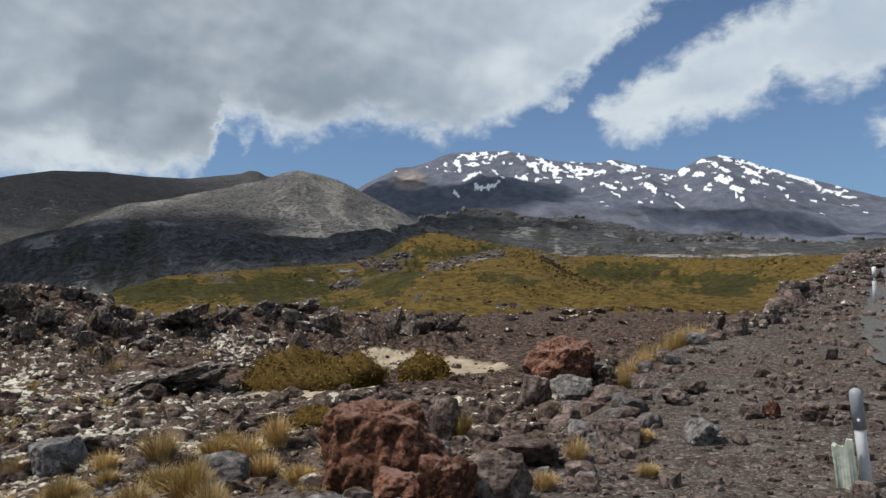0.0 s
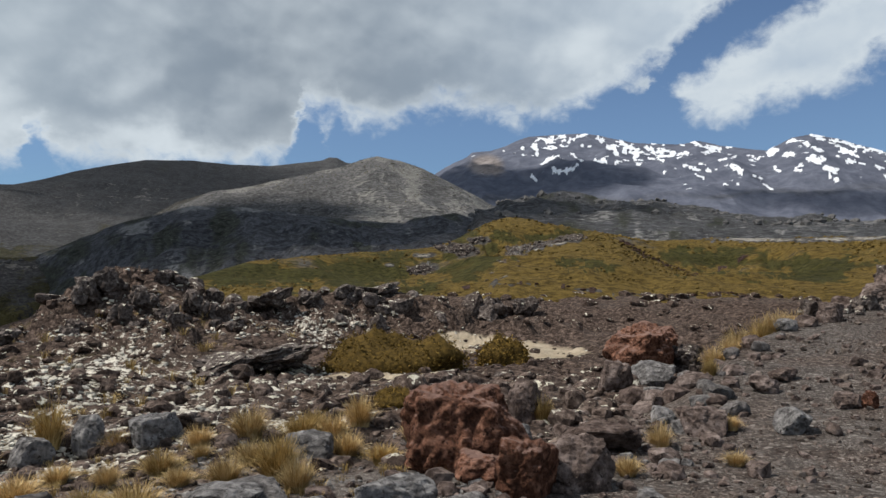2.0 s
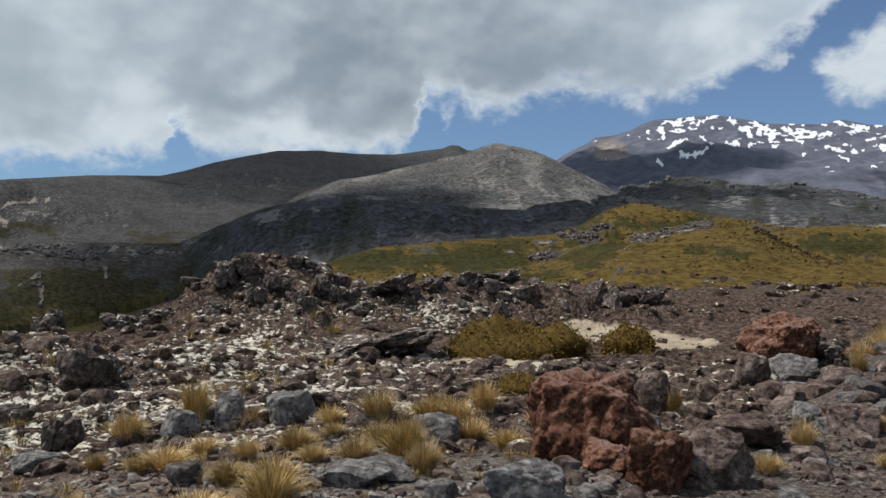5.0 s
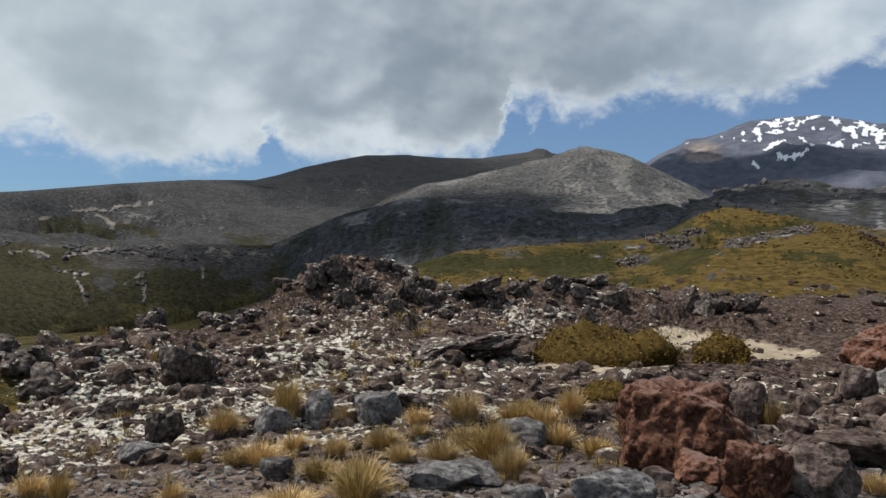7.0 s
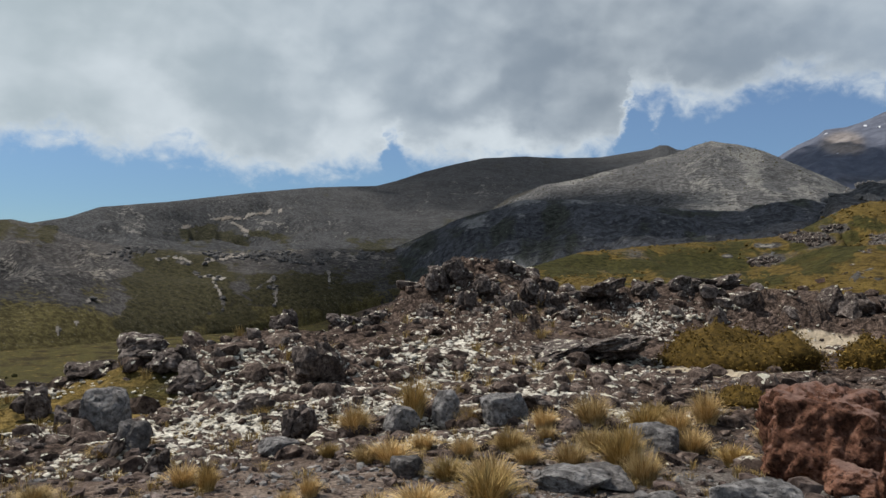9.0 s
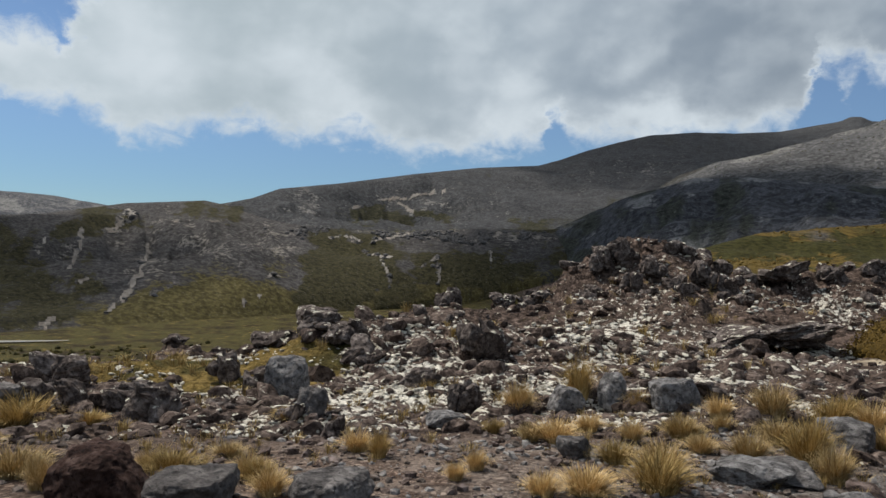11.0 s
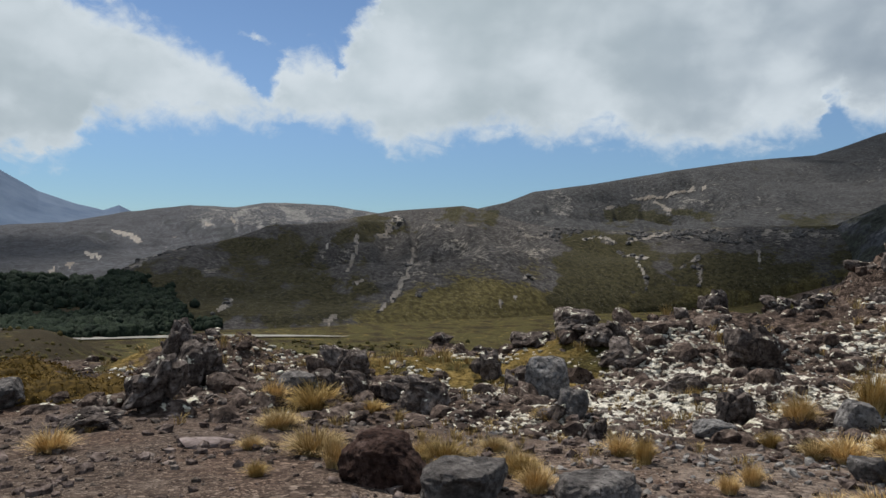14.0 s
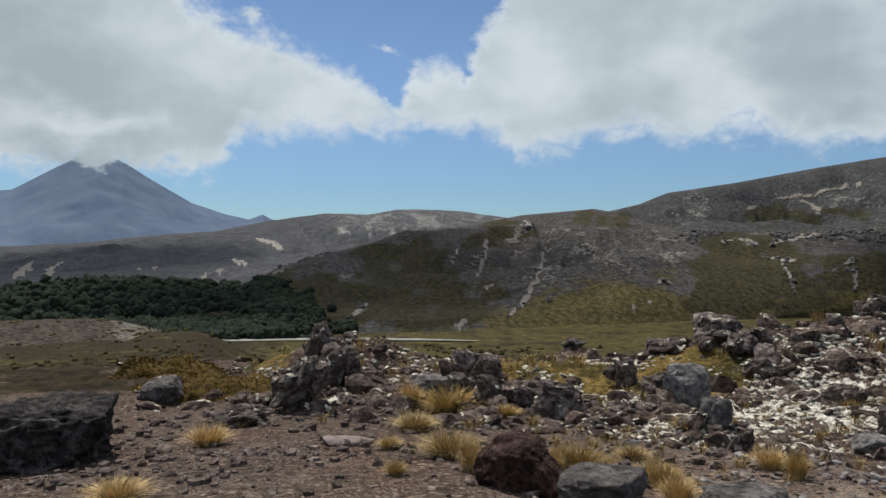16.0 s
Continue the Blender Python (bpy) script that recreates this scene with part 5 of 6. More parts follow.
    p.nt.links.new(clear.outputs[0], mix.inputs[1]), p.nt.links.new(p.face.outputs[0], mix.inputs[2])
    p.nt.links.new(mix.outputs[0], p.nt.nodes["Material Output"].inputs[0])
    return p.m


THICK_CLOUD, THIN_CLOUD = cloud_paint("thick_cloud", 0.8), cloud_paint("thin_cloud", 0.5)


def shade_cloud(bearing, distance, level, along, wide, deep, turn, seed, paint=None):
    """An unseen flat-bottomed cloud added on the sun's line to shade a stretch of land."""
    rng = np.random.default_rng(seed)
    b = radians(bearing)
    at = Vector((-math.sin(b) * distance, math.cos(b) * distance, level)) + heading(SUN_BEARING, SUN_HEIGHT) * along
    bm = bmesh.new()
    bmesh.ops.create_icosphere(bm, subdivisions=5, radius=1.0)
    v = np.array([p.co[:] for p in bm.verts])
    f = np.array([[p.index for p in q.verts] for q in bm.faces])
    bm.free()
    a = rough(v[:, 0] * 1.7 + seed, v[:, 1] * 1.7 - seed, 5, seed) + 0.6 * rough(v[:, 1] * 3 + seed, v[:, 2] * 3, 4, seed + 3)
    v = v * (1 + 0.22 * a)[:, None] * np.array([wide / 2, deep / 2, min(wide, deep) * 0.16])
    v[:, 2] = np.maximum(v[:, 2], -min(wide, deep) * 0.05)
    me = bpy.data.meshes.new("cloud")
    me.from_pydata(v.tolist(), [], f.tolist())
    me.materials.append(paint or THICK_CLOUD)
    for q in me.polygons:
        q.use_smooth = True
    ob = new("cloud", me)
    ob.matrix_world = Matrix.Translation(at) @ pose(0, 0, 0, 0, 0, turn)
    return tagged(ob, "unseen cloud added above the view to shade the hills", "cloud", "clouds")


shade_cloud(17, 400, 15, 470, 470, 340, 20, 1)
shade_cloud(22, 610, 40, 520, 250, 180, 25, 5)
shade_cloud(26, 1180, 130, 620, 560, 760, 27, 11, THIN_CLOUD)
shade_cloud(34.5, 400, -12, 470, 150, 260, 30, 7, THIN_CLOUD)
shade_cloud(97, 1150, 10, 900, 520, 900, 96, 14, THIN_CLOUD)
shade_cloud(78, 400, -20, 520, 300, 240, 78, 13, THIN_CLOUD)
shade_cloud(4.8, 2850, 350, 1500, 600, 1000, 0, 8)
shade_cloud(-3.5, 2620, 310, 1500, 800, 520, 0, 3)
shade_cloud(-24, 2500, 250, 1500, 800, 200, -15, 4, THIN_CLOUD)

# ---------------------------------------------------------------- stones, plants and posts
# things on the ground: kind, bearing, distance, width, height
VERGE = [
    ("red", 4.5, 8.24, 1.44, 1.04), ("red", -0.3, 6.98, 0.60, 0.60), ("red", 3.2, 7.48, 0.58, 0.35), ("grey", 10.2, 6.25, 0.68, 0.40),
    ("grey", 16.0, 8.76, 0.67, 0.37), ("grey", 20.5, 7.11, 0.77, 0.22), ("brown", -5.4, 9.02, 0.97, 0.42), ("brown", -4.1, 7.33, 0.69, 0.54),
    ("red", -8.7, 20.92, 1.98, 1.27), ("grey", -9.4, 17.65, 1.05, 0.60), ("brown", -6.9, 15.42, 0.73, 0.61), ("grey", 0.8, 9.70, 0.52, 0.34),
    ("grey", 3.0, 9.29, 0.50, 0.29), ("brown", -0.1, 11.35, 0.52, 0.69), ("grey", -18.8, 10.04, 0.45, 0.32), 
]
VERGE_FAR = [
    ("brown", -18.2, 12.77, 0.44, 0.21),
    ("brown", -17.0, 11.94, 0.44, 0.27), ("brown", -22.1, 11.33, 0.39, 0.21), ("red", -23.4, 11.33, 0.22, 0.24), ("brown", -25.8, 11.40, 0.48, 0.24),
    ("brown", -21.4, 9.97, 0.21, 0.14), ("brown", -13.0, 9.80, 0.56, 0.34), ("grey", -10.0, 13.61, 0.62, 0.36), ("brown", -24.0, 22.60, 0.77, 0.44),
    ("lava", -20.0, 19.2, 0.52, 0.55), ("brown", -21.2, 18.64, 0.62, 0.46), ("lava", -11.9, 21.0, 1.0, 0.8), ("lava", -23.4, 20.61, 0.68, 0.40),
    ("lava", -25.0, 25.0, 1.0, 0.7), ("brown", -26.3, 27.92, 0.93, 0.51), ("brown", -28.0, 30.54, 0.78, 0.41), ("lava", -12.6, 14.9, 0.5, 0.42),
]
FIELD = [
    ("lava", 19.9, 19.83, 3.2, 0.72), ("lava", 30.0, 30.50, 1.61, 1.26), ("lava", 31.3, 30.38, 1.60, 1.14), ("lava", 24.2, 29.27, 1.45, 1.10),
    ("lava", 27.7, 29.65, 1.56, 0.89), ("lava", 29.2, 29.12, 1.32, 0.88), ("lava", 32.1, 29.01, 1.31, 0.87), ("lava", 18.9, 32.77, 2.72, 1.04),
    ("lava", 10.6, 34.93, 3.42, 1.00), ("lava", 13.1, 33.87, 2.04, 0.77), ("lava", 15.9, 33.53, 1.77, 0.76), ("lava", 40.5, 15.66, 1.07, 0.89),
    ("lava", 2.8, 34.01, 3.08, 1.41), ("lava", -0.3, 44.46, 2.35, 1.34), ("lava", 42.9, 24.0, 0.9, 0.72), ("lava", 38.7, 25.30, 0.96, 0.57),
    ("lava", 36.5, 25.15, 1.14, 0.57), ("lava", 26.2, 28.89, 1.31, 0.76), ("lava", 22.3, 29.23, 1.32, 0.88),
]
LEFT = [
    ("grey", 55.1, 11.97, 0.70, 0.66), ("grey", 53.5, 9.86, 0.42, 0.40), ("lava", 59.5, 15.13, 0.69, 0.62), ("lava", 52.4, 17.48, 1.25, 0.55),
    ("lava", 55.7, 17.82, 1.21, 0.46), ("lava", 50.5, 16.54, 1.00, 0.48), ("lava", 52.0, 8.76, 0.30, 0.37), ("lava", 62.7, 20.2, 0.70, 0.24),
    ("lava", 59.4, 20.3, 1.08, 0.55), ("block", 101.0, 8.7, 1.6, 0.74), ("lava", 80.3, 14.59, 0.99, 1.27), ("lava", 83.5, 11.72, 0.93, 0.84),
    ("lava", 81.6, 19.83, 1.05, 0.90), ("lava", 70.1, 15.62, 1.01, 0.71), ("lava", 69.6, 11.75, 0.55, 0.49), ("lava", 72.2, 12.40, 0.85, 0.47),
    ("grey", 73.7, 12.25, 0.65, 0.37), ("grey", 93.0, 14.80, 0.84, 0.47), ("lava", 87.7, 10.50, 0.85, 0.30), ("slab", 80.3, 8.38, 0.56, 0.11),
    ("maroon", 67.9, 6.06, 0.76, 0.44), ("grey", 62.1, 5.67, 0.66, 0.33), ("lava", 64.5, 10.54, 0.76, 0.48), ("lava", 57.0, 12.71, 0.58, 0.48),
]
LEFT_NEAR = [
    ("grey", 52.3, 5.63, 0.63, 0.26), ("grey", 34.5, 10.04, 0.50, 0.38), ("grey", 31.1, 10.68, 0.39, 0.47), ("grey", 26.8, 10.50, 0.68, 0.40),
    ("grey", 34.4, 7.24, 0.34, 0.23), ("lava", 42.0, 10.30, 0.49, 0.47), ("grey", 43.6, 8.86, 0.47, 0.20), ("lava", 24.0, 11.03, 0.50, 0.29),
    ("lava", 65.7, 11.50, 0.78, 0.39), ("lava", 55.1, 9.67, 0.44, 0.26), ("grey", 22.1, 6.89, 0.69, 0.24), ("lava", 45.3, 12.30, 0.74, 0.37),
    ("lava", 49.4, 15.72, 0.95, 0.54), ("lava", 52.8, 17.05, 0.90, 0.40),
]
TUFTS = [
    (20.4, 9.43, 0.65, 0.49), (16.6, 9.78, 0.60, 0.46), (14.3, 9.72, 0.52, 0.43), (12.3, 10.03, 0.54, 0.54),
    (33.5, 10.84, 0.58, 0.79), (29.3, 10.52, 0.48, 0.34), (35.5, 7.97, 0.59, 0.34), (37.8, 10.00, 0.46, 0.50),
    (26.4, 8.36, 0.52, 0.32), (20.2, 8.44, 0.58, 0.32), (18.1, 7.88, 0.43, 0.58), (22.1, 7.72, 0.48, 0.36),
    (28.2, 6.77, 0.58, 0.40), (31.3, 7.10, 0.50, 0.28), (23.7, 8.74, 0.34, 0.21), (13.4, 9.10, 0.56, 0.43),
    (-1.5, 11.23, 0.45, 0.50), (-9.9, 9.05, 0.38, 0.43), (-7.6, 7.83, 0.36, 0.25), (-13.4, 13.08, 0.26, 0.38),
    (-15.1, 8.61, 0.33, 0.20), (-14.8, 9.97, 0.32, 0.23), (10.6, 8.56, 0.48, 0.30), (8.3, 9.40, 0.40, 0.36), (33.0, 8.72, 0.42, 0.28), (39.9, 8.56, 0.34, 0.22),
    (25.3, 7.84, 0.40, 0.25), (17.0, 7.25, 0.45, 0.42), (15.6, 10.6, 0.50, 0.42),
]
TUFTS_VERGE = [
    (-13.8, 14.75, 0.60, 0.55), (-15.3, 16.4, 0.78, 0.72), (-17.0, 17.5, 0.92, 0.86), (-18.5, 18.6, 1.0, 0.84),
    (-20.0, 19.9, 1.08, 0.72), (-21.9, 21.8, 1.05, 0.66), (-17.9, 17.6, 0.8, 0.66), (-22.7, 23.0, 1.06, 0.62),
    (-13.6, 13.0, 0.26, 0.36), (-19.3, 19.2, 1.0, 0.76), (-21.1, 20.9, 0.85, 0.62), (-16.1, 16.9, 0.62, 0.5), (-15.0, 15.4, 0.5, 0.4),
]
TUFTS_LEFT = [
    (50.3, 7.45, 0.40, 0.27), (48.7, 7.10, 0.27, 0.33), (41.6, 6.58, 0.26, 0.24), (43.2, 6.23, 0.24, 0.19),
    (63.3, 6.92, 0.53, 0.26), (64.8, 7.10, 0.32, 0.24), (58.3, 6.49, 0.40, 0.26), (72.2, 11.62, 1.19, 0.48),
    (75.4, 11.75, 0.53, 0.44), (75.2, 9.29, 0.63, 0.29), (68.3, 10.61, 0.50, 0.21), (72.9, 7.44, 0.68, 0.34),
    (71.6, 6.73, 0.26, 0.38), (55.1, 9.73, 0.52, 0.22), (37.3, 8.00, 0.38, 0.26), (38.1, 9.95, 0.53, 0.54),
    (26.5, 8.33, 0.46, 0.31), (23.9, 9.16, 0.43, 0.33), (30.0, 8.06, 0.37, 0.31), (28.5, 6.24, 0.63, 0.41),
    (33.6, 6.01, 0.56, 0.28),
]
TUFTS_FAR_LEFT = [
    (96.2, 6.38, 0.53, 0.20), (72.7, 11.26, 0.68, 0.38), (75.0, 9.58, 0.51, 0.22), (59.5, 7.53, 0.40, 0.18),
    (57.5, 6.30, 0.39, 0.24), (77.3, 7.92, 0.33, 0.18), (90.1, 8.82, 0.57, 0.30), (77.1, 6.52, 0.25, 0.16),
    (70.8, 6.62, 0.30, 0.30), (36.9, 5.85, 0.36, 0.24), (18.5, 7.74, 0.60, 0.54), (52.2, 5.94, 0.27, 0.18),
    (56.8, 5.85, 0.36, 0.27),
]
BUSHES = [
    (9.3, 20.43, 4.27, 1.16), (1.4, 22.5, 1.55, 0.90), (9.5, 13.06, 0.90, 0.36), (88.3, 15.2, 2.5, 0.62),
    (91.3, 18.35, 1.94, 0.42), (92.2, 22.6, 2.8, 0.5), (94.4, 25.0, 1.3, 0.6),
]

def ball(level):
    bm = bmesh.new()
    bmesh.ops.create_icosphere(bm, subdivisions=level, radius=1.0)
    v = np.array([p.co[:] for p in bm.verts])
    f = np.array([[p.index for p in q.verts] for q in bm.faces])
    bm.free()
    return v, f


BALLS = {k: ball(k) for k in (1, 2, 3, 4, 5, 6)}


def wobble(v, scale, seed, octaves=3):
    """Noise in space on points v."""
    total, amp = 0.0, 1.0
    for k in range(octaves):
        total = total + amp * grain3(v * scale * 2 ** k + (seed % 97) * 1.37 + k * 5.1, seed + k)
        amp *= 0.5
    return total


def stone(seed, level=3, cuts=12, sharp=1.0, lumps=0.12, pits=0.05, block=1.0):
    """A broken block: a ball cut by planes, then roughened. Fits a box of about two units."""
    rng = np.random.default_rng(seed)
    v, f = BALLS[level]
    v = v.copy()
    n = rng.normal(size=(cuts, 3))
    n /= np.linalg.norm(n, axis=1)[:, None]
    n[0], n[1] = (0.06, -0.06, 0.996), (0, 0, -1)
    h = rng.uniform(0.55, 0.92, cuts)
    h[0] = rng.uniform(0.6, 0.85) if cuts != 11 else 0.9
    dots = v @ n.T
    reach = np.where(dots > 0.05, h / np.maximum(dots, 0.05), 9.0).min(1)
    r = 1 + (np.minimum(reach, 1.25) - 1) * sharp
    r = r * (1 + lumps * wobble(v, 1.6, seed, 3) + pits * wobble(v, 5.5, seed + 5, 3 if level > 2 else 1))
    if level > 2:
        r = r - pits * 0.9 * np.abs(wobble(v, 3.1, seed + 9, 2))
    v = v * r[:, None]
    v = np.sign(v) * np.abs(v) ** block
    v -= (v.max(0) + v.min(0)) / 2
    return v / (v.max(0) - v.min(0)) * 2, f


def soup(parts):
    """Many pieces joined into one mesh's arrays."""
    vs, fs, k = [], [], 0
    for v, f in parts:
        vs.append(v), fs.append(f + k)
        k += len(v)
    return np.concatenate(vs), np.concatenate(fs)


KINDS = {
    "red": (RED, "rough red scoria boulder on the gravel verge", 11, 0.85, 0.16, 0.06),
    "grey": (GREY, "smooth blue-grey andesite boulder half sunk in gravel", 12, 0.95, 0.10, 0.045),
    "brown": (BROWN, "brown volcanic boulder on stony ground", 12, 0.95, 0.14, 0.07),
    "lava": (LAVA, "jagged dark lava rock with specks of lichen", 16, 0.95, 0.20, 0.09),
    "block": (CHAR, "massive dark lava boulder on bare gravel", 14, 0.95, 0.14, 0.09),
    "maroon": (MAROON, "dark maroon basalt boulder on the gravel", 12, 0.95, 0.12, 0.06),
    "slab": (SLAB, "flat pale pinkish stone slab on gravel", 9, 1.0, 0.05, 0.02),
}
ROCKS = []


def boulder(kind, bearing, distance, width, height, seed):
    paint, label, cuts, sharp, lumps, pits = KINDS[kind]
    if distance > 26:
        width, height = width * 0.7, height * 0.8
    height = max(0.5 * height, height - 0.57 * width / distance)
    big = width / distance > 0.06
    v, f = stone(seed, 6 if width / distance > 0.15 else 5 if big else 4, cuts, sharp, lumps, pits, {"red": 1.04, "brown": 0.85, "grey": 0.9, "slab": 0.8}.get(kind, 0.85))
    if kind == "red" and width > 1:
        v, f = stone(seed, 6, 8, 0.62, 0.17, 0.08, 0.94)
    rng = np.random.default_rng(seed + 1)
    if kind == "lava" and width / distance > 0.03:
        # a jagged pile: chunks leaning on one another
        chunks = []
        for j in range(5):
            w, g = stone(seed * 7 + j, 4 if width / distance > 0.08 else 3, cuts, 1.0, 0.20, 0.11, 0.92)
            q, lean = rng.uniform(0.4, 0.75), rng.normal(0, 0.3, 2)
            w = w * q * np.array([1.0, 1.0, rng.uniform(0.7, 1.3)])
            w = w + np.stack([lean[0] * w[:, 2], lean[1] * w[:, 2], 0 * w[:, 2]], -1)
            chunks.append((w + np.array([rng.uniform(-0.75, 0.75), rng.uniform(-0.5, 0.5), -0.9 + q * rng.uniform(0.6, 1.6)]), g))
        x, y = place(bearing, distance)
        base = new("lava_outcrop")
        base.matrix_world = pose(float(x), float(y), float(ground(x, y)), 0, 0, bearing)
        tagged(base, "jagged outcrop of dark lava blocks with lichen specks", "outcrop", "lava outcrops")
        height = min(height, 0.9 * width)
        both = np.concatenate([w for w, g in chunks])
        low, reach = both.min(0), both.max(0) - both.min(0)
        for w, g in chunks:
            w = ((w - low) / reach - np.array([0.5, 0.5, 0.2])) * np.array([width, width * 0.85, height * 1.25])
            new("block", mesh_of("block", w, g, paint, False)).parent = base
        ROCKS.append((float(x), float(y), width / 2))
        return base
    deep = width * rng.uniform(0.75, 1.0)
    turn = rng.uniform(-0.5, 0.5)
    c, s = math.cos(turn), math.sin(turn)
    v = np.stack([v[:, 0] * c - v[:, 1] * s, v[:, 0] * s + v[:, 1] * c, v[:, 2]], -1)
    v /= (v.max(0) - v.min(0)) / 2
    full = height * 1.25
    v = v * np.array([width / 2, deep / 2, full / 2])
    v[:, 2] += full / 2 - height * 0.25
    x, y = place(bearing, distance)
    ob = new("boulder", mesh_of("boulder", v, f, paint, False))
    ob.matrix_world = pose(float(x), float(y), float(ground(x, y)), 0, 0, bearing)
    ROCKS.append((float(x), float(y), max(width, deep) / 2))
    return tagged(ob, label, "boulder", {"lava": "lava rocks", "red": "red boulders"}.get(kind, "loose boulders"))


for k, row in enumerate(VERGE + VERGE_FAR + FIELD + LEFT + LEFT_NEAR):
    boulder(*row, 300 + k)


# --- rubble: lava chunks too many to count
def scatter(count, near, far, left, right, keep, seed):
    """Random places, even in bearing and in the logarithm of distance, kept where keep(x, y, bearing, distance) is above chance."""
    rng = np.random.default_rng(seed)
    b = rng.uniform(right, left, count)
    r = np.exp(rng.uniform(math.log(near), math.log(far), count))
    x, y = place(b, r)
    ok = rng.uniform(0, 1, count) < keep(x, y, b, r)
    return x[ok], y[ok], r[ok], rng


def heap(name, label, category, paint, x, y, r, rng, low, high, level, flat=(0.5, 0.9), lift=0.0, cuts=9, lumps=0.15, pits=0.08, cap=9.0, power=2.5, kinds=14):
    shapes = [stone(900 + 31 * k + len(name), level, cuts, 0.9, lumps, pits) for k in range(kinds)]
    z = ground(x, y)
    parts = []
    size = r * (low + (high - low) * rng.uniform(0, 1, len(x)) ** power)
    size = np.minimum(size, cap)
    turn, squash, pick = rng.uniform(0, 6.28, len(x)), rng.uniform(*flat, len(x)), rng.integers(0, kinds, len(x))
    tip, wide = rng.normal(0, 0.25, len(x)), rng.uniform(0.65, 1.35, len(x))
    for i in range(len(x)):
        v, f = shapes[pick[i]]
        s = size[i] / 2
        c, d = math.cos(turn[i]), math.sin(turn[i])
        q = v * (s * wide[i], s, s * squash[i])
        q = np.stack([q[:, 0], q[:, 1], q[:, 2] + tip[i] * q[:, 0]], -1)
        q = np.stack([q[:, 0] * c - q[:, 1] * d + x[i], q[:, 0] * d + q[:, 1] * c + y[i], q[:, 2] + z[i] + s * squash[i] * (0.35 + lift)], -1)
        parts.append((q, f))
    v, f = soup(parts)
    return tagged(new(name, mesh_of(name, v, f, paint, name == "lichen_cushions")), label, category, kind="stuff")


def lava_zone(x, y, b, r):
    out = edge_x(y) - x
    field = ease(out, 0.1, 1.4) * ease(r, 7.4, 9.0) * ease(b, 97, 88)
    field = field * (1 - 0.85 * np.exp(-((x - 0.3) / 3.0) ** 2 - ((y - 28.5) / 2.4) ** 2)) * (1 - 0.8 * np.exp(-((x + 3.0) / 2.6) ** 2 - ((y - 18.4) / 0.9) ** 2))
    field = field * (1 - 0.93 * np.exp(-((x + 14.6) / 2.2) ** 2 - ((y - 7.6) / 1.6) ** 2))
    field = field * (1 - ease(r, 26, 33) * ease(b, 32, 38))
    return field * np.clip(0.72 + 0.55 * rough(x / 2.0, y / 2.0, 3, 5), 0.12, 1)


def lichen_zone(x, y, b, r):
    patch = 0.02 + 0.9 * ease(rough(x / 1.3, y / 1.3, 4, 8, 0.7), 0.14, 0.55)
    return np.clip(lichen_spread(b, r) * patch, 0, 1) * ease(edge_x(y) - x, 0.1, 1.4)


def hummock_zone(x, y, b, r):
    z = -1.72 - 0.03 * np.minimum(r, 40) - 0.075 * ease(b, 22, 62) * np.clip(r - 6, 0, 20)
    return ease(ground(x, y) - z, 0.5, 1.6) * ease(r, 9, 11) * (r < 36) * (b > 5)


x, y, r, rng = scatter(2600, 7.8, 19, 97, -14, lava_zone, 1)
heap("lava_rubble", "dark broken lava rubble with cream lichen", "rubble", LICHEN_LAVA, x, y, r, rng, 0.010, 0.045, 2, pits=0.06, lumps=0.16, flat=(0.45, 0.9), lift=-0.3, cuts=14)
x, y, r, rng = scatter(2600, 10, 36, 92, 4, hummock_zone, 12)
heap("hummock_rubble", "piled dark lava blocks on the hummocks", "rubble", LAVA, x, y, r, rng, 0.004, 0.026, 2, pits=0.10, lumps=0.18, flat=(0.5, 1.0), lift=0.1, cuts=12)
x, y, r, rng = scatter(6500, 7.6, 19, 97, -14, lava_zone, 11)
heap("lava_rubble", "small dark lava rubble", "rubble", LAVA, x, y, r, rng, 0.003, 0.014, 2, lumps=0.14, pits=0.05, flat=(0.35, 0.75), lift=-0.25, cuts=9)
x, y, r, rng = scatter(6500, 17, 54, 97, -26, lava_zone, 2)
heap("lava_rubble", "dark broken lava rubble with cream lichen", "rubble", LICHEN_LAVA, x, y, r, rng, 0.003, 0.022, 2, lumps=0.16, pits=0.06, flat=(0.4, 0.8), lift=-0.2, cuts=9, power=3)
for many, near, far, level, seed in ((26000, 8.0, 12, 2, 3), (30000, 12, 20, 2, 33), (30000, 20, 36, 1, 34)):
    x, y, r, rng = scatter(many, near, far, 92, -2, lichen_zone, seed)
    heap("lichen_cushions", "cream white lichen cushions on lava rubble", "lichen", LICHEN, x, y, r, rng, 0.0025, 0.010, level, flat=(0.3, 0.6), lift=-0.1, cuts=4, lumps=0.45, pits=0.2, power=2.0)


# --- loose stones of the gravel verge and the bare pad
def gravel_zone(x, y, b, r):
    return np.clip(1 - lava_zone(x, y, b, r) * 1.4, 0, 1) * ((r < 26) | (x > edge_x(y))) * np.clip(0.55 + 0.6 * rough(x / 1.3, y / 1.3, 3, 15), 0.1, 1) * ((r < 12) | (b < -6))


x, y, r, rng = scatter(29000, 4.5, 48, 112, -42, gravel_zone, 4)
heap("gravel_stones", "scattered brown and grey volcanic stones", "stones", BROWN, x, y, r, rng, 0.0022, 0.020, 1, lift=-0.1, power=5.0)
x, y, r, rng = scatter(18000, 4.5, 24, 112, -42, gravel_zone, 5)
heap("gravel_stones", "scattered grey volcanic stones", "stones", PEBBLE, x, y, r, rng, 0.0022, 0.014, 1, lift=-0.1, power=5.5)


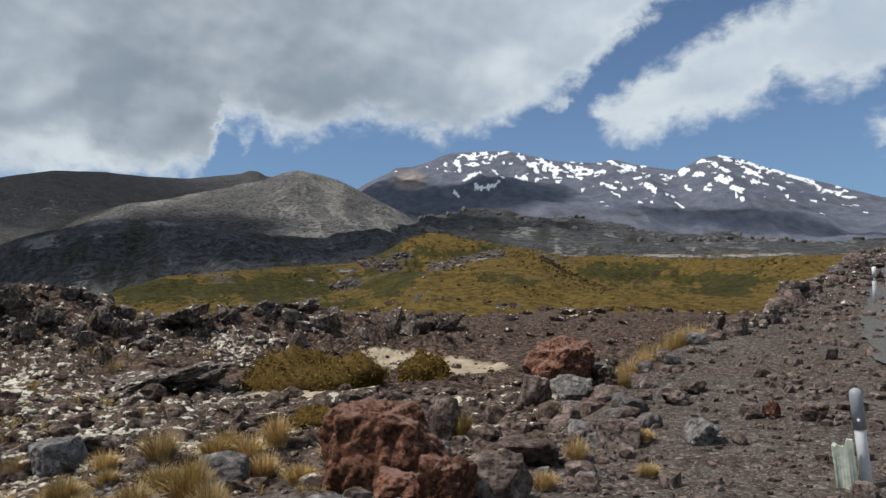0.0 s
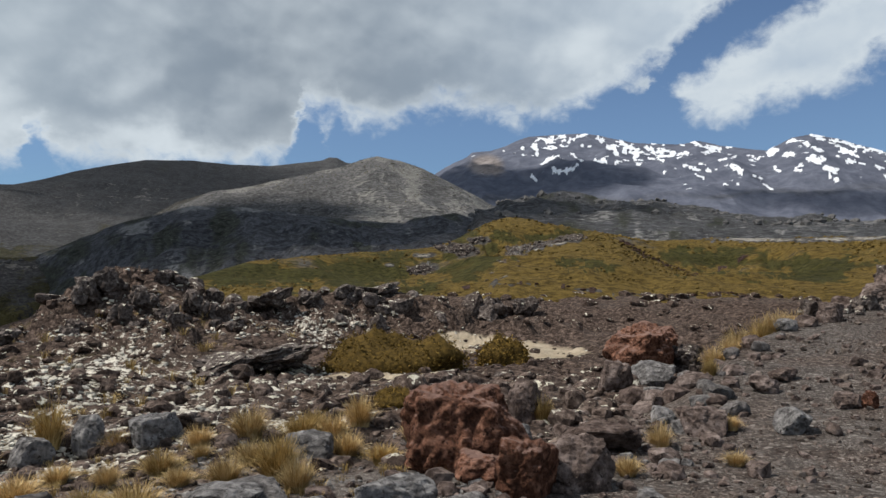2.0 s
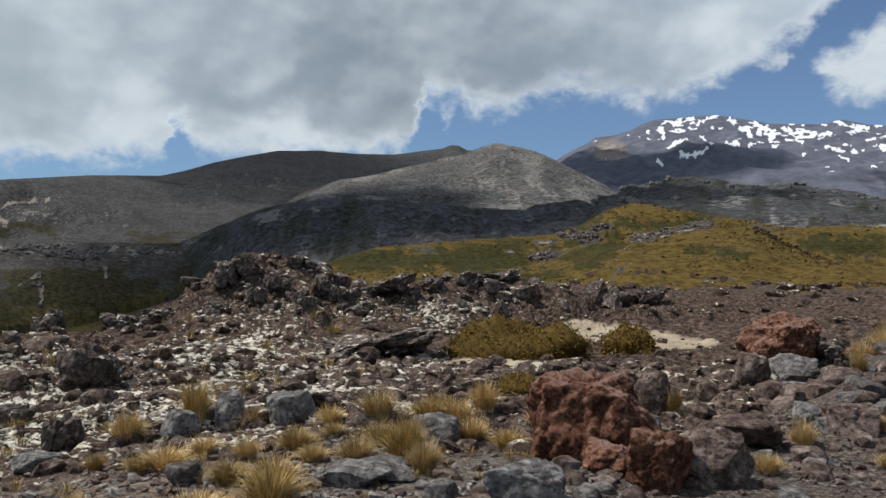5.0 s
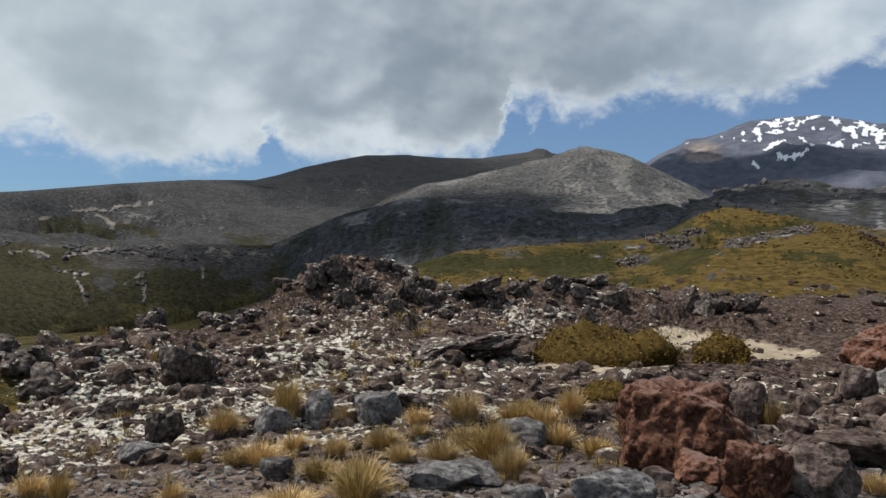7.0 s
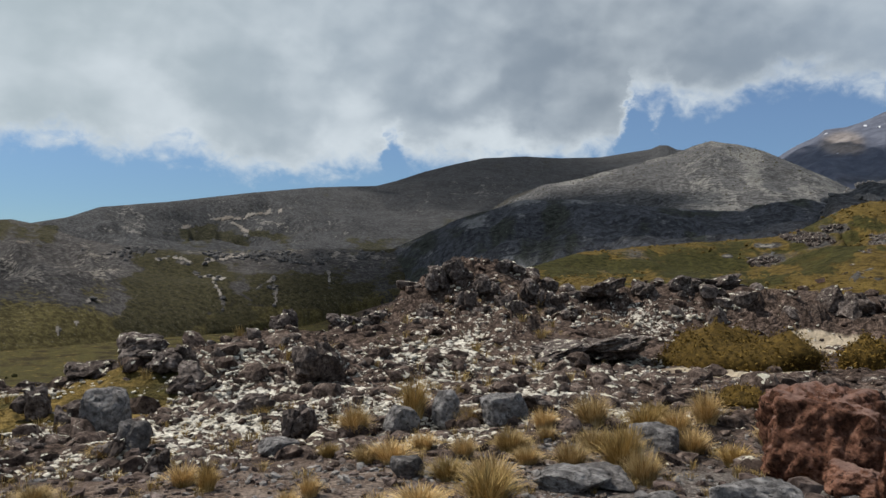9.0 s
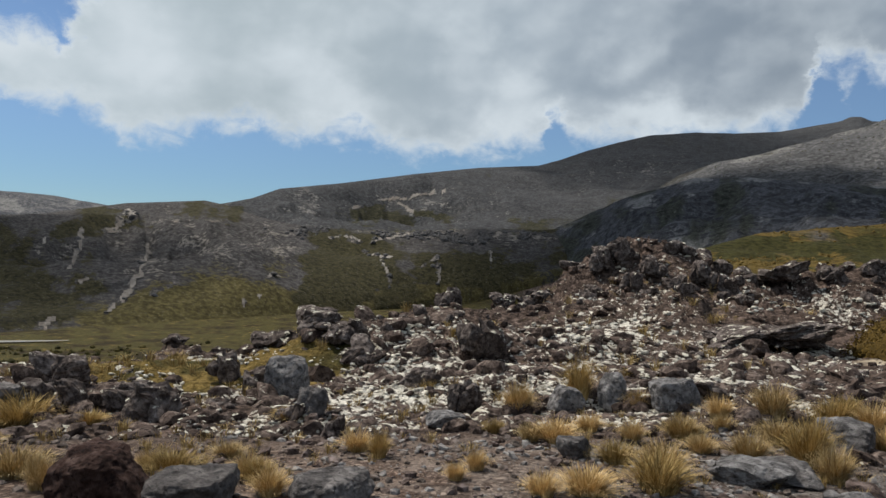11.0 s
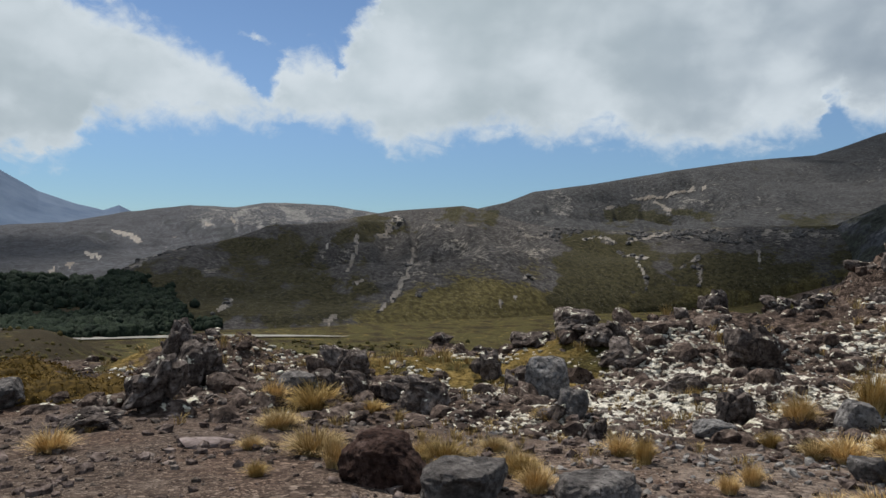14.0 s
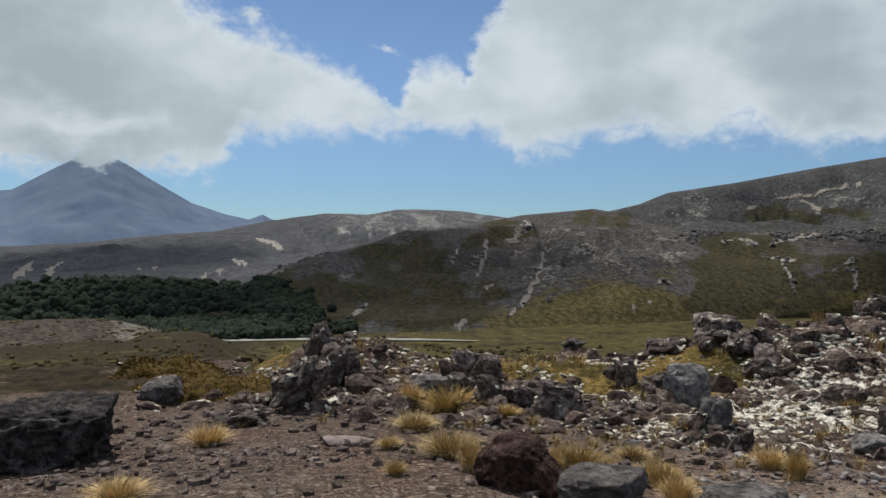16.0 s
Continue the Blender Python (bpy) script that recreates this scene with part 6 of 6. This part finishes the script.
def pale_zone(x, y, b, r):
    return ease(b, 0, 8) * ease(b, 66, 48) * (1 - ease(r, 8.5, 10)) * np.clip(0.5 + rough(x / 1.1, y / 1.1, 3, 27), 0, 1)


x, y, r, rng = scatter(7000, 5.2, 10, 70, 0, pale_zone, 7)
heap("gravel_stones", "scattered pale grey chips of stone", "stones", PALE, x, y, r, rng, 0.0018, 0.014, 1, lift=-0.1, power=4.0)


def berm_zone(x, y, b, r):
    return np.exp(-((x - edge_x(y)) / 0.9) ** 2) * ease(y, 4.5, 6) * 0.95


def bank_zone(x, y, b, r):
    return np.exp(-((x - edge_x(y) - 0.6) / (0.06 * r)) ** 2) * ease(r, 17, 21)


x, y, r, rng = scatter(6000, 17, 75, -5, -36, bank_zone, 9)
heap("bank_stones", "dark stones heaped on the bank of the road", "stones", LAVA, x, y, r, rng, 0.003, 0.014, 2, lumps=0.2, power=3.0, lift=-0.1)
STONES = [mesh_of("stone", stone(1200 + k, 2, 12, 0.95, 0.14, 0.06, 0.8)[0] * 0.5, BALLS[2][1], (BROWN, BROWN, GREY)[k % 3], False) for k in range(12)]
x, y, r, rng = scatter(4200, 5.5, 40, 20, -32, berm_zone, 6)
for k in range(min(len(x), 280)):
    s = r[k] * (0.008 + 0.035 * rng.uniform() ** 2.2)
    ob = new("verge_stone", STONES[k % 12])
    ob.matrix_world = pose(float(x[k]), float(y[k]), float(ground(x[k], y[k])) + 0.16 * s, rng.uniform(-15, 15), rng.uniform(-15, 15), rng.uniform(0, 360)) @ Matrix.Diagonal((s * rng.uniform(0.8, 1.4), s, s * rng.uniform(0.5, 0.85), 1))
    tagged(ob, "broken grey stone along the gravel verge" if k % 3 == 2 else "broken brown stone along the gravel verge", "stone", "verge stones")


# --- tussocks
def tussock_mesh(seed, paint, blades):
    rng = np.random.default_rng(seed)
    vs, fs = [], []
    for k in range(blades):
        a = rng.uniform(0, 6.283)
        lean = rng.uniform(0.05, 1.0) ** 0.8
        root = 0.22 * rng.uniform(0, 1) ** 0.5
        reach, tall = 0.5 * lean * rng.uniform(0.6, 1.1), rng.uniform(0.6, 1.05) * (1.0 - 0.45 * lean)
        d, side = np.array([math.cos(a), math.sin(a), 0]), np.array([-math.sin(a), math.cos(a), 0])
        w = rng.uniform(0.007, 0.014)
        base = len(vs) * 1
        twist = rng.normal(0, 0.12)
        for q, t in enumerate((0, 0.35, 0.7, 1.0)):
            p = d * (root + reach * t ** 1.7) + side * twist * t * t + np.array([0, 0, tall * (t - 0.28 * lean * t ** 3)])
            half = w * (1 - 0.85 * t)
            vs += [p - side * half, p + side * half]
            if q:
                i = base + 2 * q
                fs.append((i - 2, i - 1, i + 1, i))
    v = np.array(vs)
    v[:, 2] -= 0.03
    return mesh_of("tussock", v, np.array(fs), paint, False)


TUSSOCKS = [tussock_mesh(700 + k, STRAW if k % 3 else STRAW_GREEN, 520 + 20 * k) for k in range(9)]


def tussock(bearing, distance, width, height, seed):
    x, y = place(bearing, distance)
    ob = new("tussock", TUSSOCKS[seed % 9])
    ob.matrix_world = pose(float(x), float(y), float(ground(x, y)), 0, 0, (seed * 77) % 360) @ Matrix.Diagonal((width * 1.0, width * 1.0, height * 1.0, 1))
    return tagged(ob, "golden tussock grass clump on stony ground" if seed % 3 else "olive and gold tussock grass clump on stony ground", "grass", "tussocks")


for k, row in enumerate(TUFTS + TUFTS_VERGE + TUFTS_LEFT + TUFTS_FAR_LEFT):
    tussock(*row, 5 + k)


# --- short dry grass among the stones
def dry_grass(name, label, paint, x, y, r, rng, low, high):
    vs, fs, k = [], [], 0
    z = ground(x, y)
    for i in range(len(x)):
        s = r[i] * rng.uniform(low, high)
        for j in range(22):
            a, lean = rng.uniform(0, 6.283), rng.uniform(0.1, 0.9)
            d, side = np.array([math.cos(a), math.sin(a), 0]), np.array([-math.sin(a), math.cos(a), 0])
            root = np.array([x[i], y[i], z[i]]) + d * s * rng.uniform(0, 0.5)
            mid, tip = root + d * s * 0.25 * lean + np.array([0, 0, s * 0.5]), root + d * s * lean + np.array([0, 0, s * (1.0 - 0.45 * lean)])
            w = 0.028 * s
            vs += [root - side * w, root + side * w, mid + side * w * 0.8, mid - side * w * 0.8, tip + side * w * 0.15, tip - side * w * 0.15]
            fs += [(k, k + 1, k + 2, k + 3), (k + 3, k + 2, k + 4, k + 5)]
            k += 6
    return tagged(new(name, mesh_of(name, np.array(vs), np.array(fs), paint, False)), label, "grass", kind="stuff")


def grass_zone(x, y, b, r):
    near = ease(r, 6, 7) * (1 - ease(r, 9.5, 11)) * ease(b, 2, 8) * (1 - ease(b, 60, 80))
    patch = np.exp(-((x + 14.6) / 2.4) ** 2 - ((y - 7.6) / 1.8) ** 2) * 1.5
    field = 0.35 * ease(r, 9, 11) * (1 - ease(r, 26, 32)) * ease(b, 12, 22) * ease(b, 92, 80)
    return np.clip((near * 0.7 + field) * np.clip(0.4 + rough(x / 1.4, y / 1.4, 3, 23), 0, 1) + patch, 0, 1)


x, y, r, rng = scatter(3000, 5.8, 32, 95, 0, grass_zone, 21)
dry_grass("dry_grass", "short dry golden grass among the stones", STRAW_GREEN, x, y, r, rng, 0.007, 0.017)


# --- low heath bushes
def bush(bearing, distance, width, height, seed):
    rng = np.random.default_rng(seed)
    v, f = BALLS[4]
    v = v.copy()
    lump = 1 + 0.22 * wobble(v, 1.7, seed, 3)
    v = v * lump[:, None]
    v[:, 2] = np.where(v[:, 2] < 0, v[:, 2] * 0.25, v[:, 2] * (1 + 0.3 * wobble(v, 3.5, seed + 9, 2)))
    core = v * np.array([width / 2, width * 0.4, height * 0.86])
    # leaves all over the mound
    parts_v, parts_f = [], []
    n = int(3600 * min(3.0, max(0.5, width / 1.5)))
    pick = rng.integers(0, len(core), n)
    for k in range(n):
        p = core[pick[k]] * rng.uniform(0.94, 1.05) + rng.normal(0, 0.02 * width ** 0.5, 3)
        a, b = rng.normal(size=3), rng.normal(size=3)
        a /= np.linalg.norm(a)
        b /= np.linalg.norm(b)
        s = distance * rng.uniform(0.0010, 0.0024)
        i = 4 * k
        parts_v += [p - a * s, p + b * s * 0.45, p + a * s * 1.3, p - b * s * 0.45]
        parts_f.append((i, i + 1, i + 2, i + 3))
    x, y = place(bearing, distance)
    base = new("heath_bush")
    base.matrix_world = pose(float(x), float(y), float(ground(x, y)) - 0.02, 0, 0, bearing)
    tagged(base, "low olive-brown heath bush spreading over bare ground", "bush", "heath bushes")
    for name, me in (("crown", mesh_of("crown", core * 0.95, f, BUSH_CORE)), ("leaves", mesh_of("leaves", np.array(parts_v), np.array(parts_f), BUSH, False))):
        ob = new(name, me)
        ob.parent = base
    return base


# core toned darker than the leaves, as the shade inside the bush
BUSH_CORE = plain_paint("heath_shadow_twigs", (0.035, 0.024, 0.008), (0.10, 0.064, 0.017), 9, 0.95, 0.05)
for k, row in enumerate(BUSHES):
    bush(*row, 40 + k)


# --- roadside posts
def tube(name, rings, paint, parent, at=(0, 0, 0), sides=20):
    """A turned part from (height, radius) rings, closed at both ends."""
    vs = [(q * math.cos(6.2832 * k / sides), q * math.sin(6.2832 * k / sides), h) for h, q in rings for k in range(sides)]
    fs = [(i * sides + k, i * sides + (k + 1) % sides, (i + 1) * sides + (k + 1) % sides, (i + 1) * sides + k) for i in range(len(rings) - 1) for k in range(sides)]
    bm = bmesh.new()
    bv = [bm.verts.new(p) for p in vs]
    for q in fs:
        bm.faces.new([bv[i] for i in q])
    bm.faces.new(bv[:sides][::-1]), bm.faces.new(bv[-sides:])
    for q in bm.faces:
        q.smooth = len(q.verts) == 4
    me = bpy.data.meshes.new(name)
    bm.to_mesh(me)
    bm.free()
    me.materials.append(paint)
    ob = new(name, me)
    ob.parent, ob.location = parent, at
    return ob


def marker_post(bearing, distance, tall, lean, side, band):
    x, y = place(bearing, distance)
    base = new("marker_post")
    base.matrix_world = pose(float(x), float(y), float(ground(x, y)), lean, side, bearing)
    tagged(base, "white roadside marker post with a grey rounded top" if band else "slim white roadside marker post beside the road", "post", "marker posts")
    a = 0.055
    cut = tall * (0.58 if band else 0.62)
    tube("shaft", [(-0.08, a), (cut, a), (cut + 0.004, a * 0.99)], WHITE, base)
    if band:
        tube("cap", [(cut, a * 1.12), (tall - 0.07, a * 1.12), (tall - 0.035, a * 1.02), (tall - 0.012, a * 0.7), (tall, a * 0.25)], GREYBAND, base)
        bolt = tube("bolt", [(0, 0.016), (0.02, 0.016), (0.026, 0.009)], WHITE, base, (0, -a * 1.1, cut + 0.10), 10)
        bolt.rotation_euler = (radians(90), 0, 0)
    else:
        tube("neck", [(cut, a * 0.6), (cut + 0.12, a * 0.6)], GREYBAND, base)
        tube("cap", [(cut + 0.12, a), (tall - 0.02, a), (tall, a * 0.6)], WHITE, base)
    return base


marker_post(-29.05, 8.85, 1.0, 0, -4.5, True)
marker_post(-29.92, 24.3, 1.08, 0, 0, False)


def board_stub():
    """A short weathered pale board with a ragged top, leaning by the post."""
    bm = bmesh.new()
    rng = random.Random(4)
    w, t, n = 0.10, 0.035, 8
    front, back = [], []
    for side, row in ((-t / 2, front), (t / 2, back)):
        for k in range(n + 1):
            u = -w + 2 * w * k / n
            row.append((bm.verts.new((u, side + 0.02 * math.sin(k), -0.06)), bm.verts.new((u, side, 0.47 + rng.uniform(-0.05, 0.04)))))
    for row, flip in ((front, False), (back, True)):
        for k in range(n):
            q = [row[k][0], row[k + 1][0], row[k + 1][1], row[k][1]]
            bm.faces.new(q[::-1] if flip else q)
    for k in range(n):
        bm.faces.new([front[k][1], front[k + 1][1], back[k + 1][1], back[k][1]])
    bm.faces.new([front[0][0], front[0][1], back[0][1], back[0][0]])
    bm.faces.new([front[n][1], front[n][0], back[n][0], back[n][1]])
    me = bpy.data.meshes.new("board_stub")
    bm.to_mesh(me)
    bm.free()
    me.materials.append(PALEWOOD)
    ob = new("board_stub", me)
    x, y = place(-27.95, 8.75)
    ob.matrix_world = pose(float(x), float(y), float(ground(x, y)), 4, -6, -20)
    return tagged(ob, "broken pale weathered board stuck in the gravel", "board")


board_stub()
boulder("brown", -28.9, 8.55, 0.24, 0.16, 777)

# ---------------------------------------------------------------- roads, forest and huts
def ribbon(name, label, left, right, paint, lift, rows=140, across=18, ragged=0.0):
    """A strip of road laid on the ground between two edge lines of (bearing, distance)."""
    t = np.linspace(0, 1, rows)
    edge = []
    for line in (left, right):
        k = np.linspace(0, 1, len(line))
        pts = np.array([place(b, r) for b, r in line])
        edge.append(np.stack([np.interp(t, k, pts[:, 0]), np.interp(t, k, pts[:, 1])], -1))
    edge[0] = edge[0] + ragged * rough(edge[0][:, :1] * 1.1, edge[0][:, 1:] * 1.1, 4, 77, 0.7) * np.array([1.0, 0.2])
    w = np.linspace(0, 1, across)[:, None, None]
    xy = edge[0][None] * (1 - w) + edge[1][None] * w
    z = ground(xy[..., 0], xy[..., 1]) + lift
    me = grid_mesh(name, np.concatenate([xy, z[..., None]], -1))
    me.materials.append(paint)
    return tagged(new(name, me), label, "road", kind="structure")


ribbon("road", "grey chip seal road climbing past the verge", [(-33.5, 9.5), (-31.0, 13), (-29.3, 17.6), (-29.1, 20.8), (-29.7, 29), (-31, 45)],
       [(-52, 13), (-45, 17), (-40, 21), (-38, 26), (-37, 33), (-36, 48)], ASPHALT, 0.05, 240, ragged=0.1)
ribbon("road", "pale road crossing the valley floor", [(97, 236), (90, 242), (84, 240), (79, 238), (74, 236), (69.5, 235)],
       [(97, 242), (90, 248), (84, 246), (79, 244), (74, 241), (69.2, 236)], TARMAC, 0.35, 80, 4)


def surface(name):
    """Points of a hill's mesh with their bearing, distance and height in degrees."""
    me = bpy.data.objects[name].data
    co = np.zeros(len(me.vertices) * 3, np.float32)
    me.vertices.foreach_get("co", co)
    co = co.reshape(-1, 3).astype(float)
    r = np.hypot(co[:, 0], co[:, 1])
    return co, np.degrees(np.arctan2(-co[:, 0], co[:, 1])), r, np.degrees(np.arctan2(co[:, 2], r))


def clumps(name, label, category, paint, spots, sizes, rng, tall=1.15, taper=0.25, ragged=0.42, sunk=0.7, level=1):
    """Low-cut rounded crowns standing at the given spots, too many to count."""
    shapes = []
    for k in range(12):
        v, f = BALLS[level]
        v = v * (1 + ragged * wobble(v, 2.2, 60 + k, 3))[:, None]
        shapes.append((v * (1 - taper * np.clip(v[:, 2:3], 0, 1)) * np.array([1, 1, tall]), f))
    parts = []
    for at, s in zip(spots, sizes):
        v, f = shapes[rng.integers(0, 12)]
        a = rng.uniform(0, 6.28)
        c, d = math.cos(a), math.sin(a)
        q = np.stack([v[:, 0] * c - v[:, 1] * d, v[:, 0] * d + v[:, 1] * c, v[:, 2]], -1) * s
        parts.append((q + at + np.array([0, 0, s * sunk]), f))
    v, f = soup(parts)
    return tagged(new(name, mesh_of(name, v, f, paint, level > 1)), label, category, kind="stuff")


def weighted(co, weight, count, rng, stray):
    pick = rng.choice(len(co), count, p=weight / weight.sum())
    return co[pick] + np.stack([rng.normal(0, stray, count), rng.normal(0, stray, count), np.zeros(count)], -1)


def forest_paint():
    p = Paint("dark_forest_crowns", 0.9)
    g = p.noise(1.1, 6, 0.7)
    c = p.ramp(g, (0.37, (0.010, 0.015, 0.011)), (0.5, (0.019, 0.028, 0.019)), (0.63, (0.032, 0.045, 0.030)))
    return p.done(p.mix(1.0, c, p.ramp(p.island(), (0.0, (0.8, 0.82, 0.85)), (1.0, (1.2, 1.18, 1.1))), "MULTIPLY"), g, 0.8, 0.8)


TREE_CROWN = forest_paint()
SCRUB_CROWN = leaf_paint("olive_scrub_crowns", (0.030, 0.030, 0.012), (0.060, 0.052, 0.018), (0.10, 0.080, 0.028))
GOLD_CROWN = leaf_paint("golden_tussock_crowns", (0.062, 0.044, 0.012), (0.112, 0.076, 0.022), (0.185, 0.132, 0.045))
rng = np.random.default_rng(8)
co, b, r, e = surface("forest_slope")
wood = weighted(co, ((r > 296) & (r < 535) & (b > 78) & (b < 121)) * r, 3500, rng, 6.0)
co, b, r, e = surface("ridge_scarp")
dense = ease(b - np.interp(e, [-6.0, -3.3, -2.2], [79.5, 83.6, 86.0]) + 1.2 * rough(b * 0.9, e * 1.2, 4, 83), -1.2, 0.6) * ease(e, -1.9, -2.4)
wood2 = weighted(co, dense * r, 2400, rng, 1.5)
b, r = rng.uniform(83.5, 103, 1600), rng.uniform(246, 310, 1600)
x, y = place(b, r)
wood3 = np.stack([x, y, ground(x, y)], -1)
clumps("forest", "dark green mountain beech forest on the valley slope", "forest", TREE_CROWN, np.concatenate([wood, wood2, wood3]), np.concatenate([rng.uniform(0, 1, 3500) ** 2 * 2.2 + 1.1, rng.uniform(0.6, 1.9, 2400), rng.uniform(0.9, 2.4, 1600)]), rng, 1.2, 0.1, 0.55, 0.35, 2)

# low scrub on the valley floor
b, r = rng.uniform(38, 104, 14000), np.exp(rng.uniform(math.log(32), math.log(225), 14000))
x, y = place(b, r)
keep = rng.uniform(0, 1, 14000) < np.clip(0.15 + 0.9 * rough(x / 14, y / 14, 4, 61), 0.04, 1)
x, y, r = x[keep], y[keep], r[keep]
clumps("valley_scrub", "low olive and brown scrub on the valley floor", "scrub", SCRUB_CROWN, np.stack([x, y, ground(x, y)], -1), r * 0.0024 * rng.uniform(0.4, 1.5, len(r)) + 0.06, rng, 1.0, 0.2, 0.5, 0.2)

co, b, r, e = surface("gravel_mound")
spots = weighted(co, ((r < 201) & (b < 112)) * np.clip(0.3 + rough(co[:, 0] / 6, co[:, 1] / 6, 3, 69), 0.02, 2), 420, rng, 0.6)
clumps("mound_scrub", "brown scrub dotted over the gravel mound", "scrub", SCRUB_CROWN, spots, rng.uniform(0.15, 0.7, len(spots)), rng, 0.6, 0.2, 0.5, 0.15)

# tussocks and loose rocks of the golden hill
for slope, many in (("golden_hill", 3600), ("tussock_dome", 2600)):
    co, b, r, e = surface(slope)
    bare = np.clip(patches(b, e, SPURS, 0.35) * (slope == "golden_hill") + patches(b, e, SCARPS, 0.2) + strips(b, e, GULLY, 0.5, 1.4), 0, 1)
    bare = np.clip(bare + 0.95 * ease(patches(b, e, HOLLOWS, 1.4), 0.05, 0.6) * (slope == "golden_hill"), 0, 1)
    front = (b > -34) & (b < 28) & (r > 50) & (e > -1.0)
    spots = weighted(co, front * (1 - bare) ** 3 * r * np.clip(0.5 + rough(co[:, 0] / 5, co[:, 1] / 5, 3, 67), 0.05, 2), many, rng, 0.4)
    clumps("hill_tussocks", "golden tussock clumps covering the hill", "grass", GOLD_CROWN, spots, np.hypot(spots[:, 0], spots[:, 1]) * 0.0022 * rng.uniform(0.35, 1.3, len(spots)), rng, 0.8, 0.4, 0.5, 0.1)
    stony = strips(b, e, GULLY, 0.5, 1.2) if slope == "tussock_dome" else patches(b, e, SPURS, 0.35) * ease(b, -1, 1)
    spots = weighted(co, front * np.clip(stony - 0.25, 0, 1) * r, 900, rng, 0.4)
    clumps("hill_rocks", "grey lava rocks on the spurs of the golden hill", "rubble", LAVA, spots, np.hypot(spots[:, 0], spots[:, 1]) * 0.0034 * rng.uniform(0.2, 1.0, len(spots)) ** 2 + 0.05, rng, 0.7, 0.1, 0.5, 0.2)
    spots = weighted(co, front * np.clip(strips(b, e, TURF_EDGE, 0.3) - 0.3, 0, 1) * r, 300, rng, 0.3)
    clumps("turf_edge", "dark blocks along the broken turf edge and the shaded side of the dome", "rubble", MAROON, spots, np.hypot(spots[:, 0], spots[:, 1]) * 0.004 * rng.uniform(0.3, 1.0, len(spots)), rng, 0.6, 0.1, 0.4, 0.0)


# bushes and outcrops that roughen the far slopes
CRAG = rock_paint("grey_scarp_rock", (0.045, 0.043, 0.043), (0.10, 0.096, 0.094), (0.19, 0.182, 0.175), size=0.3, pit=0.3)
co, b, r, e = surface("ridge_scarp")
front = (b > 31) & (b < 87) & (e > -5.5)
rim = np.exp(-((e - 1.15 + 0.3 * rough(b * 0.7, b * 0.3, 3, 441)) / 0.30) ** 2) * ease(b, 57, 52) * ease(rough(b * 0.9, e, 3, 443), -0.2, 0.4) + 0.5 * strips(b, e, SLIPS, 0.7, 0.7) ** 2
spots = weighted(co, front * rim * r, 1500, rng, 1.0)
clumps("scarp_rocks", "grey broken rocks along the rim and slips of the scarp", "rubble", CRAG, spots, 0.3 + 2.0 * rng.uniform(0, 1, len(spots)) ** 3, rng, 0.7, 0.1, 0.5, 0.1)
co, b, r, e = surface("grey_hill")
spots = weighted(co, r * np.clip(0.3 + rough(co[:, 0] / 60, co[:, 1] / 60, 3, 447), 0.03, 2), 1500, rng, 2.0)
clumps("slope_scrub", "low grey-green scrub dotted over the scree hill", "scrub", SCRUB_CROWN, spots, rng.uniform(0.2, 0.75, len(spots)), rng, 0.8, 0.2, 0.5, 0.2)
co, b, r, e = surface("lava_plain")
spots = weighted(co, (r > 300) * (b > -40) * r * np.clip(0.2 + rough(co[:, 0] / 50, co[:, 1] / 50, 3, 449), 0.02, 2), 2600, rng, 2.0)
clumps("plain_rocks", "dark lava blocks strewn over the far plain", "rubble", CRAG, spots, 0.5 + 3.0 * rng.uniform(0, 1, len(spots)) ** 3, rng, 0.8, 0.1, 0.5, 0.1)


# --- two huts far up on the lava plain
def hut(bearing, distance, height, long, turn):
    x, y = place(bearing, distance)
    base = new("hut")
    base.matrix_world = pose(float(x), float(y), height, 0, 0, turn)
    tagged(base, "small pale hut far off on the lava plain", "hut", "huts")
    for name, ring, paint in (("wall", [(-long / 2, -2.5, -2), (long / 2, -2.5, -2), (long / 2, 2.5, -2), (-long / 2, 2.5, -2), (-long / 2, -2.5, 2.6), (long / 2, -2.5, 2.6), (long / 2, 2.5, 2.6), (-long / 2, 2.5, 2.6)], HUT),
                              ("roof", [(-long / 2 - 0.4, -2.9, 2.5), (long / 2 + 0.4, -2.9, 2.5), (long / 2 + 0.4, 2.9, 2.5), (-long / 2 - 0.4, 2.9, 2.5), (-long / 2 - 0.4, -0.1, 4.2), (long / 2 + 0.4, -0.1, 4.2), (long / 2 + 0.4, 0.1, 4.2), (-long / 2 - 0.4, 0.1, 4.2)], HUT_ROOF)):
        me = bpy.data.meshes.new(name)
        me.from_pydata(ring, [], [(0, 3, 2, 1), (4, 5, 6, 7), (0, 1, 5, 4), (1, 2, 6, 5), (2, 3, 7, 6), (3, 0, 4, 7)])
        me.materials.append(paint)
        ob = new(name, me)
        ob.parent = base
    return base


HUT_ROOF = plain_paint("pale_hut_roof", (0.5, 0.51, 0.53), (0.62, 0.63, 0.65), 0.5, 0.5, 0.01)
hut(-0.8, 880, 90.6, 9, 5)
hut(-3.0, 885, 91.0, 7, 20)
